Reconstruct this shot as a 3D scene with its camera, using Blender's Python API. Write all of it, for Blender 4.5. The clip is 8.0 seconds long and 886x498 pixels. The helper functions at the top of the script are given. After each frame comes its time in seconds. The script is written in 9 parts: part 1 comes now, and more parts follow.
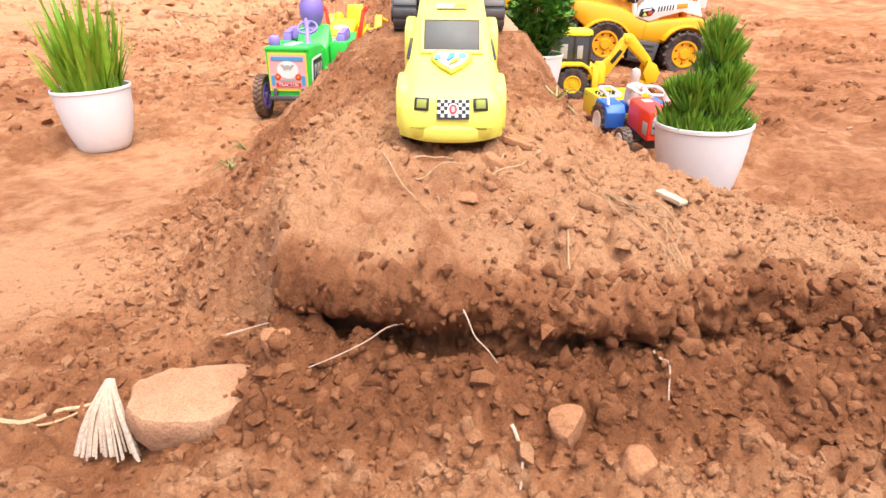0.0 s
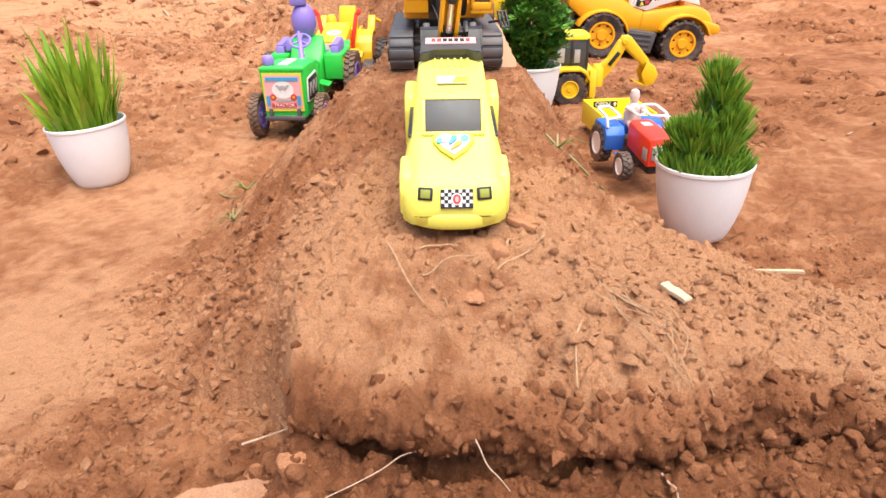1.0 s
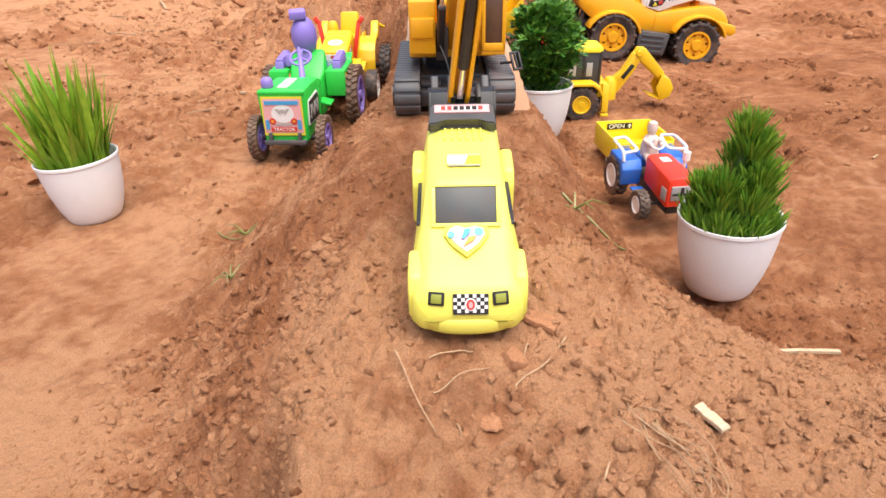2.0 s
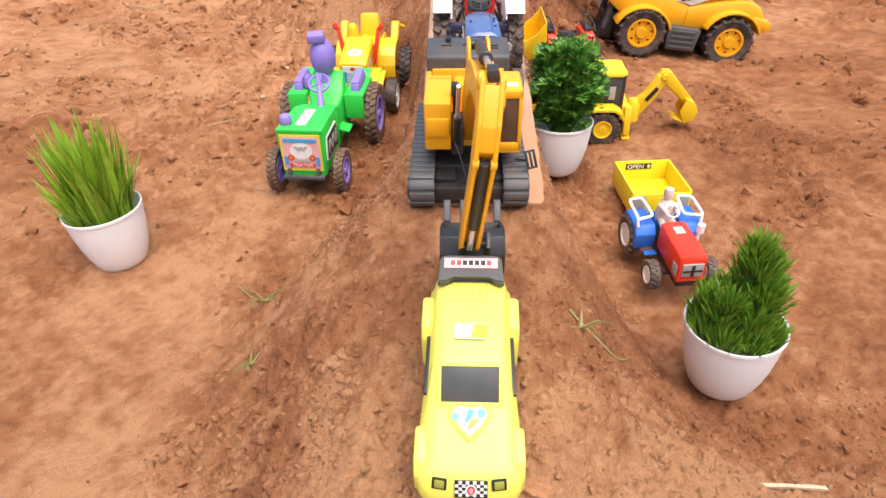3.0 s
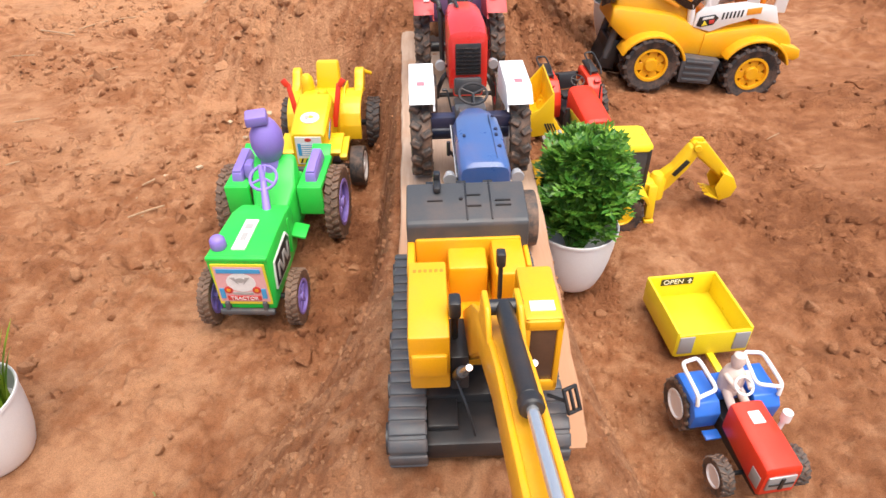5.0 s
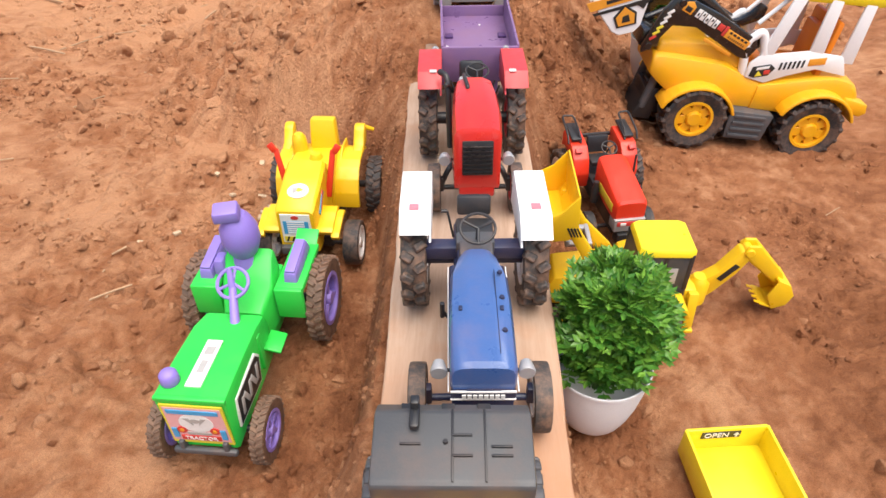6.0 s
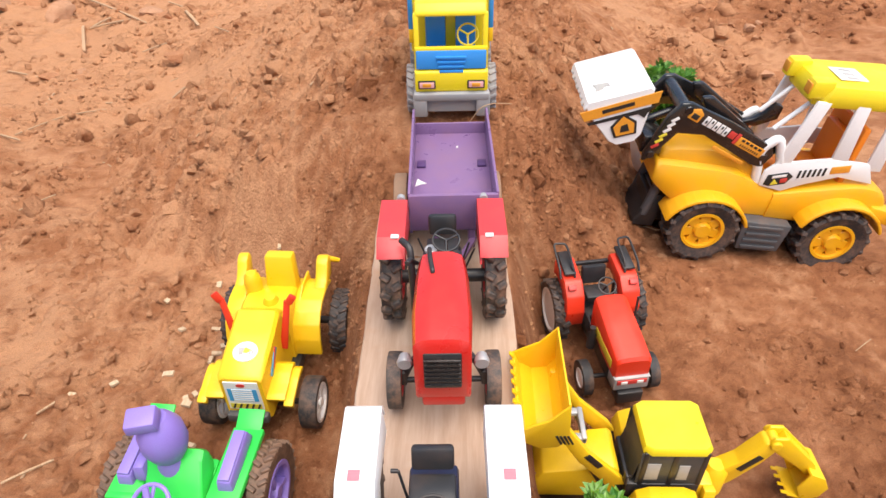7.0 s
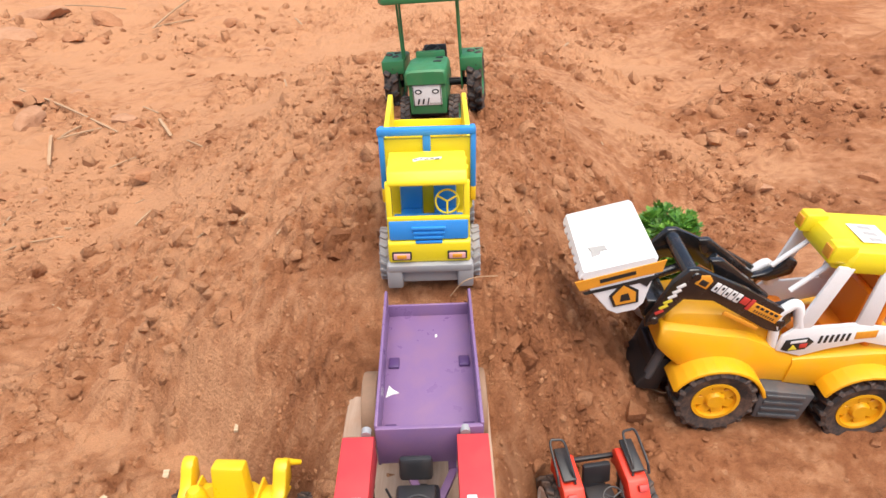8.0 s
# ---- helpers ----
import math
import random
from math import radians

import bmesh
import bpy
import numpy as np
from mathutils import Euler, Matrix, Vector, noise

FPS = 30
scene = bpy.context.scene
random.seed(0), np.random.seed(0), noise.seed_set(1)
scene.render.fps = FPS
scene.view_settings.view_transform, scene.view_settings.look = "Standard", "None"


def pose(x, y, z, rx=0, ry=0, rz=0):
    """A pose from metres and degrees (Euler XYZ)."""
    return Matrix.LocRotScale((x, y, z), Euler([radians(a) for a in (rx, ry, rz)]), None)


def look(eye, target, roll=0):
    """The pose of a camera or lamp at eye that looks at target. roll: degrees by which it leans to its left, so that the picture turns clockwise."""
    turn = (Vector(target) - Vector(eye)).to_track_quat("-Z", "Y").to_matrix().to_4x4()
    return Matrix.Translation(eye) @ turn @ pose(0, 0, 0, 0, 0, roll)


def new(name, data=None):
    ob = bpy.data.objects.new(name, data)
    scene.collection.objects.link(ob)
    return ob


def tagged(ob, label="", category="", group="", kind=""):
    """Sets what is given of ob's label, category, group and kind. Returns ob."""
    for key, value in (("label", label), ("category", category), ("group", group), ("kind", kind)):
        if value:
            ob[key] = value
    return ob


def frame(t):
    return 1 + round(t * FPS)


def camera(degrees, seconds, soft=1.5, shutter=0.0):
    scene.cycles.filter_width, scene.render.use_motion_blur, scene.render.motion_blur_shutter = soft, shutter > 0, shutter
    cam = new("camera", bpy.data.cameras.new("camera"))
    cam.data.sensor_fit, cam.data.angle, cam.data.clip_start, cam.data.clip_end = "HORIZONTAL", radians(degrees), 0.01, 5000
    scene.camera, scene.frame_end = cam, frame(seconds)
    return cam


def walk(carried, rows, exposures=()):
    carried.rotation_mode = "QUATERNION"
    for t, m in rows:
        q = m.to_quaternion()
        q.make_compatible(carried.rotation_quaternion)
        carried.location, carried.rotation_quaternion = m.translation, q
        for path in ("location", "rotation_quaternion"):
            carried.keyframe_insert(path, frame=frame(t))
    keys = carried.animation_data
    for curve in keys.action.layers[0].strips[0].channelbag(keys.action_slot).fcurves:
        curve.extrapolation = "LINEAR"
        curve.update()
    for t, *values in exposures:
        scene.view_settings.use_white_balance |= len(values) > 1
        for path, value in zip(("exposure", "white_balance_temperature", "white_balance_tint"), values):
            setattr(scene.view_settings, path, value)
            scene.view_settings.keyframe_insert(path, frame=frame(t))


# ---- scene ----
cam = camera(69.13, 8.0)
PATH = [
    (0, (0.0022, 0.0020, 0.1815), (0.0058, 0.9163, -0.2236), 0.56),
    (0.5, (0.0017, 0.0116, 0.2088), (0.0097, 0.9166, -0.2165), 0.31),
    (1, (-0.0019, 0.0266, 0.2394), (0.0051, 0.9179, -0.2139), -0.85),
    (1.5, (-0.0050, 0.0480, 0.2636), (-0.0032, 0.9241, -0.2185), -1.23),
    (2, (-0.0047, 0.0802, 0.2817), (-0.0038, 0.9544, -0.2039), -1.13),
    (2.2, (-0.0073, 0.1021, 0.2985), (-0.0033, 0.9696, -0.1990), -0.16),
    (3.3, (0.0083, 0.1471, 0.4133), (-0.0348, 0.9510, -0.1799), -1.08),
    (3.5, (0.0095, 0.1618, 0.4074), (-0.0371, 0.9686, -0.1815), -0.79),
    (4, (0.0020, 0.2438, 0.3986), (-0.0086, 1.0442, -0.2008), -0.98),
    (4.5, (-0.0094, 0.3188, 0.4206), (0.0081, 1.1108, -0.1898), -0.60),
    (4.7, (-0.0124, 0.3393, 0.4233), (0.0014, 1.1309, -0.1876), -0.94),
    (5.8, (0.0054, 0.4863, 0.4557), (-0.0143, 1.2523, -0.1869), -1.15),
    (6, (0.0090, 0.5231, 0.4607), (-0.0187, 1.2898, -0.1808), -0.96),
    (6.5, (0.0214, 0.6030, 0.4807), (-0.0128, 1.3718, -0.1578), -1.37),
    (7, (0.0345, 0.6779, 0.5050), (0.0017, 1.4602, -0.1171), -1.56),
    (7.5, (0.0397, 0.7445, 0.5310), (0.0127, 1.5582, -0.0495), -0.95),
    (8, (0.0449, 0.8147, 0.5533), (0.0264, 1.6499, 0.0036), -1.56),
]
walk(cam, [(t, look(eye, target, roll)) for t, eye, target, roll in PATH], [(0, 1.12), (1, 0.90), (2, 0.68), (3.5, 0.62), (4.5, 0.64), (6, 0.54), (8, 0.52)])

# ---- world, sun and sky ----
SUN_AZ, SUN_EL = 145.0, 73.0
world = bpy.data.worlds.new("overcast_sky")
scene.world = world
world.use_nodes = True
wn = world.node_tree.nodes
sky = wn.new("ShaderNodeTexSky")
sky.sky_type = "NISHITA"
sky.sun_disc = False
sky.sun_elevation = radians(SUN_EL)
sky.sun_rotation = radians(SUN_AZ)
sky.dust_density = 4.0
sky.air_density = 1.0
wn["Background"].inputs["Strength"].default_value = 0.15
world.node_tree.links.new(sky.outputs["Color"], wn["Background"].inputs["Color"])
sun = new("sun", bpy.data.lights.new("sun", "SUN"))
sun.data.energy = 3.0
sun.data.angle = radians(70)
sun.data.color = (1.0, 0.94, 0.84)
sun_dir = Vector((math.sin(radians(SUN_AZ)) * math.cos(radians(SUN_EL)), math.cos(radians(SUN_AZ)) * math.cos(radians(SUN_EL)), math.sin(radians(SUN_EL))))
sun.matrix_world = look(sun_dir * 10, (0, 0, 0))


# ---- materials ----
def nodes_of(name):
    m = bpy.data.materials.new(name)
    m.use_nodes = True
    nt = m.node_tree
    return m, nt, nt.nodes["Principled BSDF"]


def noise_node(nt, scale, detail=4.0, rough=0.6, coord="Object"):
    tc = nt.nodes.new("ShaderNodeTexCoord")
    n = nt.nodes.new("ShaderNodeTexNoise")
    n.inputs["Scale"].default_value = scale
    n.inputs["Detail"].default_value = detail
    n.inputs["Roughness"].default_value = rough
    nt.links.new(tc.outputs[coord], n.inputs["Vector"])
    return n


def ramp(nt, src, stops):
    r = nt.nodes.new("ShaderNodeValToRGB")
    e = r.color_ramp.elements
    while len(e) < len(stops):
        e.new(0.5)
    for k, (p, c) in enumerate(stops):
        e[k].position = p
        e[k].color = (*c, 1) if len(c) == 3 else c
    nt.links.new(src, r.inputs["Fac"])
    return r


def mix(nt, fac, a, b):
    m = nt.nodes.new("ShaderNodeMix")
    m.data_type = "RGBA"
    for sock, v in ((m.inputs[0], fac), (m.inputs[6], a), (m.inputs[7], b)):
        if isinstance(v, (int, float)):
            sock.default_value = v
        elif isinstance(v, tuple):
            sock.default_value = (*v, 1)
        else:
            nt.links.new(v, sock)
    return m.outputs[2]


def bump(nt, bsdf, src, strength, dist):
    b = nt.nodes.new("ShaderNodeBump")
    b.inputs["Strength"].default_value = strength
    b.inputs["Distance"].default_value = dist
    nt.links.new(src, b.inputs["Height"])
    nt.links.new(b.outputs["Normal"], bsdf.inputs["Normal"])
    return b


DUST = (0.45, 0.22, 0.12)


def plastic(name, color, rough=0.35, dust=0.18, metal=0.0, scratch=0.15, coat=0.0):
    """Moulded toy plastic with a little dry soil dust and fine unevenness."""
    m, nt, b = nodes_of(name)
    big = noise_node(nt, 45, 5, 0.65)
    fine = noise_node(nt, 900, 3, 0.6)
    mask = ramp(nt, big.outputs["Fac"], [(0.46, (0, 0, 0)), (0.78, (1, 1, 1))])
    sc = nt.nodes.new("ShaderNodeMath")
    sc.operation = "MULTIPLY"
    sc.inputs[1].default_value = dust
    nt.links.new(mask.outputs["Color"], sc.inputs[0])
    shade = tuple(c * 0.86 for c in color)
    tone = mix(nt, fine.outputs["Fac"], color, shade)
    nt.links.new(mix(nt, sc.outputs[0], tone, DUST), b.inputs["Base Color"])
    r = ramp(nt, big.outputs["Fac"], [(0.3, (rough * 0.8,) * 3), (0.75, (min(1, rough * 1.5),) * 3)])
    nt.links.new(r.outputs["Color"], b.inputs["Roughness"])
    b.inputs["Metallic"].default_value = metal
    if coat:
        b.inputs["Coat Weight"].default_value = coat
        b.inputs["Coat Roughness"].default_value = 0.12
    bump(nt, b, fine.outputs["Fac"], scratch, 0.0004)
    return m


def flat_print(name, color, rough=0.45):
    m, nt, b = nodes_of(name)
    n = noise_node(nt, 300, 3)
    nt.links.new(mix(nt, n.outputs["Fac"], color, tuple(c * 0.8 for c in color)), b.inputs["Base Color"])
    b.inputs["Roughness"].default_value = rough
    return m


def rubber(name, color=(0.02, 0.02, 0.022), dust=0.55):
    m, nt, b = nodes_of(name)
    n = noise_node(nt, 90, 6, 0.7)
    mask = ramp(nt, n.outputs["Fac"], [(0.42, (0, 0, 0)), (0.8, (dust, dust, dust))])
    nt.links.new(mix(nt, mask.outputs["Color"], color, (0.33, 0.18, 0.11)), b.inputs["Base Color"])
    b.inputs["Roughness"].default_value = 0.65
    bump(nt, b, n.outputs["Fac"], 0.3, 0.0006)
    return m


def soil_material(name, light, mid, dark, bump_amount=0.8, crust=None):
    m, nt, b = nodes_of(name)
    large = noise_node(nt, 9, 6, 0.6)
    medium = noise_node(nt, 70, 6, 0.7)
    grain = noise_node(nt, 950, 6, 0.8)
    lumps = nt.nodes.new("ShaderNodeTexVoronoi")
    lumps.inputs["Scale"].default_value = 260
    tc = nt.nodes.new("ShaderNodeTexCoord")
    nt.links.new(tc.outputs["Object"], lumps.inputs["Vector"])
    base = ramp(nt, large.outputs["Fac"], [(0.33, mid), (0.62, light)])
    blot = ramp(nt, medium.outputs["Fac"], [(0.34, (1, 1, 1)), (0.54, (0, 0, 0))])
    half = nt.nodes.new("ShaderNodeMath")
    half.operation = "MULTIPLY"
    half.inputs[1].default_value = 0.45
    nt.links.new(blot.outputs["Color"], half.inputs[0])
    c1 = mix(nt, half.outputs[0], base.outputs["Color"], dark)
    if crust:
        # this attribute also carries light and shade painted into the soil
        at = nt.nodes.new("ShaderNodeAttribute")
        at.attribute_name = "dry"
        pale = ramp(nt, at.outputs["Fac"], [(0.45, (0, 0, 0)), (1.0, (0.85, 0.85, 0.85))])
        dug_shade = ramp(nt, at.outputs["Fac"], [(0.0, (0.8, 0.8, 0.8)), (0.40, (0, 0, 0))])
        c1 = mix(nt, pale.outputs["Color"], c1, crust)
        c1 = mix(nt, dug_shade.outputs["Color"], c1, (0.215, 0.080, 0.034))
    speck = ramp(nt, grain.outputs["Fac"], [(0.34, (0.66, 0.66, 0.66)), (0.50, (1.0, 1.0, 1.0)), (0.68, (1.32, 1.30, 1.26))])
    mul = nt.nodes.new("ShaderNodeMix")
    mul.data_type = "RGBA"
    mul.blend_type = "MULTIPLY"
    mul.inputs[0].default_value = 0.9
    nt.links.new(c1, mul.inputs[6])
    nt.links.new(speck.outputs["Color"], mul.inputs[7])
    nt.links.new(mul.outputs[2], b.inputs["Base Color"])
    b.inputs["Roughness"].default_value = 0.95
    b.inputs["Specular IOR Level"].default_value = 0.15
    add = nt.nodes.new("ShaderNodeMath")
    add.operation = "MULTIPLY_ADD"
    nt.links.new(lumps.outputs["Distance"], add.inputs[0])
    add.inputs[1].default_value = -0.7
    nt.links.new(grain.outputs["Fac"], add.inputs[2])
    add2 = nt.nodes.new("ShaderNodeMath")
    add2.operation = "MULTIPLY_ADD"
    nt.links.new(medium.outputs["Fac"], add2.inputs[0])
    add2.inputs[1].default_value = 2.0
    nt.links.new(add.outputs[0], add2.inputs[2])
    bump(nt, b, add2.outputs[0], bump_amount, 0.0045)
    return m


def wood_material(name, a, c, scale=1.0, soiled=0.0):
    m, nt, b = nodes_of(name)
    tc = nt.nodes.new("ShaderNodeTexCoord")
    mp = nt.nodes.new("ShaderNodeMapping")
    mp.inputs["Scale"].default_value = (60 * scale, 5 * scale, 60 * scale)
    nt.links.new(tc.outputs["Object"], mp.inputs["Vector"])
    n = nt.nodes.new("ShaderNodeTexNoise")
    n.inputs["Scale"].default_value = 3.0
    n.inputs["Detail"].default_value = 6
    n.inputs["Roughness"].default_value = 0.65
    nt.links.new(mp.outputs["Vector"], n.inputs["Vector"])
    grain = ramp(nt, n.outputs["Fac"], [(0.35, c), (0.65, a)])
    stain = noise_node(nt, 22, 5, 0.6)
    sm = ramp(nt, stain.outputs["Fac"], [(0.5, (0, 0, 0)), (0.75, (0.7, 0.7, 0.7))])
    tone = mix(nt, sm.outputs["Color"], grain.outputs["Color"], (0.42, 0.23, 0.13))
    if soiled:
        sep = nt.nodes.new("ShaderNodeSeparateXYZ")
        nt.links.new(tc.outputs["Object"], sep.inputs[0])
        add = nt.nodes.new("ShaderNodeMath")
        add.operation = "MULTIPLY_ADD"
        add.inputs[1].default_value = 0.32
        nt.links.new(stain.outputs["Fac"], add.inputs[0])
        nt.links.new(sep.outputs["Y"], add.inputs[2])
        cover = ramp(nt, add.outputs[0], [(soiled, (0.85, 0.85, 0.85)), (soiled + 0.16, (0.12, 0.12, 0.12))])
        tone = mix(nt, cover.outputs["Color"], tone, (0.46, 0.22, 0.11))
    nt.links.new(tone, b.inputs["Base Color"])
    b.inputs["Roughness"].default_value = 0.8
    bump(nt, b, n.outputs["Fac"], 0.4, 0.0006)
    return m


def leaf_material(name, a, c, tip=None):
    m, nt, b = nodes_of(name)
    oi = nt.nodes.new("ShaderNodeObjectInfo")
    ge = nt.nodes.new("ShaderNodeNewGeometry")
    av = nt.nodes.new("ShaderNodeMath")
    av.operation = "ADD"
    nt.links.new(oi.outputs["Random"], av.inputs[0])
    nt.links.new(ge.outputs["Random Per Island"], av.inputs[1])
    fr = nt.nodes.new("ShaderNodeMath")
    fr.operation = "FRACT"
    nt.links.new(av.outputs[0], fr.inputs[0])
    n = noise_node(nt, 160, 3)
    tone = mix(nt, fr.outputs[0], a, c)
    tone = mix(nt, n.outputs["Fac"], tone, tuple(0.75 * v for v in a))
    nt.links.new(tone, b.inputs["Base Color"])
    b.inputs["Roughness"].default_value = 0.42
    b.inputs["Subsurface Weight"].default_value = 0.12
    b.inputs["Subsurface Radius"].default_value = (0.002, 0.003, 0.001)
    return m


M = {
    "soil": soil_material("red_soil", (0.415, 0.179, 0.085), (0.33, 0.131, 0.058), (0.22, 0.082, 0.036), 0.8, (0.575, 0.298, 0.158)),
    "clod": soil_material("soil_clods", (0.49, 0.238, 0.125), (0.41, 0.185, 0.092), (0.32, 0.132, 0.063), 0.6),
    "stone": soil_material("pale_stone", (0.52, 0.285, 0.17), (0.45, 0.235, 0.135), (0.36, 0.17, 0.09), 0.6),
    "plank": wood_material("weathered_plank", (0.50, 0.37, 0.28), (0.38, 0.26, 0.185), 1.0, 0.87),
    "straw": wood_material("dry_straw", (0.47, 0.32, 0.19), (0.33, 0.19, 0.10), 4),
    "fibre": wood_material("pale_fibre", (0.54, 0.44, 0.36), (0.34, 0.25, 0.19), 6),
    "root": wood_material("pale_root", (0.55, 0.42, 0.33), (0.33, 0.2, 0.13), 6),
    "chip": wood_material("wood_chip", (0.58, 0.45, 0.31), (0.44, 0.31, 0.19), 6),
    "car": plastic("lemon_yellow_plastic", (0.83, 0.79, 0.13), 0.35, 0.05),
    "amber": plastic("amber_yellow_plastic", (0.84, 0.40, 0.008), 0.35, 0.12),
    "gold": plastic("golden_yellow_plastic", (0.86, 0.53, 0.012), 0.33, 0.08),
    "lemon": plastic("bright_yellow_plastic", (0.86, 0.68, 0.02), 0.33, 0.06),
    "white": plastic("white_plastic", (0.83, 0.82, 0.82), 0.35, 0.06),
    "pot": plastic("white_pot_plastic", (0.82, 0.81, 0.82), 0.4, 0.08, scratch=0.05),
    "black": plastic("black_plastic", (0.022, 0.022, 0.024), 0.35, 0.07),
    "gloss_black": plastic("glossy_black_plastic", (0.010, 0.010, 0.011), 0.22, 0.05, coat=0.6),
    "grey": plastic("dark_grey_plastic", (0.075, 0.078, 0.085), 0.45, 0.2),
    "slate": plastic("slate_grey_plastic", (0.062, 0.063, 0.067), 0.42, 0.12),
    "silver": plastic("silver_grey_plastic", (0.42, 0.42, 0.43), 0.35, 0.1, 0.3),
    "ash": plastic("ash_grey_plastic", (0.33, 0.33, 0.34), 0.5, 0.2),
    "chrome": plastic("chrome_rod", (0.8, 0.8, 0.8), 0.2, 0.05, 0.8),
    "blue": plastic("deep_blue_plastic", (0.055, 0.12, 0.32), 0.28, 0.12, coat=0.4),
    "navy": plastic("navy_plastic", (0.018, 0.026, 0.07), 0.35, 0.1),
    "red": plastic("red_plastic", (0.66, 0.024, 0.018), 0.28, 0.05, coat=0.4),
    "scarlet": plastic("scarlet_plastic", (0.72, 0.04, 0.015), 0.33, 0.06),
    "fender_red": plastic("fender_red_plastic", (0.60, 0.045, 0.05), 0.38, 0.06),
    "purple": plastic("purple_plastic", (0.215, 0.125, 0.265), 0.3, 0.14),
    "purple_dark": plastic("dark_purple_plastic", (0.085, 0.04, 0.14), 0.35, 0.1),
    "violet": plastic("violet_plastic", (0.27, 0.19, 0.60), 0.4, 0.05),
    "green": plastic("bright_green_plastic", (0.03, 0.60, 0.07), 0.35, 0.04),
    "pine": plastic("dark_green_plastic", (0.035, 0.20, 0.075), 0.4, 0.12),
    "sky": plastic("light_blue_plastic", (0.03, 0.27, 0.72), 0.35, 0.05),
    "cobalt": plastic("cobalt_blue_plastic", (0.03, 0.16, 0.62), 0.35, 0.08),
    "orange": plastic("orange_plastic", (0.80, 0.22, 0.01), 0.35, 0.05),
    "cream": plastic("cream_plastic", (0.70, 0.56, 0.50), 0.4, 0.1),
    "glass": plastic("tinted_window_plastic", (0.05, 0.055, 0.057), 0.42, 0.10),
    "smoke": plastic("smoky_brown_window", (0.10, 0.055, 0.035), 0.2, 0.1),
    "rubber": rubber("black_rubber"),
    "dusty": rubber("dusty_rubber", (0.045, 0.04, 0.038), 0.95),
    "mud": rubber("mud_caked_rubber", (0.25, 0.15, 0.09), 0.95),
    "p_white": flat_print("print_white", (0.82, 0.80, 0.78)),
    "p_black": flat_print("print_black", (0.02, 0.02, 0.02)),
    "p_red": flat_print("print_red", (0.62, 0.05, 0.04)),
    "p_pink": flat_print("print_pink", (0.80, 0.42, 0.42)),
    "p_rose": flat_print("print_rose", (0.80, 0.20, 0.24)),
    "p_blue": flat_print("print_blue", (0.06, 0.35, 0.65)),
    "p_cyan": flat_print("print_cyan", (0.12, 0.60, 0.80)),
    "p_orange": flat_print("print_orange", (0.80, 0.33, 0.03)),
    "p_yellow": flat_print("print_yellow", (0.80, 0.66, 0.05)),
    "p_grey": flat_print("print_grey", (0.42, 0.40, 0.38)),
    "p_lamp": flat_print("print_olive", (0.30, 0.33, 0.05)),
    "blade": leaf_material("grass_blade_green", (0.16, 0.33, 0.016), (0.46, 0.58, 0.05)),
    "needle": leaf_material("needle_green", (0.085, 0.24, 0.018), (0.38, 0.52, 0.05)),
    # dark copy of the needle green: shade between the tufts as colour
    "needle_shade": leaf_material("needle_shade_green", (0.02, 0.07, 0.008), (0.04, 0.11, 0.012)),
    "leaf": leaf_material("leaf_green", (0.040, 0.17, 0.018), (0.24, 0.44, 0.05)),
    "sprig": leaf_material("wilted_sprig", (0.20, 0.22, 0.06), (0.36, 0.30, 0.12)),
}


# ---- mesh helpers ----
def part(name, bm, material, parent=None, label=""):
    me = bpy.data.meshes.new(name)
    bmesh.ops.recalc_face_normals(bm, faces=bm.faces)
    bm.to_mesh(me)
    bm.free()
    me.materials.append(M[material])
    me.shade_smooth()
    me.set_sharp_from_angle(angle=radians(38))
    ob = new(name, me)
    ob.parent = parent
    return tagged(ob, label)


def thing(name, m, label, category, group=""):
    ob = new(name)
    ob.empty_display_size = 0.02
    ob.matrix_world = m
    return tagged(ob, label, category, group)


def joined(*bms):
    out = bmesh.new()
    me = bpy.data.meshes.new("tmp")
    for b in bms:
        b.to_mesh(me)
        out.from_mesh(me)
        b.free()
    bpy.data.meshes.remove(me)
    return out


def moved(bm, m):
    bmesh.ops.transform(bm, matrix=m, verts=bm.verts)
    return bm


def box(x0, x1, y0, y1, z0, z1, r=0.0008, top=1.0, seg=2):
    """A bevelled block; top narrows its upper face."""
    bm = bmesh.new()
    bmesh.ops.create_cube(bm, size=1)
    cx, cy = (x0 + x1) / 2, (y0 + y1) / 2
    for v in bm.verts:
        k = top if v.co.z > 0 else 1.0
        v.co = (cx + v.co.x * (x1 - x0) * k, cy + v.co.y * (y1 - y0) * k, (z0 + z1) / 2 + v.co.z * (z1 - z0))
    if r > 0:
        bmesh.ops.bevel(bm, geom=bm.edges[:], offset=min(r, 0.45 * min(x1 - x0, y1 - y0, z1 - z0)), segments=seg, affect="EDGES", profile=0.5)
    return bm


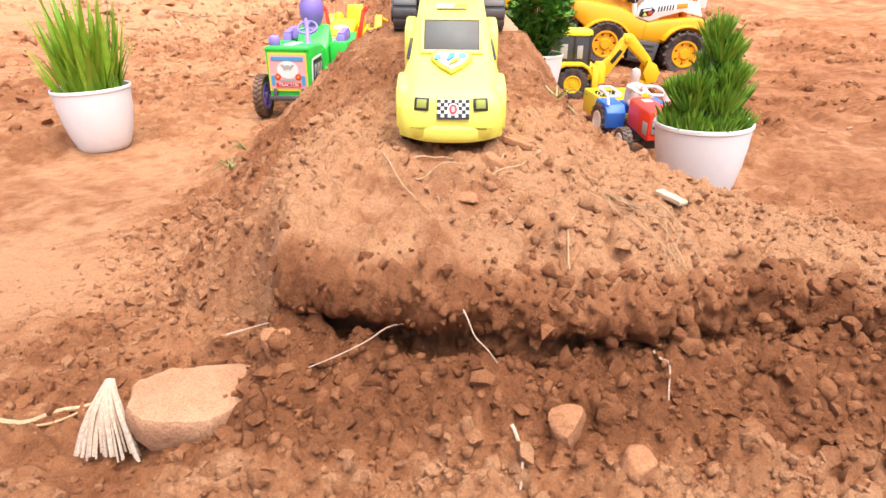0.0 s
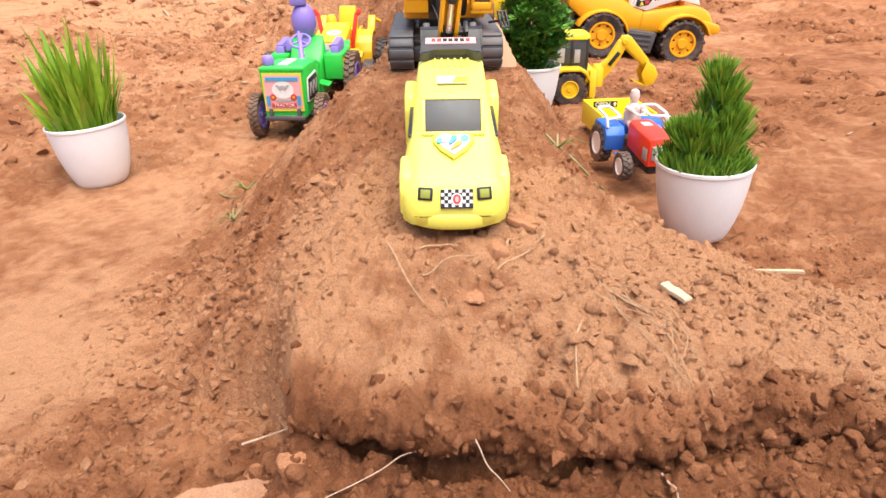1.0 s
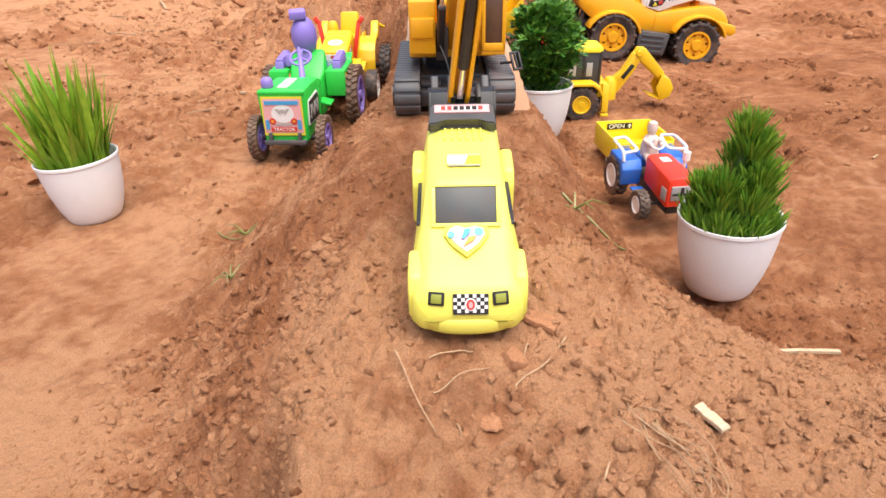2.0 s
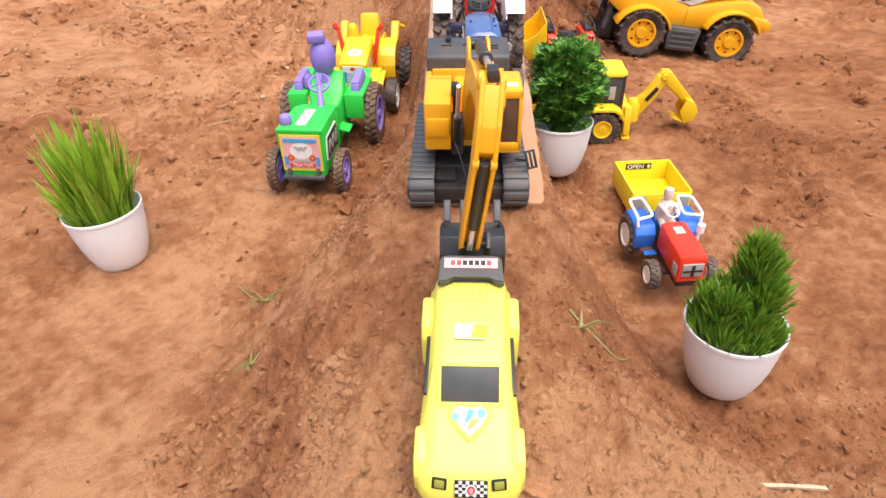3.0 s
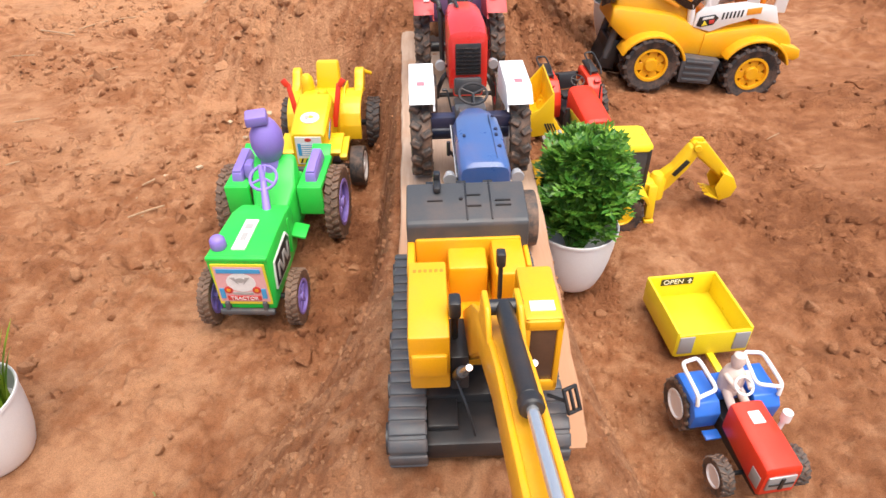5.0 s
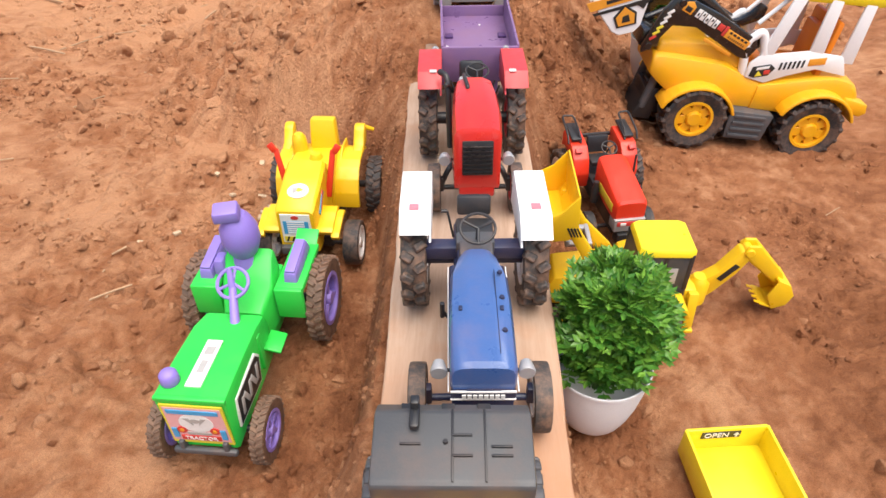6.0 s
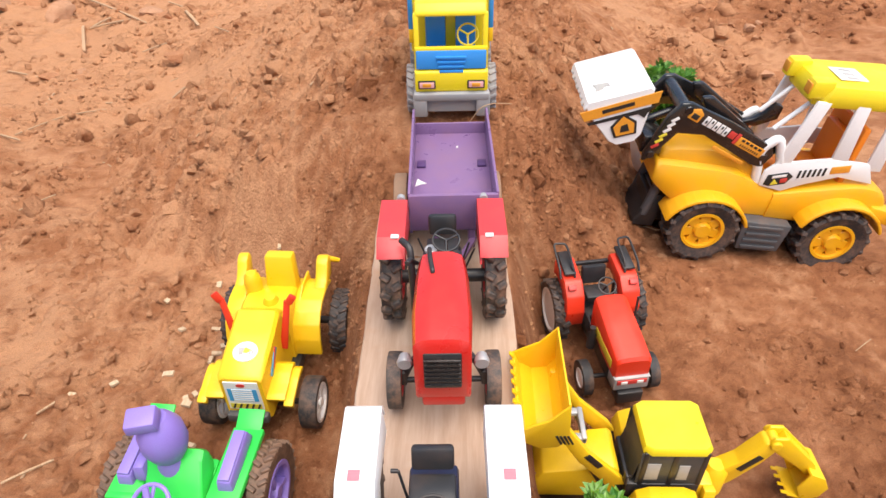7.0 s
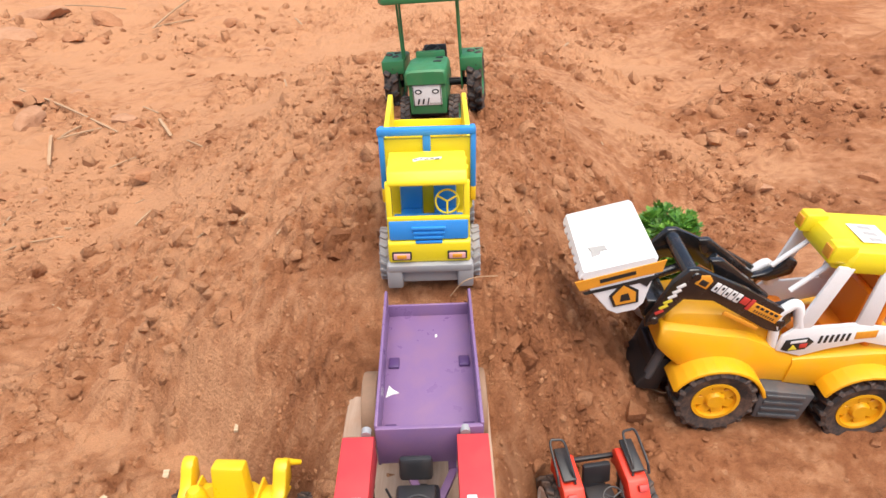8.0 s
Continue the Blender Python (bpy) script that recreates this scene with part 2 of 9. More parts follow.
def prism(pts, x0, x1, r=0.0006, axis="x"):
    """A side profile of (y, z) points, drawn out from x0 to x1 and bevelled."""
    bm = bmesh.new()
    a = [bm.verts.new((x0, y, z)) for y, z in pts]
    b = [bm.verts.new((x1, y, z)) for y, z in pts]
    n = len(pts)
    bm.faces.new(a)
    bm.faces.new(b[::-1])
    for i in range(n):
        bm.faces.new((a[i], b[i], b[(i + 1) % n], a[(i + 1) % n]))
    bmesh.ops.recalc_face_normals(bm, faces=bm.faces)
    if r > 0:
        bmesh.ops.bevel(bm, geom=bm.edges[:], offset=r, segments=2, affect="EDGES", profile=0.5, clamp_overlap=True)
    if axis == "y":
        moved(bm, Matrix.Rotation(radians(90), 4, "Z"))
    return bm


def loft(rings, closed=True):
    """Bridges rings of equal length and caps both ends."""
    bm = bmesh.new()
    vs = [[bm.verts.new(p) for p in ring] for ring in rings]
    n = len(vs[0])
    for a, b in zip(vs, vs[1:]):
        for i in range(n if closed else n - 1):
            bm.faces.new((a[i], a[(i + 1) % n], b[(i + 1) % n], b[i]))
    bm.faces.new(vs[0][::-1])
    bm.faces.new(vs[-1])
    bmesh.ops.recalc_face_normals(bm, faces=bm.faces)
    return bm


def dense(rings, n=4):
    """More rings between the given ones, on smooth curves."""
    r = [[Vector(p) for p in ring] for ring in rings]
    out = []
    for i in range(len(r) - 1):
        a, b, c, d = r[max(0, i - 1)], r[i], r[i + 1], r[min(len(r) - 1, i + 2)]
        for k in range(n):
            t = k / n
            out.append([0.5 * (2 * q + (w - p) * t + (2 * p - 5 * q + 4 * w - e) * t * t + (3 * q - p - 3 * w + e) * t ** 3) for p, q, w, e in zip(a, b, c, d)])
    return out + [r[-1]]


def lathe(profile, seg=32, axis="z", at=(0, 0, 0)):
    """Turns (radius, height) points round an axis; a closed profile gives a ring."""
    bm = bmesh.new()
    rows = []
    for r, h in profile:
        rows.append([bm.verts.new((r * math.cos(2 * math.pi * k / seg), r * math.sin(2 * math.pi * k / seg), h)) for k in range(seg)] if r > 1e-6 else [bm.verts.new((0, 0, h))])
    for a, b in zip(rows, rows[1:]):
        for k in range(seg):
            j = (k + 1) % seg
            if len(a) == 1 and len(b) == 1:
                continue
            if len(a) == 1:
                bm.faces.new((a[0], b[k], b[j]))
            elif len(b) == 1:
                bm.faces.new((a[k], b[0], a[j]))
            else:
                bm.faces.new((a[k], b[k], b[j], a[j]))
    turn = {"z": Matrix(), "x": Matrix.Rotation(radians(90), 4, "Y"), "y": Matrix.Rotation(radians(-90), 4, "X")}[axis]
    return moved(bm, Matrix.Translation(at) @ turn)


def rod(a, b, r, seg=12, r2=None):
    """A straight round bar from a to b."""
    a, b = Vector(a), Vector(b)
    r2 = r if r2 is None else r2
    h = (b - a).length
    bm = lathe([(0, 0), (r * 0.85, 0), (r, r * 0.15), (r2, h - r2 * 0.15), (r2 * 0.85, h), (0, h)], seg)
    return moved(bm, Matrix.Translation(a) @ (b - a).to_track_quat("Z", "Y").to_matrix().to_4x4())


def tube(points, r, seg=8, closed=False, taper=1.0):
    """A bent round bar along points."""
    pts = [Vector(p) for p in points]
    n = len(pts)
    rings = []
    side = None
    for i, p in enumerate(pts):
        nxt = pts[(i + 1) % n] if closed or i < n - 1 else p
        prv = pts[i - 1] if closed or i > 0 else p
        d = (nxt - prv).normalized()
        if side is None:
            side = d.orthogonal().normalized()
        side = (side - d * side.dot(d)).normalized()
        up = d.cross(side)
        rr = r * (1 + (taper - 1) * i / max(1, n - 1))
        rings.append([p + rr * (math.cos(2 * math.pi * k / seg) * side + math.sin(2 * math.pi * k / seg) * up) for k in range(seg)])
    if not closed:
        return loft(rings)
    bm = bmesh.new()
    vs = [[bm.verts.new(p) for p in ring] for ring in rings]
    for i in range(n):
        a, b = vs[i], vs[(i + 1) % n]
        for k in range(seg):
            bm.faces.new((a[k], a[(k + 1) % seg], b[(k + 1) % seg], b[k]))
    return bm


def bent(pts, r=0.3, steps=5):
    """Rounds the corners of a polyline."""
    out = [Vector(pts[0])]
    for a, b, c in zip(pts, pts[1:], pts[2:]):
        a, b, c = Vector(a), Vector(b), Vector(c)
        p, q = b.lerp(a, r), b.lerp(c, r)
        for s in range(steps + 1):
            t = s / steps
            out.append(p.lerp(b, t).lerp(b.lerp(q, t), t))
    out.append(Vector(pts[-1]))
    return out


def decal(name, outline, at, u, v, material, parent, thick=0.0004, label=""):
    """A thin printed label: a 2D outline laid at a place, along u and v."""
    u, v, at = Vector(u).normalized(), Vector(v).normalized(), Vector(at)
    n = u.cross(v).normalized()
    bm = bmesh.new()
    lo = [bm.verts.new(at + u * x + v * y - n * thick) for x, y in outline]
    hi = [bm.verts.new(at + u * x + v * y + n * thick) for x, y in outline]
    k = len(outline)
    bm.faces.new(lo[::-1])
    bm.faces.new(hi)
    for i in range(k):
        bm.faces.new((lo[i], lo[(i + 1) % k], hi[(i + 1) % k], hi[i]))
    return part(name, bm, material, parent, label)


def rect(w, h, cx=0.0, cy=0.0):
    return [(cx - w / 2, cy - h / 2), (cx + w / 2, cy - h / 2), (cx + w / 2, cy + h / 2), (cx - w / 2, cy + h / 2)]


def oval(w, h, n=20, cx=0.0, cy=0.0):
    return [(cx + w / 2 * math.cos(2 * math.pi * k / n), cy + h / 2 * math.sin(2 * math.pi * k / n)) for k in range(n)]


def word(text, size, at, u, v, material, parent):
    """Raised print in the built-in font, centred."""
    cu = bpy.data.curves.new("lettering", "FONT")
    cu.body, cu.size, cu.align_x, cu.align_y, cu.extrude = text, size, "CENTER", "CENTER", 0.0003
    tmp = new("lettering", cu)
    me = bpy.data.meshes.new_from_object(tmp.evaluated_get(bpy.context.evaluated_depsgraph_get()))
    bpy.data.objects.remove(tmp)
    me.materials.clear()
    me.materials.append(M[material])
    ob = new("lettering", me)
    u, v = Vector(u).normalized(), Vector(v).normalized()
    n = u.cross(v).normalized()
    r = Matrix((u, v, n)).transposed().to_4x4()
    ob.parent = parent
    ob.matrix_basis = Matrix.Translation(at) @ r
    return ob


def tyre_mesh(r, w, rim, lugs=18, lug=0.0022, chevron=0.5):
    """A tyre about the x axis with a rounded shoulder and slanted lugs."""
    s = w / 2
    body = lathe([(rim, -s * 0.8), (r * 0.86, -s), (r * 0.95, -s * 0.9), (r - lug, -s * 0.62), (r - lug, s * 0.62), (r * 0.95, s * 0.9), (r * 0.86, s), (rim, s * 0.8), (rim * 0.97, 0), (rim, -s * 0.8)], 40, "x")
    out = [body]
    for side in (-1, 1):
        for k in range(lugs):
            a = 2 * math.pi * (k + (0.5 if side > 0 else 0)) / lugs
            width = 2 * math.pi * r / lugs * 0.42
            b = box(-s * 0.52, s * 0.52, -width / 2, width / 2, -lug * 1.6, lug * 0.1, lug * 0.25, 0.85, 1)
            m = Matrix.Rotation(a, 4, "X") @ Matrix.Translation((side * s * 0.5, 0, r)) @ Matrix.Rotation(side * chevron, 4, "Z")
            out.append(moved(b, m))
    return joined(*out)


def rim_mesh(r, w, holes=0, hub=0.3, dish=0.25):
    """A wheel disc about the x axis, dished, with open slots if asked."""
    s = w / 2
    prof = [(0, s * 0.85), (r * hub, s * 0.85), (r * hub * 1.15, s * (1 - dish)), (r * 0.82, s * (1 - dish)), (r * 0.9, s), (r, s * 0.95), (r, -s * 0.95), (r * 0.9, -s), (r * 0.82, -s * (1 - dish)), (r * hub, -s * 0.8), (0, -s * 0.8)]
    return lathe(prof, 32, "x")


def spoke_rim(r, w, n=6, hub=0.28, spoke=0.2):
    """A rim ring with hub and separate spokes, open between."""
    s = w / 2
    ring = lathe([(r * 0.8, s * 0.6), (r * 0.86, s), (r, s), (r, -s), (r * 0.86, -s), (r * 0.8, -s * 0.6), (r * 0.8, s * 0.6)], 32, "x")
    cap = lathe([(0, s), (r * hub * 0.8, s), (r * hub, s * 0.7), (r * hub, -s * 0.7), (0, -s * 0.7)], 20, "x")
    out = [ring, cap]
    for k in range(n):
        b = box(-s * 0.55, s * 0.75, -r * spoke / 2, r * spoke / 2, r * hub * 0.7, r * 0.84, r * 0.03, 1.0, 1)
        out.append(moved(b, Matrix.Rotation(2 * math.pi * k / n, 4, "X")))
    return joined(*out)


def wheel(parent, at, r, w, rim_r, tyre_mat, rim_mat, lugs=16, lug=0.002, rim="disc", spokes=6, rim_w=None, chevron=0.5, label=""):
    t = part("tyre", tyre_mesh(r, w, rim_r * 0.97, 0, lug, chevron), tyre_mat, parent, label)
    t.location = at
    if lug >= 0.001:
        s, width = w / 2, 2 * math.pi * r / lugs * 0.42
        for side in (-1, 1):
            one = None
            for k in range(lugs):
                a = 2 * math.pi * (k + (0.5 if side > 0 else 0)) / lugs
                if one is None:
                    one = part("tread_lug", box(-s * 0.55, s * 0.55, -width / 2, width / 2, -lug * 1.6, lug * 0.15, lug * 0.25, 0.85, 1), tyre_mat, t)
                    piece = one
                else:
                    piece = new("tread_lug", one.data)
                    piece.parent = t
                piece.matrix_basis = Matrix.Rotation(a, 4, "X") @ Matrix.Translation((side * s * 0.5, 0, r)) @ Matrix.Rotation(side * chevron, 4, "Z")
    rb = rim_mesh(rim_r, rim_w or w * 0.92) if rim == "disc" else spoke_rim(rim_r, rim_w or w * 0.92, spokes, 0.45 if rim == "slots" else 0.28, 0.5 if rim == "slots" else 0.2)
    part("rim", rb, rim_mat, t)
    if rim == "slots":
        part("brake_disc", lathe([(0, 0.001), (rim_r * 0.9, 0.001), (rim_r * 0.9, -0.001), (0, -0.001)], 24, "x"), "black", t)
    return t


# ---- terrain ----
def hash_grid(ix, iy, seed):
    n = (ix.astype(np.int64).astype(np.uint64) * np.uint64(374761393) + iy.astype(np.int64).astype(np.uint64) * np.uint64(668265263) + np.uint64(seed * 974711 + 1013)) & np.uint64(0xFFFFFFFF)
    n = ((n ^ (n >> np.uint64(13))) * np.uint64(1274126177)) & np.uint64(0xFFFFFFFF)
    n = ((n ^ (n >> np.uint64(15))) * np.uint64(2246822519)) & np.uint64(0xFFFFFFFF)
    return (n ^ (n >> np.uint64(16))).astype(np.float64) / 4294967295.0


def value_noise(x, y, s, seed):
    u, v = x / s, y / s
    iu, iv = np.floor(u), np.floor(v)
    fu, fv = u - iu, v - iv
    fu, fv = fu * fu * (3 - 2 * fu), fv * fv * (3 - 2 * fv)
    a, b = hash_grid(iu, iv, seed), hash_grid(iu + 1, iv, seed)
    c, d = hash_grid(iu, iv + 1, seed), hash_grid(iu + 1, iv + 1, seed)
    return (a * (1 - fu) + b * fu) * (1 - fv) + (c * (1 - fu) + d * fu) * fv - 0.5


def cells(x, y, s, seed, warp=0.45):
    """Broken plates: the gap to the next plate, and each plate's own random number."""
    u = x / s + warp * 2 * value_noise(x, y, s * 0.8, seed + 7) + 0.35 * warp * value_noise(x, y, s * 0.25, seed + 9)
    v = y / s + warp * 2 * value_noise(x, y, s * 0.8, seed + 8) + 0.35 * warp * value_noise(x, y, s * 0.25, seed + 10)
    iu, iv = np.floor(u), np.floor(v)
    f1, f2, who = np.full_like(x, 9.0), np.full_like(x, 9.0), np.zeros_like(x)
    for du in (-1, 0, 1):
        for dv in (-1, 0, 1):
            cu, cv = iu + du, iv + dv
            d = np.hypot(u - cu - hash_grid(cu, cv, seed), v - cv - hash_grid(cu, cv, seed + 1))
            near = d < f1
            f2 = np.where(near, f1, np.minimum(f2, d))
            who = np.where(near, hash_grid(cu, cv, seed + 2), who)
            f1 = np.where(near, d, f1)
    return f2 - f1, who


def pebbles(x, y, s, seed, low=0.30, high=0.85):
    """Packed uneven crumbs: the highest of many overlapping blunt lumps, in units of s."""
    u = x / s + 0.9 * value_noise(x, y, s * 0.8, seed + 7) + 0.55 * value_noise(x, y, s * 0.3, seed + 5)
    v = y / s + 0.9 * value_noise(x, y, s * 0.8, seed + 8) + 0.55 * value_noise(x, y, s * 0.3, seed + 6)
    iu, iv = np.floor(u), np.floor(v)
    top = np.zeros_like(x)
    for du in (-1, 0, 1):
        for dv in (-1, 0, 1):
            cu, cv = iu + du, iv + dv
            r = low + (high - low) * hash_grid(cu, cv, seed + 2) ** 2
            d2 = (u - cu - hash_grid(cu, cv, seed)) ** 2 + (v - cv - hash_grid(cu, cv, seed + 1)) ** 2
            top = np.maximum(top, r * smooth(0.0, 0.62, 1 - np.sqrt(d2) / r))
    return top * (1 + 0.5 * value_noise(x, y, s * 0.35, seed + 4))


def within(mask, fn, *where):
    """mask times fn of the places, worked out only where the mask is set."""
    out = np.zeros_like(mask)
    k = mask > 1e-3
    out[k] = mask[k] * fn(*(w[k] for w in where))
    return out


def band_near(x, y, line, width):
    """1 on a line of plan points, falling off to 0 over a width."""
    best = np.full_like(x, 9.0)
    for (ax, ay), (bx, by) in zip(line, line[1:]):
        t = np.clip(((x - ax) * (bx - ax) + (y - ay) * (by - ay)) / ((bx - ax) ** 2 + (by - ay) ** 2), 0, 1)
        best = np.minimum(best, np.hypot(x - ax - t * (bx - ax), y - ay - t * (by - ay)))
    return np.exp(-((best / width) ** 2))


# bands of turned-up clods across the open ground
BANDS = [([(-1.7, 3.2), (-1.1, 2.95), (-0.7, 2.85), (-0.4, 3.0)], 0.13), ([(-0.95, 1.55), (-0.72, 1.66), (-0.55, 1.60)], 0.06), ([(-0.43, 1.28), (-0.36, 1.56), (-0.26, 1.74), (-0.12, 1.97)], 0.060), ([(-0.30, 1.20), (-0.25, 1.44), (-0.17, 1.62)], 0.035), ([(0.42, 1.62), (0.58, 1.84), (0.56, 2.20), (0.92, 2.45)], 0.085), ([(-1.3, 2.4), (-0.9, 2.25), (-0.55, 2.1)], 0.10), ([(-0.42, 0.62), (-0.36, 0.83), (-0.40, 1.10)], 0.045), ([(0.34, 0.72), (0.42, 0.90), (0.40, 1.12)], 0.05)]


def turned(x, y):
    y2 = y + 0.06 * value_noise(x, y, 0.10, 311)
    x2 = x + 0.06 * value_noise(x, y, 0.10, 312)
    return np.max([band_near(x2, y2, line, w) for line, w in BANDS], axis=0)


def crumble(x, y, s, seed, edge=0.22, power=2.0):
    gap, who = cells(x, y, s, seed)
    return who**power * smooth(0.0, edge, gap)


def smooth(a, b, x):
    t = np.clip((x - a) / (b - a), 0, 1)
    return t * t * (3 - 2 * t)


#          y     crest  left foot, top  right top, foot
RIDGE = [
    (-1.0, -0.01, -0.30, -0.10, 0.30, 0.80),
    (0.05, 0.000, -0.25, -0.10, 0.30, 0.80),
    (0.13, 0.012, -0.18, -0.07, 0.30, 0.80),
    (0.185, 0.030, -0.100, -0.060, 0.25, 0.75),
    (0.198, 0.037, -0.090, -0.060, 0.20, 0.70),
    (0.211, 0.046, -0.084, -0.060, 0.20, 0.70),
    (0.2225, 0.045, -0.080, -0.060, 0.20, 0.70),
    (0.2305, 0.065, -0.074, -0.059, 0.15, 0.65),
    (0.26, 0.076, -0.092, -0.066, 0.08, 0.55),
    (0.30, 0.086, -0.150, -0.062, 0.06, 0.45),
    (0.36, 0.091, -0.185, -0.050, 0.05, 0.34),
    (0.42, 0.099, -0.20, -0.040, 0.05, 0.24),
    (0.50, 0.114, -0.22, -0.045, 0.06, 0.18),
    (0.545, 0.122, -0.21, -0.048, 0.068, 0.165),
    (0.568, 0.1275, -0.21, -0.050, 0.070, 0.155),
    (0.60, 0.1225, -0.20, -0.050, 0.072, 0.145),
    (0.70, 0.117, -0.13, -0.048, 0.074, 0.112),
    (0.80, 0.115, -0.080, -0.047, 0.074, 0.098),
    (1.05, 0.115, -0.080, -0.052, 0.076, 0.104),
    (1.18, 0.118, -0.115, -0.058, 0.078, 0.125),
    (1.27, 0.145, -0.26, -0.055, 0.080, 0.23),
    (1.33, 0.178, -0.42, -0.050, 0.085, 0.27),
    (1.50, 0.176, -0.52, -0.060, 0.100, 0.28),
    (1.80, 0.165, -0.60, -0.080, 0.110, 0.50),
    (2.15, 0.11, -0.65, -0.090, 0.110, 0.60),
    (2.60, 0.03, -0.40, -0.100, 0.110, 0.45),
    (3.00, 0.00, -0.40, -0.100, 0.110, 0.45),
    (90.0, 0.00, -0.40, -0.100, 0.110, 0.45),
]
RY, RC, RLF, RLT, RRT, RRF = (np.array(c) for c in zip(*RIDGE))


def lip_line(x, y):
    """The broken edge wanders to and fro along the mound."""
    s = np.interp(x, (-0.09, -0.05, -0.03, 0.0, 0.04, 0.075, 0.11, 0.2), (0.020, 0.012, 0.006, 0.0, -0.003, -0.004, 0.0, 0.002))
    s = s + 0.010 * value_noise(x, y, 0.030, 83) + 0.005 * value_noise(x, y, 0.010, 84)
    return y - s * smooth(0.16, 0.20, y) * smooth(0.36, 0.26, y)


def ridge(x, y):
    y = lip_line(x, y)
    c, lf, lt, rt, rf = (np.interp(y, RY, k) for k in (RC, RLF, RLT, RRT, RRF))
    left = np.clip((x - lf) / (lt - lf), 0, 1)
    right = np.clip((rf - x) / (rf - rt), 0, 1)
    left = left * 0.45 + 0.55 * left * left * (3 - 2 * left)
    right = right * 0.45 + 0.55 * right * right * (3 - 2 * right)
    return c * np.minimum(left, right), np.minimum(left, right)


def rough_mask(x, y):
    """Where the soil is crumbly (1) or trodden smooth (0)."""
    m = smooth(-0.20, 0.14, value_noise(x, y, 0.16, 5) + 0.6 * value_noise(x, y, 0.07, 6))
    front = smooth(0.29, 0.22, y)
    flank = smooth(-0.26, -0.19, x) * smooth(-0.02, -0.07, x) * smooth(1.1, 0.6, y)
    trod = np.exp(-(((x + 0.26) / 0.075) ** 2 + ((y - 0.345) / 0.06) ** 2))
    bank = smooth(0.06, 0.10, x) * smooth(0.32, 0.24, x) * smooth(1.18, 1.26, y) * smooth(1.75, 1.5, y)
    patch = np.exp(-(((x - 0.06) / 0.06) ** 2 + ((y - 0.325) / 0.045) ** 2)) + np.exp(-(((x - 0.2) / 0.06) ** 2 + ((y - 0.86) / 0.07) ** 2))
    return np.clip(np.maximum(m * 0.85, np.maximum(np.maximum(front * 0.95, np.maximum(bank * 0.9, turned(x, y))), flank * 0.85)) * (1 - np.clip(trod * 1.4, 0, 1)) * (1 - 0.85 * np.clip(patch, 0, 1)), 0, 1)


def height(x, y, detail=True):
    base, on = ridge(x, y)
    # the open ground dips gently to one side and has low swells
    z = base - 0.02 * smooth(0.26, 0.5, x) * smooth(0.8, 1.15, y) * (1 - on)
    z = z + 0.022 * value_noise(x, y, 0.55, 11) * smooth(0.9, 1.6, y) * (1 - on) + 0.010 * value_noise(x, y, 0.2, 12) * (1 - 0.6 * on)
    # hollow under the broken lip
    yl = lip_line(x, y)
    gap = np.exp(-(((yl - 0.2210) / 0.0060) ** 2)) * smooth(-0.068, -0.052, x) * (0.45 * smooth(0.065, 0.050, x) + 0.55 * smooth(0.030, 0.010, x))
    z = z - 0.021 * gap * (1 + 1.3 * value_noise(x, y, 0.02, 88))
    # rubble heaped against the foot of the mound
    z = z + 0.016 * np.exp(-(((x + 0.088) / 0.030) ** 2 + ((y - 0.245) / 0.045) ** 2)) + 0.010 * np.exp(-(((x + 0.13) / 0.035) ** 2 + ((y - 0.30) / 0.05) ** 2))
    # a low smooth heap beside the potted bush
    z = z + 0.016 * np.exp(-(((x - 0.208) / 0.045) ** 2 + ((y - 0.862) / 0.055) ** 2))
    if detail:
        r = rough_mask(x, y)
        front = smooth(0.226, 0.214, yl) * smooth(0.10, 0.14, y) * smooth(-0.088, -0.050, x)
        z = z + within(front, lambda a, b: 0.0060 * pebbles(a, b, 0.019, 301, 0.35, 0.9) + 0.0045 * pebbles(a, b, 0.0085, 303), x, y)
        far = 1 - 0.4 * smooth(1.0, 1.3, y)
        z = z + 0.0045 * value_noise(x, y, 0.045, 21) * (0.5 + r)
        z = z + (0.08 + r) * (0.0045 * crumble(x, y, 0.026, 31, 0.16, 2.5) + 0.0050 * pebbles(x, y, 0.0125, 41)) * far
        near = smooth(0.62, 0.45, y)
        z = z + within(near * (0.12 + 0.88 * r), lambda a, b: 0.0024 * pebbles(a, b, 0.0066, 43) + 0.0012 * pebbles(a, b, 0.0036, 45), x, y)
        z = z + within((0.25 + r) * smooth(0.55, 0.75, y), lambda a, b: 0.010 * crumble(a, b, 0.048, 98, 0.2, 2.2) + 0.006 * value_noise(a, b, 0.03, 99), x, y)
        z = z + within((0.45 + r) * smooth(1.25, 1.0, y), lambda a, b: 0.0030 * smooth(0.45, 0.62, b) * pebbles(a, b, 0.0075, 51) + 0.0013 * value_noise(a, b, 0.004, 61), x, y)
        z = z + within((0.45 + r) * smooth(1.0, 1.25, y), lambda a, b: 0.0038 * pebbles(a, b, 0.018, 53), x, y)
        z = z + near * 0.0012 * value_noise(x, y, 0.0026, 63) + r * 0.005 * value_noise(x, y, 0.02, 62)
        mound = smooth(0.225, 0.24, yl) * smooth(0.46, 0.38, y) * smooth(-0.10, -0.05, x)
        z = z + within(mound, lambda a, b: 0.0052 * crumble(a, b, 0.024, 331, 0.14, 1.3) + 0.0022 * crumble(a, b, 0.0085, 333, 0.18, 2.0) - 0.0028 * smooth(0.06, 0.0, cells(a, b, 0.030, 335, 0.6)[0]), x, y)
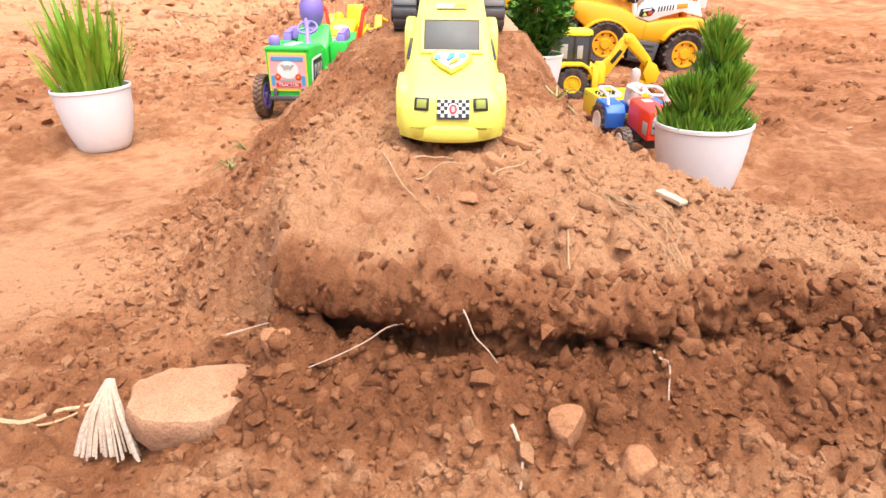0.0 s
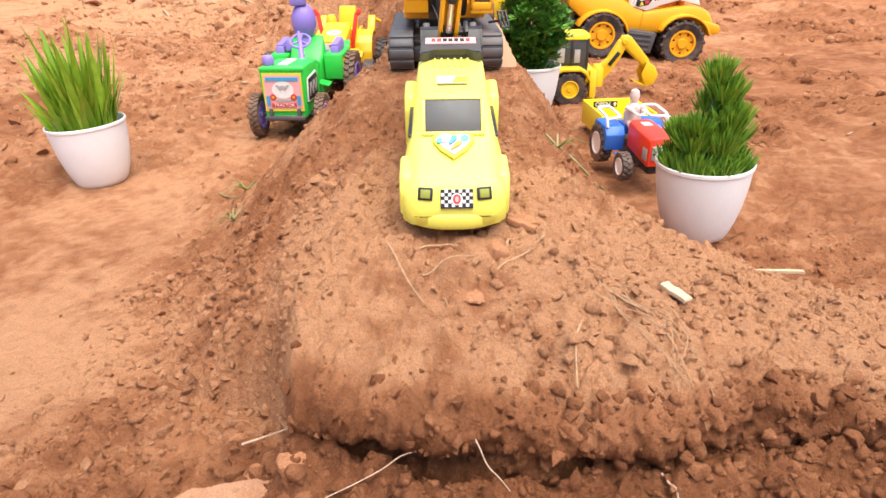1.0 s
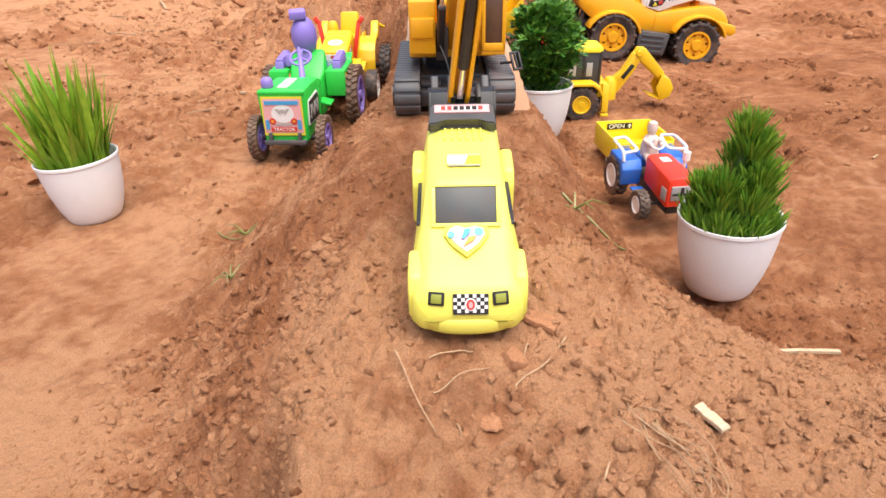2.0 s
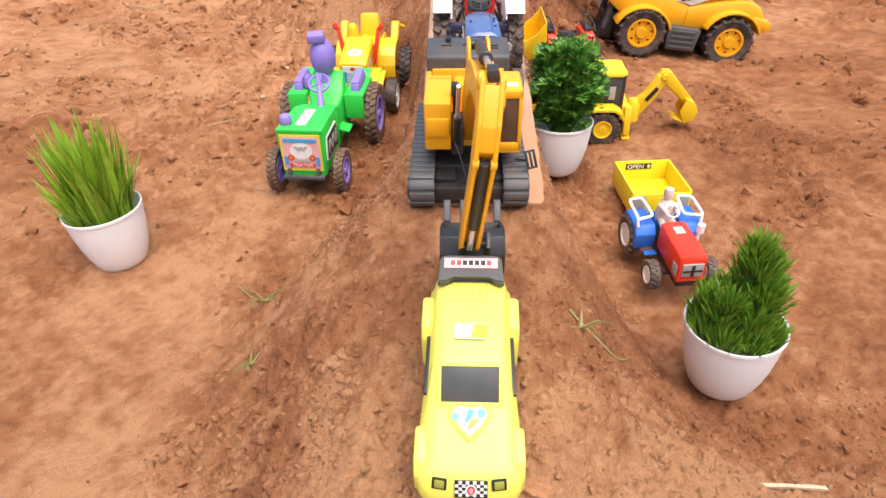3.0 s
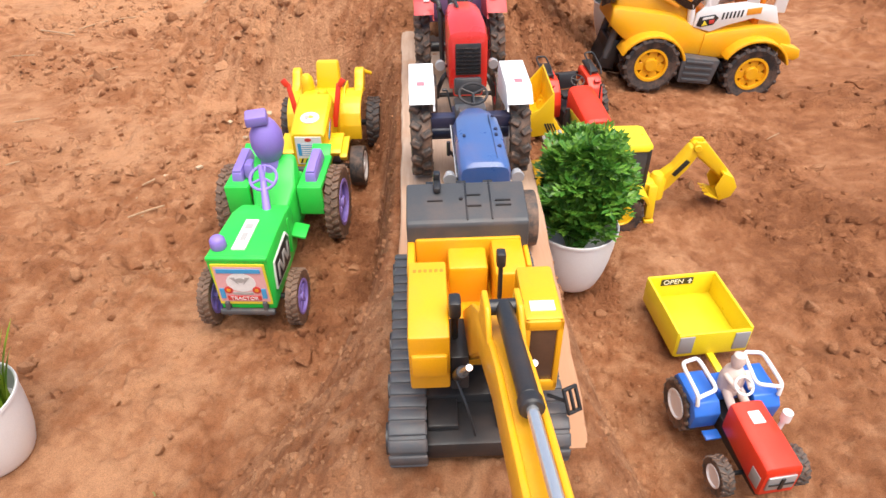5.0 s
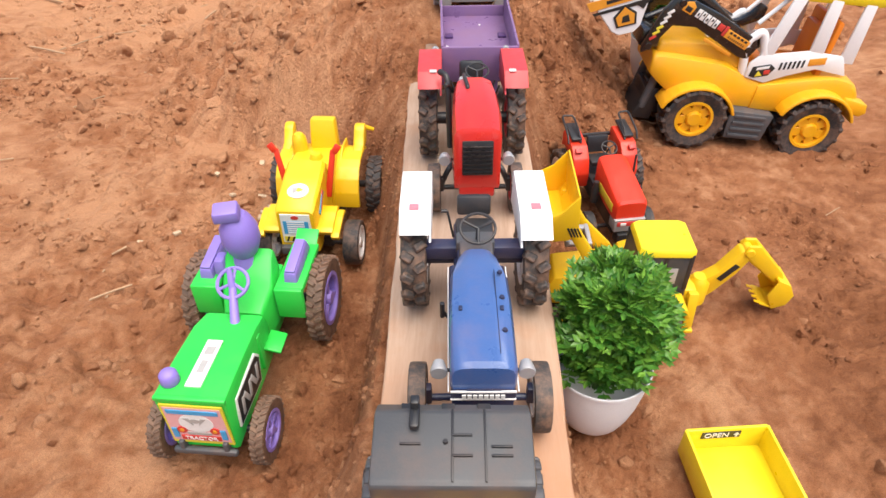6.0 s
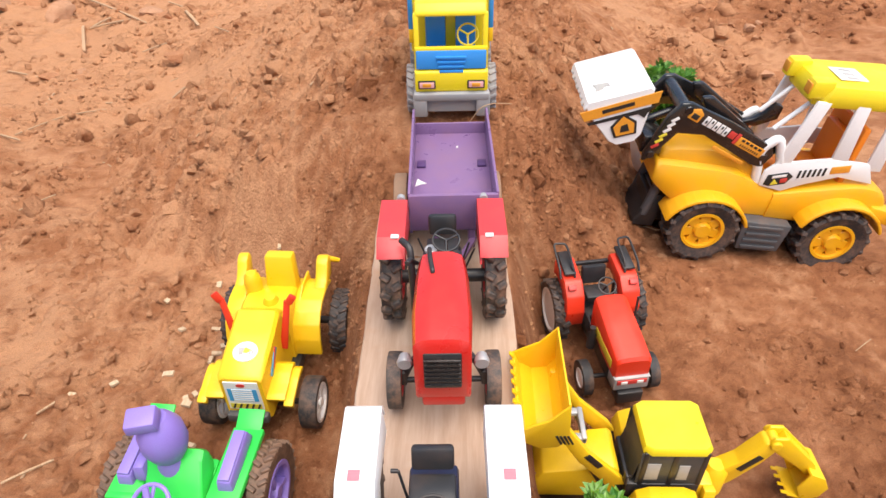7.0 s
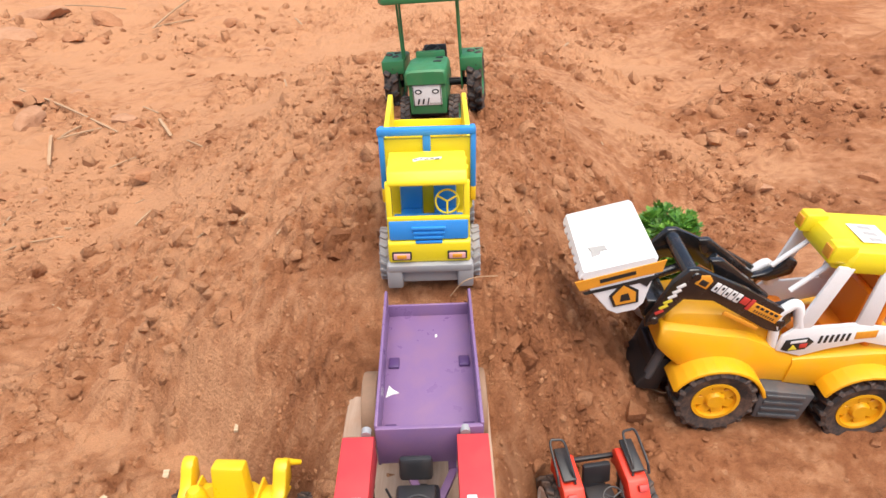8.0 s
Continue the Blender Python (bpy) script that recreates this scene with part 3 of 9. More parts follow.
        z = z - 0.0024 * within(smooth(-0.1, 0.2, value_noise(x, y, 0.12, 92)) * (1 - smooth(1.4, 2.0, y)), lambda a, b: smooth(0.07, 0.0, cells(a, b, 0.034, 91, 0.7)[0]), x, y)
        z = z + within(smooth(1.1, 1.6, y), lambda a, b: 0.012 * crumble(a, b, 0.075, 95, 0.30, 2.4) + 0.012 * value_noise(a, b, 0.11, 96), x, y) + within(r * smooth(1.05, 1.35, y), lambda a, b: 0.013 * pebbles(a, b, 0.030, 97) + 0.006 * pebbles(a, b, 0.012, 94), x, y)
        z = z + 0.02 * smooth(1.7, 2.3, y) * np.maximum(0, value_noise(x, y, 0.25, 71)) + 0.05 * smooth(2.4, 4.0, y) * value_noise(x, y, 0.6, 72)
    return z


def jut(x, y, z):
    """The broken lip leans out over the hollow."""
    yl = lip_line(x, y)
    lip = smooth(-0.085, -0.062, x) * (0.35 + 0.65 * smooth(0.11, 0.05, x))
    face = smooth(0.214, 0.222, yl) * smooth(0.239, 0.231, yl) * smooth(-0.09, -0.07, x) * smooth(0.30, 0.24, x)
    y = y - within(face, lambda a, b: 0.0050 * pebbles(a, b, 0.0125, 89) + 0.0036 * pebbles(a, b, 0.0070, 85) + 0.0018 * pebbles(a, b, 0.0036, 87) + 0.005 * value_noise(a, b, 0.014, 86), x, z)
    return y - lip * 0.0160 * smooth(0.044, 0.060, z) * smooth(0.270, 0.231, yl) * smooth(0.212, 0.222, yl) * (1 + 1.1 * value_noise(x, y, 0.035, 81) + 0.25 * value_noise(x, y, 0.012, 82))


def steps(spans):
    out = [spans[0][0]]
    for a, b, d in spans:
        n = max(1, round((b - a) / d))
        out += [a + (b - a) * (k + 1) / n for k in range(n)]
    return np.array(out)


gx = steps([(-60, -8, 13), (-8, -3, 1.0), (-3, -1.3, 0.05), (-1.3, -0.5, 0.012), (-0.5, -0.36, 0.005), (-0.36, -0.2, 0.0026), (-0.2, -0.13, 0.0018), (-0.13, 0.18, 0.0012), (0.18, 0.26, 0.0019), (0.26, 0.36, 0.0026), (0.36, 0.5, 0.005), (0.5, 1.3, 0.012), (1.3, 3, 0.05), (3, 8, 1.0), (8, 60, 13)])
gy = steps([(-40, -4, 9), (-4, -0.6, 0.4), (-0.6, 0.12, 0.03), (0.12, 0.16, 0.002), (0.16, 0.205, 0.0012), (0.205, 0.247, 0.0008), (0.247, 0.32, 0.0012), (0.32, 0.42, 0.0018), (0.42, 0.7, 0.0024), (0.7, 1.3, 0.0032), (1.3, 1.9, 0.0040), (1.9, 2.4, 0.0065), (2.4, 3.4, 0.013), (3.4, 6, 0.08), (6, 20, 1.2), (20, 90, 14)])
GX, GY = np.meshgrid(gx, gy)
GZ = height(GX, GY)
GY2 = jut(GX, GY, GZ)
verts = np.stack([GX, GY2, GZ], -1).reshape(-1, 3)
nx, ny = len(gx), len(gy)
idx = np.arange(nx * ny).reshape(ny, nx)
quads = np.stack([idx[:-1, :-1], idx[:-1, 1:], idx[1:, 1:], idx[1:, :-1]], -1).reshape(-1, 4)


def mesh_from_arrays(name, v, f, material):
    me = bpy.data.meshes.new(name)
    k = f.shape[1]
    me.vertices.add(len(v))
    me.vertices.foreach_set("co", v.astype(np.float32).ravel())
    me.loops.add(f.size)
    me.loops.foreach_set("vertex_index", f.astype(np.int32).ravel())
    me.polygons.add(len(f))
    me.polygons.foreach_set("loop_start", np.arange(0, f.size, k, dtype=np.int32))
    me.update(calc_edges=True)
    me.validate()
    me.shade_smooth()
    me.materials.append(M[material])
    return me


def dryness_and_light(x, y):
    """Soil tone. 0: dark dug earth, about 0.45: loose soil, 1: pale dry crust; light and shade painted in."""
    # far and left ground paler: its brightness painted in with the dry crust
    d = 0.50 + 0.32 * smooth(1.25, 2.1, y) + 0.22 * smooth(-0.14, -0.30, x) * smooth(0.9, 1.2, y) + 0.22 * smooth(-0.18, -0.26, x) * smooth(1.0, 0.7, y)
    # mound top paler, face under the lip darker: light and shade in the colour
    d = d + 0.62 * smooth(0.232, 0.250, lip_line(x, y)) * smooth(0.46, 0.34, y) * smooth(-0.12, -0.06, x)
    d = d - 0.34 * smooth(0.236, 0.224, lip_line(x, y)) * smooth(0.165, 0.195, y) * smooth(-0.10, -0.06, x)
    # darker right of the ridge and far right, paler by the lip
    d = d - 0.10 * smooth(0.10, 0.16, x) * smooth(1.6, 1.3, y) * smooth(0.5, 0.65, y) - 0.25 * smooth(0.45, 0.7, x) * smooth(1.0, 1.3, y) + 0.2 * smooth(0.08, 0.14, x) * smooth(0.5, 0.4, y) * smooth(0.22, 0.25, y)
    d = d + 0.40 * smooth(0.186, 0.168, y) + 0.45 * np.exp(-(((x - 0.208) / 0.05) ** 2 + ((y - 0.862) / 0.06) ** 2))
    # darker along the left side of the plank
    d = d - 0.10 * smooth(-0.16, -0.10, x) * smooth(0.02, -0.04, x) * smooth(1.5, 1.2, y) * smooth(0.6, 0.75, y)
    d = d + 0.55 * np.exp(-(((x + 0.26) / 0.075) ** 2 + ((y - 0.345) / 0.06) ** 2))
    # crumbly ground darker: shade between clods painted in; then random tones
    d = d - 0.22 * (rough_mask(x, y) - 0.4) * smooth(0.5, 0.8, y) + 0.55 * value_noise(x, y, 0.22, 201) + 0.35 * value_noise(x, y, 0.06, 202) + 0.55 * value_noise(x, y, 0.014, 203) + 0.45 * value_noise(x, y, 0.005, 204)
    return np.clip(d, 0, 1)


ground_mesh = mesh_from_arrays("ground", verts, quads, "soil")
# soil tone: dry crust against dug earth, with light and shade painted in
dry = dryness_and_light(GX, GY)
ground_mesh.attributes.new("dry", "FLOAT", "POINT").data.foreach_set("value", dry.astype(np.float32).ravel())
tagged(new("ground", ground_mesh), "dry reddish brown soil with a ridge of loose earth", "soil", "", "structure")


def ground_at(x, y, detail=False):
    return float(height(np.array([float(x)]), np.array([float(y)]), detail)[0])


def lump_shapes(count, seed, rough=0.22):
    """A few uneven lump shapes, as vertex arrays on one face list."""
    rng = np.random.default_rng(seed)
    bm = bmesh.new()
    bmesh.ops.create_icosphere(bm, subdivisions=1, radius=1)
    v = np.array([x.co[:] for x in bm.verts])
    f = np.array([[q.index for q in p.verts] for p in bm.faces])
    bm.free()
    out = []
    for _ in range(count):
        k = rng.normal(size=(12, 3))
        w = v.copy()
        for d in k:
            d = d / np.linalg.norm(d)
            cut = rng.uniform(0.46, 0.85)
            over = np.clip(w @ d - cut, 0, None)
            w = w - over[:, None] * d * 0.92
        w = w * (1 + rough * 0.30 * rng.normal(size=(len(w), 1)))
        out.append(w * rng.uniform(0.7, 1.15, size=3))
    return out, f


def scatter_clods(name, n, seed, where, size, label, least=0.12, patchy=1.0):
    """Loose crumbs of soil spread over the ground, as one heap."""
    rng = np.random.default_rng(seed)
    shapes, f = lump_shapes(8, seed)
    if size[1] < 0.004:
        bm = bmesh.new()
        bmesh.ops.create_icosphere(bm, subdivisions=0, radius=1)
        v1 = np.array([x.co[:] for x in bm.verts])
        f = np.array([[q.index for q in p.verts] for p in bm.faces])
        bm.free()
        shapes = [v1 * rng.uniform(0.6, 1.25, size=3) * (1 + 0.24 * rng.normal(size=(len(v1), 1))) for _ in range(8)]
    x, y = where(rng, n)
    keep = rng.uniform(size=n) < least + (1 - least) * rough_mask(x, y) ** patchy
    x, y = x[keep], y[keep]
    z = height(x, y)
    yj = jut(x, y, z)
    s = size[0] + (size[1] - size[0]) * rng.uniform(size=len(x)) ** 3
    av, af = [], []
    off = 0
    for i in range(len(x)):
        q = Euler(rng.uniform(0, 6.28, 3)).to_matrix()
        w = shapes[i % 8] @ np.array(q) * s[i] + (x[i], yj[i], z[i] - 0.08 * s[i])
        av.append(w)
        af.append(f + off)
        off += len(w)
    av = np.concatenate(av)
    heap = mesh_from_arrays(name, av, np.concatenate(af), "soil")
    heap.set_sharp_from_angle(angle=radians(55))
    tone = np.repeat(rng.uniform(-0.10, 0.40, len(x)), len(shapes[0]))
    heap.attributes.new("dry", "FLOAT", "POINT").data.foreach_set("value", np.clip(dryness_and_light(av[:, 0], av[:, 1]) + tone, 0, 1).astype(np.float32))
    tagged(new(name, heap), label, "soil crumbs", "", "stuff")


# ---- plank ----
plank = thing("plank", pose(0, 0, 0), "weathered beige wooden plank lying on the soil ridge", "plank")
PL = [(0.575, -0.0405, 0.0685), (0.68, -0.0405, 0.0715), (0.79, -0.0408, 0.0745), (0.91, -0.043, 0.0758), (1.015, -0.046, 0.0757), (1.12, -0.049, 0.0740), (1.262, -0.0532, 0.0712)]
pr = random.Random(4)
rings = []
for i, (y, a, b) in enumerate([(p[0] + (q[0] - p[0]) * k / 6, p[1] + (q[1] - p[1]) * k / 6, p[2] + (q[2] - p[2]) * k / 6) for p, q in zip(PL, PL[1:]) for k in range(6)] + [PL[-1]]):
    a, b = a + pr.uniform(-0.0006, 0.0006), b + pr.uniform(-0.0008, 0.0008)
    z = 0.1305 + pr.uniform(-0.0003, 0.0003)
    c = 0.0012
    rings.append([(a, y, z - 0.016), (b, y, z - 0.016), (b, y, z - c), (b - c, y, z), (a + c, y, z), (a, y, z - c)])
part("board", loft(rings), "plank", plank)


# ---- yellow toy car ----
def car_ring(y, zb, wb, zs, ws, zt, wt):
    half = [(wb, zb), (ws * 1.02, zb + 0.005), (ws, zs), (ws * 0.93, zs + 0.0025), (wt + 0.001, zt - 0.003), (wt - 0.0015, zt - 0.0008), (wt - 0.006, zt)]
    return [(x, y, z) for x, z in half] + [(-x, y, z) for x, z in half[::-1]]


def yellow_car():
    c = thing("toy_car", pose(0.0075, 0.3965, 0.0975, 9, 0, -0.5), "lemon yellow plastic toy car with stickers, nose down on soil ridge", "toy car")
    rows = [
        (-0.0664, 0.0130, 0.0150, 0.0170, 0.0180, 0.0205, 0.0160),
        (-0.0660, 0.0125, 0.0175, 0.0180, 0.0205, 0.0218, 0.0182),
        (-0.0648, 0.0118, 0.0210, 0.0205, 0.0232, 0.0245, 0.0205),
        (-0.0630, 0.0115, 0.0235, 0.0235, 0.0250, 0.0282, 0.0222),
        (-0.0606, 0.0115, 0.0252, 0.0262, 0.0262, 0.0322, 0.0230),
        (-0.0570, 0.0115, 0.0260, 0.0288, 0.0266, 0.0343, 0.0232),
        (-0.045, 0.012, 0.0262, 0.031, 0.0265, 0.0380, 0.0225),
        (-0.030, 0.012, 0.0262, 0.034, 0.0262, 0.0430, 0.0222),
        (-0.026, 0.012, 0.0262, 0.035, 0.0258, 0.0450, 0.0215),
        (-0.012, 0.012, 0.0262, 0.036, 0.0250, 0.0580, 0.0190),
        (-0.006, 0.012, 0.0262, 0.036, 0.0250, 0.0600, 0.0185),
        (0.020, 0.012, 0.0262, 0.036, 0.0250, 0.0612, 0.0185),
        (0.048, 0.012, 0.0262, 0.036, 0.0250, 0.0605, 0.0188),
        (0.058, 0.012, 0.0255, 0.036, 0.0245, 0.0500, 0.0195),
        (0.0625, 0.015, 0.023, 0.034, 0.0230, 0.0420, 0.0200),
    ]
    part("body", loft([car_ring(*r) for r in rows]), "car", c)
    for s in (-1, 1):
        for y0, y1, top in ((-0.060, -0.030, 0.0355), (0.018, 0.050, 0.046)):
            pts = [(y0, 0.014), (y0 + 0.001, top - 0.008), (y0 + 0.006, top), (y1 - 0.006, top + 0.002), (y1 - 0.001, top - 0.006), (y1, 0.014)]
            part("wheel_arch", prism(pts, s * 0.0215, s * 0.0285, 0.002), "car", c)
        part("sill", box(s * 0.024 - 0.003, s * 0.024 + 0.003, -0.032, 0.02, 0.009, 0.015, 0.0012), "car", c)
        part("window_line", prism([(-0.018, 0.0385), (-0.017, 0.0400), (0.046, 0.0405), (0.046, 0.0390)], s * 0.0222, s * 0.0250, 0.0003), "black", c)
        part("headlight", moved(box(-0.0038, 0.0038, -0.0006, 0.0006, -0.0033, 0.0033, 0.0005), Matrix.Translation((s * 0.0150, -0.0628, 0.0292)) @ Matrix.Rotation(s * radians(8), 4, "Z") @ Matrix.Rotation(radians(-28), 4, "X")), "p_black", c, "black and olive headlight sticker")
        part("headlight_glow", moved(box(-0.0025, 0.0025, -0.0006, 0.0006, -0.0022, 0.0022, 0.0004), Matrix.Translation((s * 0.0150, -0.0633, 0.0295)) @ Matrix.Rotation(s * radians(8), 4, "Z") @ Matrix.Rotation(radians(-28), 4, "X")), "p_lamp", c)
        for y in (-0.040, 0.036):
            wheel(c, (s * 0.0215, y, 0.0125), 0.0125, 0.010, 0.007, "rubber", "black", 14, 0.001)
    # bumper, bonnet ridge
    lip = [(0.0272 * k / 8, -0.0682 + 0.0095 * abs(k / 8) ** 2.6) for k in range(-8, 9)] + [(0.0272, -0.050), (-0.0272, -0.050)]
    part("bumper", loft([[(x * q, y * q2, z) for x, y in lip] for q, q2, z in ((0.95, 0.985, 0.0100), (0.985, 0.996, 0.0108), (1.0, 1.0, 0.0130), (0.995, 0.998, 0.0170), (0.975, 0.985, 0.0186), (0.94, 0.965, 0.0192))]), "car", c)
    ws = Matrix.Translation((0, -0.0193, 0.0519)) @ Matrix.Rotation(radians(43), 4, "X")
    part("windscreen", moved(box(-0.0150, 0.0150, -0.0092, 0.0092, -0.0006, 0.0009, 0.0006), ws), "glass", c, "dark tinted windscreen")
    fr = [box(-0.0172, 0.0172, -0.0112, -0.0092, -0.0006, 0.0015, 0.0005), box(-0.0165, 0.0165, 0.0092, 0.0108, -0.0006, 0.0013, 0.0005), box(-0.0172, -0.0150, -0.0092, 0.0092, -0.0006, 0.0013, 0.0005), box(0.0150, 0.0172, -0.0092, 0.0092, -0.0006, 0.0013, 0.0005)]
    part("windscreen_frame", moved(joined(*fr), ws), "car", c)
    # stickers
    up = (0, math.cos(radians(17.5)), math.sin(radians(17.5)))
    heart = [(0, -0.0095), (0.006, -0.004), (0.0095, 0.0015), (0.0088, 0.005), (0.005, 0.0068), (0, 0.0055), (-0.005, 0.0068), (-0.0088, 0.005), (-0.0095, 0.0015), (-0.006, -0.004)]
    at = Vector((0.0, -0.0345, 0.0431))
    decal("bonnet_sticker", [(1.18 * a, 1.2 * b) for a, b in heart], at, (1, 0, 0), up, "p_yellow", c, 0.0006)
    lift = Vector((0, -0.0002, 0.0006))
    decal("bonnet_sticker", [(0.95 * a, 0.95 * b) for a, b in heart], at + lift, (1, 0, 0), up, "p_pink", c, 0.0004, "heart shaped printed sticker")
    decal("sticker_print", oval(0.007, 0.0062, cx=-0.0045, cy=0.0028), at + lift * 1.8, (1, 0, 0), up, "p_white", c)
    decal("sticker_print", oval(0.0045, 0.0045, cx=0.006, cy=0.0028), at + lift * 1.8, (1, 0, 0), up, "p_cyan", c)
    decal("sticker_print", oval(0.0035, 0.004, cx=-0.0075, cy=0.001), at + lift * 2.2, (1, 0, 0), up, "p_cyan", c)
    decal("sticker_print", [(-0.001, 0.004), (0.002, 0.0045), (0.0015, 0.0015), (-0.0015, -0.002), (-0.0025, -0.0015)], at + lift * 2.4, (1, 0, 0), up, "p_blue", c)
    decal("sticker_print", [(-0.0015, -0.006), (0.003, -0.003), (0.0045, 0.0), (0.001, -0.0008)], at + lift * 2.2, (1, 0, 0), up, "p_orange", c)
    fn, fu = Vector((0, -0.894, 0.447)), (0, 0.447, 0.894)
    pl = Vector((0.001, -0.0644, 0.0270))
    decal("plate_sticker", rect(0.0165, 0.0098), pl, (1, 0, 0), fu, "p_black", c, 0.0006, "black and white chequered sticker with a red badge")
    for i in range(9):
        for j in range(5):
            if (i + j) % 2 and not (3 <= i <= 5 and 1 <= j <= 3):
                decal("chequer", rect(0.0017, 0.0017, (i - 4) * 0.0018, (j - 2) * 0.0018 + 0.0005), pl + fn * 0.0005, (1, 0, 0), fu, "p_white", c, 0.0003)
    decal("badge", oval(0.0058, 0.0062), pl + fn * 0.0007, (1, 0, 0), fu, "p_white", c, 0.0003)
    decal("badge", oval(0.0040, 0.0050), pl + fn * 0.0010, (1, 0, 0), fu, "p_red", c, 0.0003)
    decal("badge", oval(0.0020, 0.0030), pl + fn * 0.0013, (1, 0, 0), fu, "p_pink", c, 0.0003)
    decal("roof_sticker", rect(0.0175, 0.0095), (0, 0.008, 0.0613), (1, 0, 0), (0, 1, 0.01), "p_yellow", c, 0.0004)
    decal("roof_sticker", [(-0.0087, -0.004), (0.0, -0.004), (0.002, 0.004), (-0.0087, 0.004)], (0, 0.008, 0.0617), (1, 0, 0), (0, 1, 0.01), "p_white", c, 0.0003)
    for a in (-0.0052, 0.0052):
        decal("sticker_line", rect(0.0165, 0.0009, 0, a), (0, 0.008, 0.0616), (1, 0, 0), (0, 1, 0.01), "p_grey", c, 0.0003)
    # roof spoiler with its label, and ribs before it
    sp = [(-0.0195, -0.009), (-0.0145, -0.0085), (-0.0105, -0.0045), (0.0105, -0.0045), (0.0145, -0.0085), (0.0195, -0.009), (0.0185, 0.008), (0.0150, 0.0095), (-0.0150, 0.0095), (-0.0185, 0.008)]
    bm = bmesh.new()
    lo, hi = [bm.verts.new((x, y, -0.003)) for x, y in sp], [bm.verts.new((x * 0.96, y, 0.0035)) for x, y in sp]
    bm.faces.new(lo[::-1])
    bm.faces.new(hi)
    for i in range(len(sp)):
        bm.faces.new((lo[i], lo[(i + 1) % len(sp)], hi[(i + 1) % len(sp)], hi[i]))
    bmesh.ops.bevel(bm, geom=bm.edges[:], offset=0.0009, segments=2, affect="EDGES")
    spm = Matrix.Translation((0, 0.0490, 0.0650)) @ Matrix.Rotation(radians(12), 4, "X")
    part("roof_spoiler", moved(bm, spm), "slate", c, "glossy grey roof spoiler with a pink label")
    u, v = spm.to_3x3() @ Vector((1, 0, 0)), spm.to_3x3() @ Vector((0, 1, 0))
    decal("spoiler_label", rect(0.031, 0.0068), spm @ Vector((0, 0.0035, 0.0038)), u, v, "p_pink", c)
    decal("spoiler_label", rect(0.028, 0.0035), spm @ Vector((0, 0.0033, 0.0042)), u, v, "p_white", c, 0.0003)
    for k in range(7):
        decal("label_bar", rect(0.0026, 0.0030), spm @ Vector((-0.0105 + 0.0035 * k, 0.0033, 0.0045)), u, v, "p_black" if 1 < k < 6 else "p_red", c, 0.0003)
    for k in range(6):
        part("roof_rib", box(-0.0105 + 0.004 * k, -0.0090 + 0.004 * k, 0.030, 0.043, 0.0605, 0.0622, 0.0005), "car", c)
    return c


yellow_car()


# ---- excavator ----
def crawler(parent, x0, x1):
    """A crawler track: a rounded belt with raised plates all round."""
    L0, L1, r = -0.058, 0.072, 0.0135
    prof = []
    for k in range(9):
        a = math.pi / 2 + math.pi * k / 8
        prof.append((L0 + r * math.cos(a), r + r * math.sin(a)))
    for k in range(9):
        a = -math.pi / 2 + math.pi * k / 8
        prof.append((L1 + r * math.cos(a), r + r * math.sin(a)))
    bms = [prism(prof, x0, x1, 0.0006)]
    path = [(L0 + (L1 - L0) * (k + 0.5) / 16, 2 * r, 0.0) for k in range(16)]
    path += [(L0 + (L1 - L0) * (k + 0.5) / 16, 0.0, math.pi) for k in range(16)]
    for k in range(5):
        a = math.pi * (k + 0.5) / 5
        path.append((L0 - r * math.sin(a), r + r * math.cos(a), a))
        path.append((L1 + r * math.sin(a), r + r * math.cos(a), -a))
    t = part("crawler_track", joined(*bms), "grey", parent, "dark grey ribbed crawler track")
    one = None
    for y, z, a in path:
        if one is None:
            one = part("track_plate", box(x0 - 0.0008, x1 + 0.0008, -0.0034, 0.0034, -0.0006, 0.0011, 0.0004, 0.9, 1), "grey", t)
            piece = one
        else:
            piece = new("track_plate", one.data)
            piece.parent = t
        piece.matrix_basis = Matrix.Translation((0, y, z)) @ Matrix.Rotation(a, 4, "X")
    side = 1 if x0 > 0 else -1
    xo = max(abs(x0), abs(x1)) * side
    for k in range(5):
        y = L0 + (L1 - L0) * k / 4
        part("track_roller", moved(lathe([(0, 0.0015), (0.006, 0.0015), (0.0085, 0.0), (0.0085, -0.002), (0, -0.002)], 16, "x"), Matrix.Translation((xo, y, r))), "black", t)


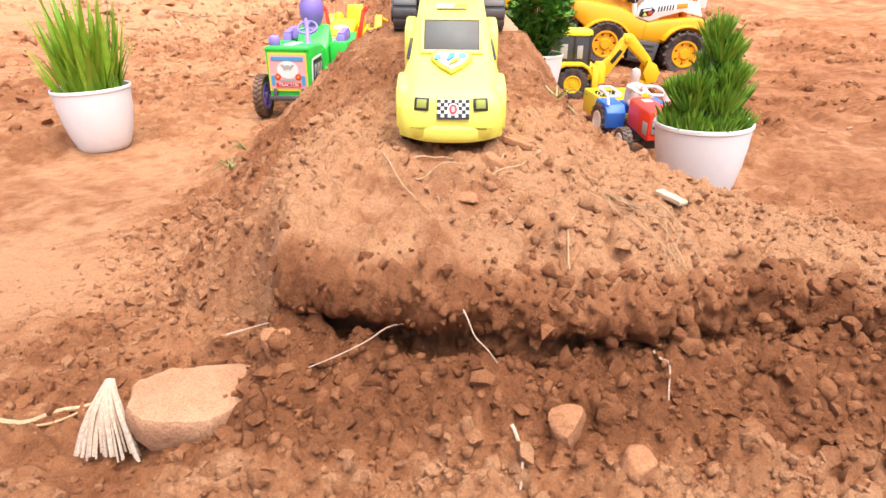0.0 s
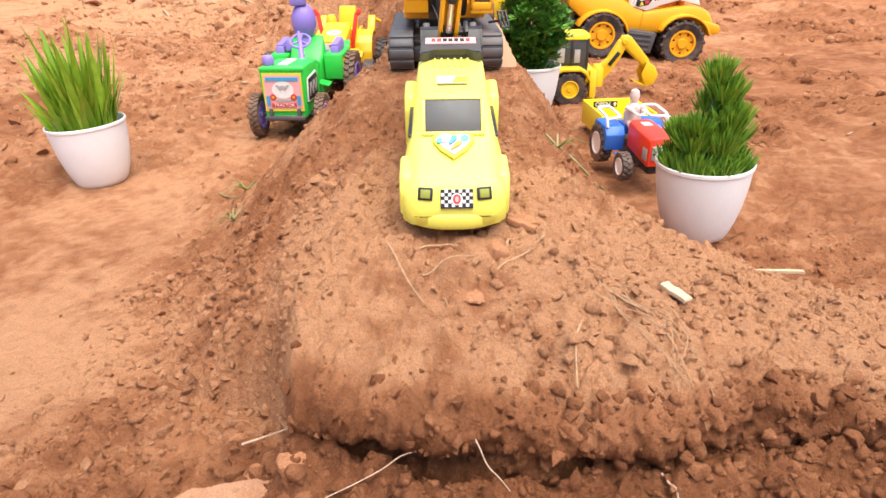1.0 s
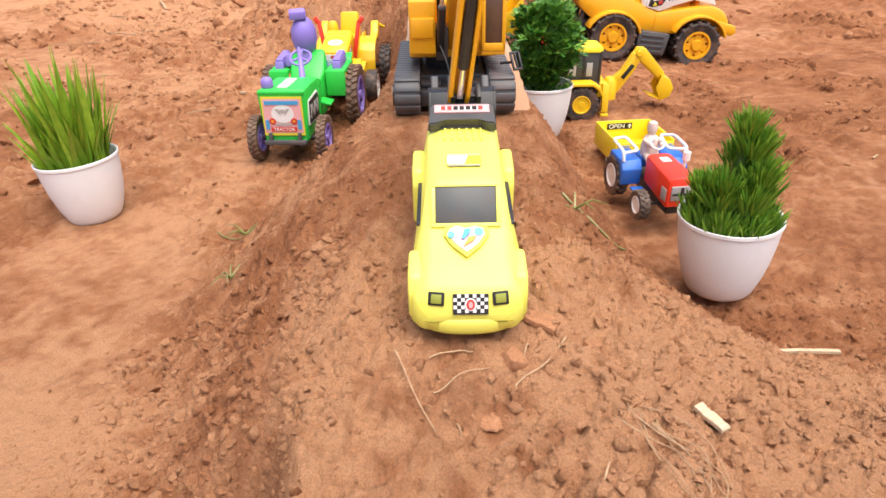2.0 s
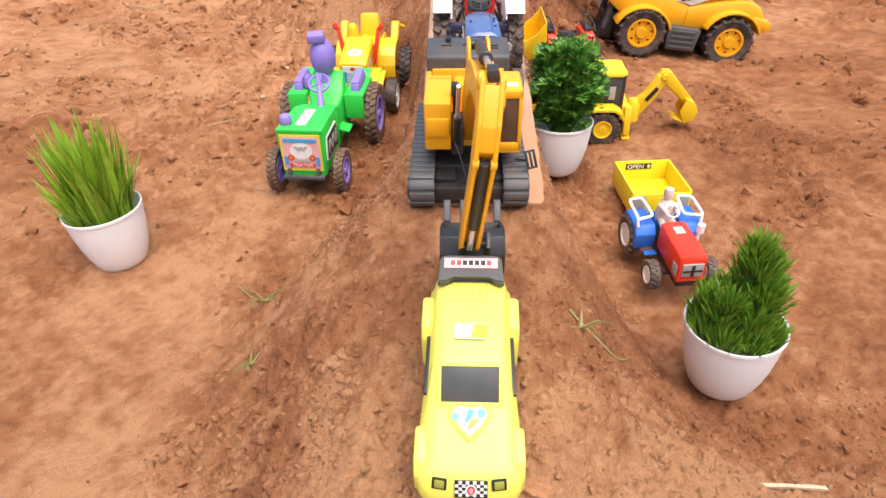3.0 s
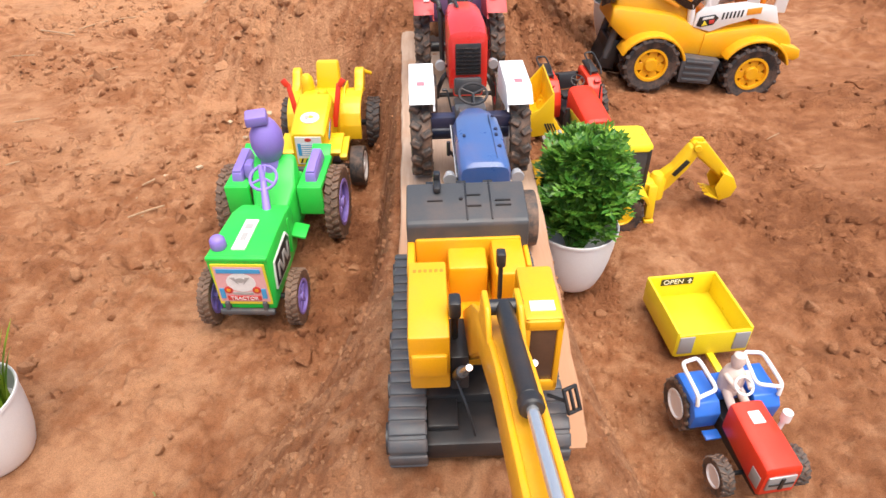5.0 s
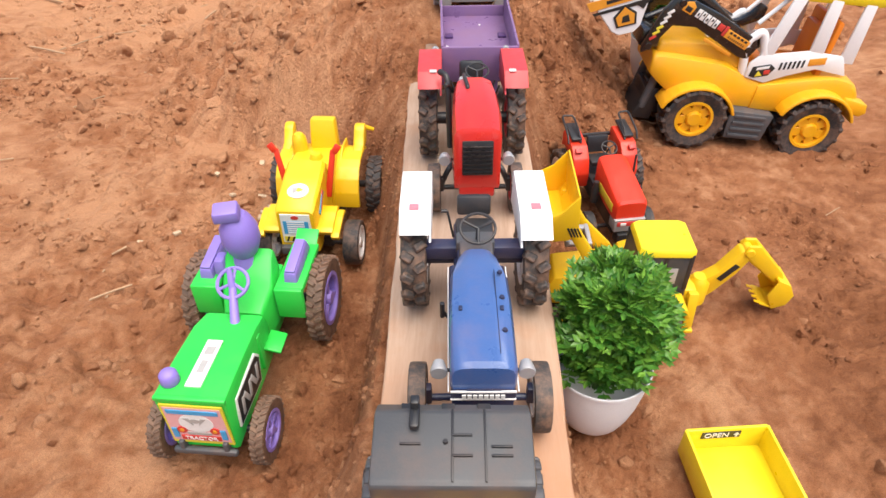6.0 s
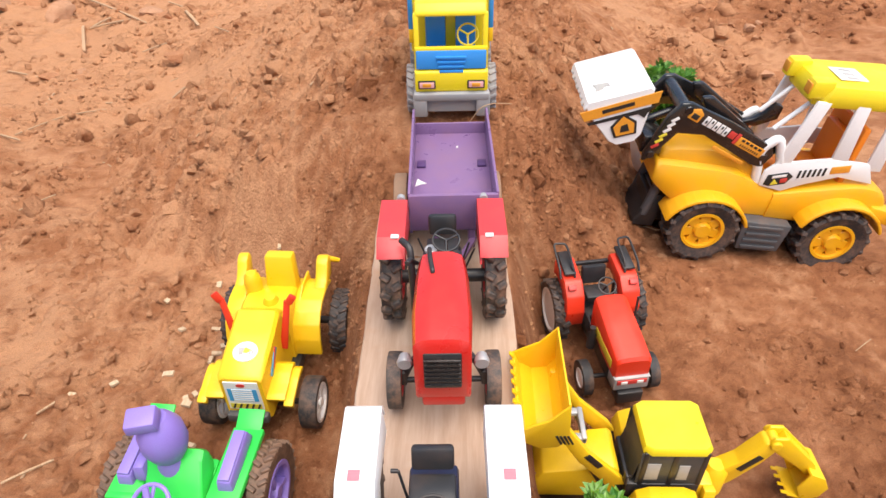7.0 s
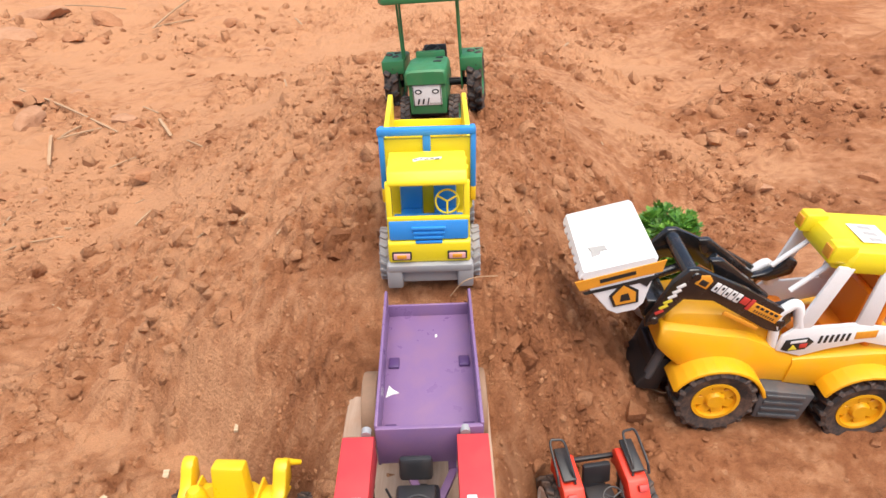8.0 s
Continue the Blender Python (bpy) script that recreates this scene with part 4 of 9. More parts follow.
def excavator():
    e = thing("toy_excavator", pose(0.0065, 0.633, 0.1312, 0, 0, 0.6), "amber yellow toy excavator on dark crawler tracks standing on a plank", "toy excavator")
    crawler(e, -0.0455, -0.0268)
    crawler(e, 0.0268, 0.0455)
    part("chassis", joined(box(-0.027, 0.027, -0.040, 0.050, 0.010, 0.024, 0.002), box(-0.027, 0.027, -0.0665, -0.038, 0.006, 0.018, 0.0015), box(-0.026, -0.010, -0.058, -0.040, 0.018, 0.022, 0.001), box(0.010, 0.026, -0.058, -0.040, 0.018, 0.022, 0.001)), "black", e)
    part("turntable", lathe([(0, 0.022), (0.021, 0.022), (0.0225, 0.024), (0.0225, 0.036), (0, 0.036)], 28), "black", e)
    part("deck", joined(box(-0.0345, 0.0345, -0.030, 0.060, 0.035, 0.047, 0.002), box(-0.0345, -0.0315, -0.02, 0.06, 0.045, 0.071, 0.001), box(0.0315, 0.0345, 0.01, 0.06, 0.045, 0.071, 0.001)), "amber", e)
    part("engine_box", joined(prism([(-0.0500, 0.0420), (-0.0520, 0.0805), (0.0030, 0.0820), (0.0030, 0.0400)], -0.0335, -0.0135, 0.0014), box(-0.0325, -0.0145, -0.0535, -0.040, 0.0540, 0.0690, 0.0018), box(-0.0345, -0.0300, 0.001, 0.030, 0.045, 0.0760, 0.0015)), "amber", e)
    part("rear_cover", joined(box(-0.012, 0.010, 0.008, 0.030, 0.045, 0.072, 0.002), box(-0.030, 0.030, 0.026, 0.034, 0.045, 0.078, 0.0015), box(0.0125, 0.030, -0.004, 0.030, 0.045, 0.077, 0.002)), "amber", e)
    for k in range(6):
        part("vent_slot", box(-0.031 + 0.0028 * k, -0.0292 + 0.0028 * k, -0.0060, -0.0035, 0.0806, 0.0820, 0.0003), "orange", e)
    # counterweight with steps in its lid
    cw = joined(prism([(0.028, 0.050), (0.028, 0.0865), (0.030, 0.0885), (0.061, 0.0935), (0.069, 0.088), (0.073, 0.072), (0.071, 0.050)], -0.0345, 0.0345, 0.0018))
    w = part("counterweight", cw, "slate", e, "slate grey counterweight hood")
    lid = [(-0.0005, 0.0005, 0.030, 0.062), (0.0135, 0.0145, 0.030, 0.062)]
    for a, b, c, d in lid:
        part("lid_seam", prism([(c, 0.0884), (c, 0.0892), (d, 0.0942), (d, 0.0934)], a, b, 0.0002), "black", w)
    for x, y in ((0.004, 0.041), (0.004, 0.050), (0.021, 0.041), (0.021, 0.045), (-0.018, 0.046)):
        part("lid_step", moved(box(-0.0045, 0.0045, -0.0005, 0.0005, -0.0006, 0.0008, 0.0003), Matrix.Translation((x, y, 0.0888 + (y - 0.030) * 0.155))), "black", w)
    part("exhaust", moved(joined(box(-0.0022, 0.0022, -0.007, 0.007, 0, 0.004, 0.0015), box(-0.002, 0.002, 0.002, 0.007, 0.003, 0.008, 0.001)), Matrix.Translation((-0.0165, 0.058, 0.0925))), "black", w)
    part("lid_pin", lathe([(0, 0), (0.0012, 0), (0.001, 0.0012), (0, 0.0012)], 10, at=(-0.003, 0.047, 0.0912)), "black", w)
    for x in (-0.020, -0.002, 0.014):
        part("rear_socket", box(x - 0.003, x + 0.003, 0.0615, 0.067, 0.0885, 0.0915, 0.0005), "black", w)
    # cab: frame bars round smoky panes
    x0, x1, y0, y1, zt = 0.0208, 0.0390, -0.0535, -0.0150, 0.0918
    cab = part("cab_frame", joined(
        box(x0, x1, y0, y1, zt - 0.0045, zt, 0.0022),
        box(x0, x0 + 0.003, y0 - 0.001, y0 + 0.002, 0.044, zt - 0.001, 0.001), box(x1 - 0.003, x1, y0 - 0.001, y0 + 0.002, 0.044, zt - 0.001, 0.001),
        box(x0, x1, y0 - 0.001, y0 + 0.003, 0.044, 0.0500, 0.001), box(x0, x1, y0 - 0.001, y0 + 0.003, zt - 0.007, zt - 0.001, 0.001),
        box(x1 - 0.0025, x1, -0.037, -0.033, 0.042, zt - 0.002, 0.0008), box(x0, x1, y1 - 0.003, y1, 0.042, zt - 0.002, 0.0012),
        box(x1 - 0.0025, x1, y0, y1, 0.044, 0.060, 0.001), box(x0, x0 + 0.0025, y0, y1, 0.044, 0.062, 0.001),
        box(x0, x1, y0, y1, 0.041, 0.045, 0.001)), "amber", e)
    part("front_pane", box(x0 + 0.003, x1 - 0.003, y0 + 0.0002, y0 + 0.0008, 0.0500, zt - 0.007, 0.0002), "smoke", cab)
    part("side_pane", box(x1 - 0.0013, x1 - 0.0008, y0 + 0.002, y1 - 0.003, 0.056, zt - 0.005, 0.0002), "smoke", cab)
    part("cab_seat", joined(box(x0 + 0.005, x1 - 0.005, -0.040, -0.028, 0.040, 0.047, 0.002), box(x0 + 0.005, x1 - 0.005, -0.030, -0.025, 0.045, 0.070, 0.002)), "black", cab)
    decal("roof_label", rect(0.0115, 0.0065), (0.0298, -0.045, zt + 0.0002), (1, 0, 0), (0, 1, 0), "p_white", cab)
    part("mirror", joined(rod((0.036, -0.050, 0.034), (0.044, -0.056, 0.036), 0.001), *[moved(m_bar, Matrix.Translation((0.0475, -0.056, 0.037)) @ Matrix.Rotation(radians(25), 4, "Z") @ Matrix.Rotation(radians(-30), 4, "X")) for m_bar in (box(-0.0045, -0.0030, -0.001, 0.001, -0.007, 0.007, 0.0004), box(-0.0010, 0.0004, -0.001, 0.001, -0.007, 0.007, 0.0004), box(0.0024, 0.0040, -0.001, 0.001, -0.007, 0.007, 0.0004), box(-0.0045, 0.0040, -0.001, 0.001, 0.0055, 0.0072, 0.0004), box(-0.0045, 0.0040, -0.001, 0.001, -0.0072, -0.0055, 0.0004))]), "black", e, "slotted black mirror frame")
    # boom: two cheek plates and a web, swung a little to one side
    swing = Matrix.Translation((0.0018, -0.025, 0)) @ Matrix.Rotation(radians(2.35), 4, "Z") @ Matrix.Translation((0, 0.025, 0))
    boom = [(-0.012, 0.060), (-0.016, 0.044), (-0.030, 0.042), (-0.078, 0.098), (-0.120, 0.118), (-0.186, 0.130), (-0.194, 0.138), (-0.188, 0.147), (-0.120, 0.137), (-0.082, 0.125), (-0.050, 0.100)]
    bo = part("boom", moved(joined(prism(boom, -0.0068, -0.0042, 0.0011), prism(boom, 0.0042, 0.0068, 0.0011), prism([(y, z - 0.0015) for y, z in boom[2:11]], -0.006, 0.006, 0.001)), swing), "amber", e)
    part("boom_pin", moved(rod((-0.0074, -0.186, 0.139), (0.0074, -0.186, 0.139), 0.0042, 18), swing), "amber", bo)
    for s in (-1, 1):
        a, b = Vector((s * 0.0125, -0.040, 0.040)), Vector((s * 0.0125, -0.098, 0.112))
        mid = a.lerp(b, 0.55)
        part("boom_ram", moved(rod(a, mid, 0.0030, 14), swing), "black", bo)
        part("ram_rod", moved(rod(mid, b, 0.0015, 10), swing), "chrome", bo)
    top_a, top_b = Vector((0.0006, -0.0915, 0.1365)), Vector((0.0006, -0.186, 0.1530))
    mid = top_a.lerp(top_b, 0.52)
    part("stick_ram", moved(joined(rod(top_a, mid, 0.0034, 16), rod(mid, mid + (top_b - top_a) * 0.05, 0.0040, 16), rod(top_a - Vector((0.0070, 0, 0)), top_a + Vector((0.0070, 0, 0)), 0.0030)), swing), "black", bo, "dark grey ram on top of the boom")
    part("ram_bracket", moved(joined(prism([(-0.080, 0.120), (-0.086, 0.1405), (-0.096, 0.1405), (-0.105, 0.130)], -0.0072, -0.0048, 0.0008), prism([(-0.080, 0.120), (-0.086, 0.1405), (-0.096, 0.1405), (-0.105, 0.130)], 0.0048, 0.0072, 0.0008)), swing), "amber", bo)
    part("stick_ram_rod", moved(rod(mid, top_b, 0.0020, 12), swing), "chrome", bo)
    part("ram_clevis", moved(moved(box(-0.0028, 0.0028, -0.006, 0.004, -0.0034, 0.0034, 0.0010), Matrix.Translation(top_b)), swing), "black", bo)
    # stick hangs down in front to the bucket
    stick = [(-0.181, 0.146), (-0.185, 0.154), (-0.194, 0.153), (-0.2035, 0.132), (-0.2055, 0.112), (-0.199, 0.088), (-0.1865, 0.046), (-0.1820, 0.041), (-0.1760, 0.044), (-0.183, 0.078), (-0.190, 0.104), (-0.188, 0.126)]
    lean = swing @ Matrix.Translation((0, -0.186, 0.150)) @ Matrix.Rotation(radians(5.5), 4, "Y") @ Matrix.Translation((0, 0.186, -0.150))
    st = part("stick", moved(joined(prism(stick, -0.0062, -0.0036, 0.0009), prism(stick, 0.0036, 0.0062, 0.0009), prism([(-0.1945, 0.150), (-0.2030, 0.131), (-0.2045, 0.118), (-0.190, 0.104), (-0.187, 0.126), (-0.182, 0.144)], -0.0045, 0.0045, 0.0008), prism([(-0.188, 0.100), (-0.181, 0.070), (-0.176, 0.046), (-0.180, 0.045), (-0.186, 0.070), (-0.193, 0.098)], -0.0045, 0.0045, 0.0006)), lean), "amber", e)
    part("stick_pin", moved(joined(rod((-0.0072, -0.189, 0.1495), (-0.0038, -0.189, 0.1495), 0.0042, 18), rod((0.0038, -0.189, 0.1495), (0.0072, -0.189, 0.1495), 0.0042, 18)), lean), "amber", st)
    part("ram_bracket", moved(joined(rod((-0.0064, -0.203, 0.111), (-0.0030, -0.203, 0.111), 0.0030, 14), rod((0.0030, -0.203, 0.111), (0.0064, -0.203, 0.111), 0.0030, 14)), lean), "amber", st)
    part("bucket_ram", moved(rod((0.0, -0.2030, 0.112), (0.0, -0.1915, 0.064), 0.0030, 14), lean), "black", st)
    part("bucket_ram_rod", moved(rod((0.0, -0.1915, 0.064), (0.0, -0.1865, 0.046), 0.0018, 10), lean), "chrome", st)
    # bucket, mouth turned up towards the machine
    cup = [(-0.166, 0.0475), (-0.1745, 0.0465), (-0.1805, 0.037), (-0.1785, 0.022), (-0.167, 0.0115), (-0.149, 0.0115), (-0.1385, 0.0335), (-0.1400, 0.0345), (-0.150, 0.0140), (-0.166, 0.0140), (-0.1760, 0.0235), (-0.1780, 0.0365), (-0.1735, 0.0440), (-0.166, 0.0450)]
    cheek = [(-0.166, 0.0475), (-0.1745, 0.0465), (-0.1805, 0.037), (-0.1785, 0.022), (-0.167, 0.0115), (-0.149, 0.0115), (-0.1385, 0.0335), (-0.150, 0.0400)]
    bu = part("bucket", joined(prism(cup, -0.0185, 0.0195, 0.0004), prism(cheek, -0.0195, -0.0175, 0.0004), prism(cheek, 0.0185, 0.0205, 0.0004)), "black", e, "black toothed bucket")
    for a in (-0.0068, 0.0082):
        part("bucket_ear", prism([(-0.168, 0.046), (-0.178, 0.0525), (-0.187, 0.047), (-0.1795, 0.036)], a, a + 0.0028, 0.0006), "black", bu)
    part("bucket_pin", rod((-0.0068, -0.1805, 0.0455), (0.0110, -0.1805, 0.0455), 0.0016, 10), "black", bu)
    for k in range(4):
        x = -0.0155 + 0.0110 * k
        part("tooth", moved(box(-0.0026, 0.0026, 0, 0.0170, -0.0012, 0.0014, 0.0006, 0.8), Matrix.Translation((x, -0.1400, 0.0335)) @ Matrix.Rotation(radians(44), 4, "X")), "grey", bu)
    # hoses and lever in the well
    part("hose", tube(bent([(-0.010, -0.030, 0.046), (-0.012, -0.048, 0.052), (-0.006, -0.060, 0.040), (-0.002, -0.066, 0.024)], 0.4), 0.0007), "black", e)
    # black joystick lever rising from the well
    part("lever_post", joined(rod((-0.0105, -0.030, 0.045), (-0.0105, -0.034, 0.083), 0.0018), box(-0.0135, -0.0075, -0.040, -0.031, 0.080, 0.090, 0.0015), box(-0.0135, -0.004, -0.046, -0.018, 0.036, 0.060, 0.001)), "black", e)
    part("lever_post", joined(rod((0.0130, -0.020, 0.075), (0.0130, -0.020, 0.100), 0.0012), box(0.0105, 0.0150, -0.024, -0.018, 0.098, 0.106, 0.001)), "black", e)


excavator()


# ---- farm tractors ----
def arch_fender(parent, side, x_in, x_out, y0, y1, top, front_drop, mat, inner=True):
    """Mudguard: flat lid that turns down in front, with an inner side wall."""
    t = 0.0016
    pts = [(y0 - 0.010, top - front_drop), (y0 - 0.0015, top - 0.004), (y0 + 0.004, top), (y1 - 0.004, top), (y1, top - 0.004), (y1 + 0.004, top - 0.016), (y1 + 0.0024, top - 0.016), (y1 - 0.0016, top - 0.0052), (y1 - 0.005, top - t), (y0 + 0.005, top - t), (y0, top - 0.0052), (y0 - 0.0084, top - front_drop)]
    a, b = sorted((side * x_in, side * x_out))
    bms = [prism(pts, a, b, 0.0004)]
    if inner:
        c, d = sorted((side * x_in, side * (x_in + t)))
        bms.append(prism([(y0 - 0.010, top - front_drop - 0.006), (y0 + 0.004, top - 0.0006), (y1 - 0.004, top - 0.0006), (y1 + 0.002, top - 0.030)], c, d, 0.0003))
    return part("mudguard", joined(*bms), mat, parent)


def steering(parent, at, r, tilt=25, mat="black"):
    n = 20
    ring = tube([(r * math.cos(2 * math.pi * k / n), r * math.sin(2 * math.pi * k / n), 0) for k in range(n)], r * 0.09, 7, True)
    sp = [rod((0, 0, 0), (r * math.cos(a), r * math.sin(a), 0), r * 0.09, 7) for a in (0.5, 2.6, 4.7)]
    m = Matrix.Translation(at) @ Matrix.Rotation(radians(tilt), 4, "X")
    return part("steering_wheel", moved(joined(ring, *sp, rod((0, 0, -r * 1.6), (0, 0, 0), r * 0.12, 8)), m), mat, parent)


def tractor_base(t, rear_y, front_y, rr, rw, rx, fr, fw, fx, tyre, rim, front_tyre=None, rim_frac=0.55, lug=0.003, body="black", lugs=16):
    for s in (-1, 1):
        wheel(t, (s * rx, rear_y, rr), rr, rw, rr * rim_frac, tyre, rim, lugs, lug, chevron=0.55 * 1)
        wheel(t, (s * fx, front_y, fr), fr, fw, fr * 0.55, front_tyre or tyre, rim, 20, 0.0008, chevron=0.1)
    part("rear_axle", rod((-rx, rear_y, rr), (rx, rear_y, rr), rr * 0.16), body, t)
    part("front_axle", joined(rod((-fx, front_y, fr), (fx, front_y, fr), 0.0022), box(-0.008, 0.008, front_y - 0.005, front_y + 0.005, fr - 0.004, fr + 0.012, 0.001), box(-fx - 0.001, -fx + 0.008, front_y - 0.003, front_y + 0.003, fr - 0.003, fr + 0.010, 0.001), box(fx - 0.008, fx + 0.001, front_y - 0.003, front_y + 0.003, fr - 0.003, fr + 0.010, 0.001)), body, t)


def hood_ring(y, w, z0, z1, r=0.006):
    half = [(w * 0.96, z0), (w, z0 + 0.003), (w, z1 - r), (w - r * 0.3, z1 - r * 0.3), (w - r, z1 + 0.0002), (w * 0.35, z1 + 0.0008)]
    return [(x, y, z) for x, z in half] + [(-x, y, z) for x, z in half[::-1]]


def blue_tractor():
    t = thing("toy_tractor", pose(0.0192, 0.803, 0.1307, 0, 0, 1.2), "deep blue toy tractor with white mudguards standing on a plank", "toy tractor")
    tractor_base(t, 0.066, -0.046, 0.0350, 0.0175, 0.0405, 0.0215, 0.0105, 0.0355, "dusty", "white", "dusty", 0.6, 0.0034, "navy", 14)
    part("hood", loft([hood_ring(-0.0775, 0.0155, 0.068, 0.0845, 0.004), hood_ring(-0.075, 0.0168, 0.066, 0.0868), hood_ring(-0.032, 0.0172, 0.064, 0.0868), hood_ring(-0.006, 0.0165, 0.062, 0.0848), hood_ring(0.012, 0.0125, 0.062, 0.0815), hood_ring(0.020, 0.0085, 0.062, 0.0785, 0.003)]), "blue", t, "glossy deep blue bonnet")
    part("hood_band", loft([hood_ring(-0.0790, 0.0163, 0.0625, 0.0690, 0.002), hood_ring(-0.040, 0.0176, 0.0620, 0.0690, 0.002), hood_ring(0.020, 0.0170, 0.0600, 0.0660, 0.002)]), "navy", t)
    part("trim_line", joined(box(-0.0166, 0.0166, -0.0796, -0.0785, 0.0685, 0.0696, 0.0002), box(-0.0166, 0.0166, -0.0796, -0.0785, 0.0628, 0.0637, 0.0002), prism([(-0.079, 0.0686), (-0.079, 0.0696), (0.018, 0.0668), (0.018, 0.0658)], -0.0180, -0.0173, 0.0002), prism([(-0.079, 0.0686), (-0.079, 0.0696), (0.018, 0.0668), (0.018, 0.0658)], 0.0173, 0.0180, 0.0002)), "p_white", t)
    for k in range(8):
        decal("badge_bar", rect(0.0021, 0.0026), (-0.0098 + 0.0028 * k, -0.0798, 0.0661), (1, 0, 0), (0, 0, 1), "p_white", t)
    part("grille_block", box(-0.0160, 0.0160, -0.0775, -0.024, 0.030, 0.0630, 0.0015), "navy", t)
    for k in range(6):
        part("grille_bar", box(-0.0145, 0.0145, -0.0668, -0.0770, 0.034 + 0.0045 * k, 0.036 + 0.0045 * k, 0.0003), "black", t)
    part("engine", joined(box(-0.012, 0.012, -0.04, 0.05, 0.024, 0.062, 0.002), box(-0.014, 0.014, 0.030, 0.085, 0.022, 0.052, 0.003)), "navy", t)
    part("axle_beam", box(-0.0335, 0.0335, 0.044, 0.055, 0.050, 0.060, 0.0015), "navy", t)
    for s in (-1, 1):
        arch_fender(t, s, 0.0285, 0.0490, 0.0475 - 0.003 * s, 0.104, 0.0835, 0.010, "white")
        decal("reflector", rect(0.0062, 0.0060), (s * 0.0395, 0.0575, 0.0837), (1, 0, 0), (0, 1, 0), "p_rose", t, label="small pink reflector")
        part("lamp_arm", rod((s * 0.016, -0.066, 0.070), (s * 0.0225, -0.066, 0.071), 0.001), "black", t)
        part("headlamp", lathe([(0, -0.0035), (0.0042, -0.0035), (0.0046, -0.002), (0.0030, 0.004), (0, 0.005)], 16, "y", (s * 0.0225, -0.066, 0.0715)), "silver", t, "small round silver headlamp")
        part("hood_catch", box(s * 0.0110 - 0.0010, s * 0.0110 + 0.0010, -0.040, -0.037, 0.0868, 0.0882, 0.0003), "navy", t)
    for y in (-0.054, -0.030, -0.010):
        part("filler_cap", lathe([(0, 0), (0.0016, 0), (0.0012, 0.0012), (0, 0.0012)], 12, at=(0.0115, y, 0.0868)), "navy", t)
    part("hood_seam", box(0.0082, 0.0086, -0.070, -0.008, 0.0862, 0.0877, 0.0001), "navy", t)
    steering(t, (0.001, 0.033, 0.0850), 0.0108, 22)
    part("seat", joined(box(-0.0125, 0.0125, 0.052, 0.070, 0.060, 0.066, 0.002), moved(box(-0.0115, 0.0115, -0.003, 0.003, 0, 0.014, 0.002), Matrix.Translation((0, 0.073, 0.066)) @ Matrix.Rotation(radians(-18), 4, "X"))), "black", t, "black bucket seat")
    part("dashboard", joined(box(-0.0105, 0.0105, 0.020, 0.036, 0.058, 0.0745, 0.002), box(-0.0125, 0.0125, 0.040, 0.052, 0.058, 0.068, 0.0015)), "grey", t)
    part("gear_lever", joined(rod((-0.014, 0.062, 0.055), (-0.018, 0.066, 0.074), 0.0008), rod((-0.018, 0.066, 0.074), (-0.022, 0.066, 0.074), 0.0012)), "black", t)
    part("exhaust_pipe", joined(rod((-0.016, -0.02, 0.060), (-0.021, -0.02, 0.066), 0.0012), rod((-0.021, -0.02, 0.062), (-0.021, -0.02, 0.073), 0.0014)), "black", t)


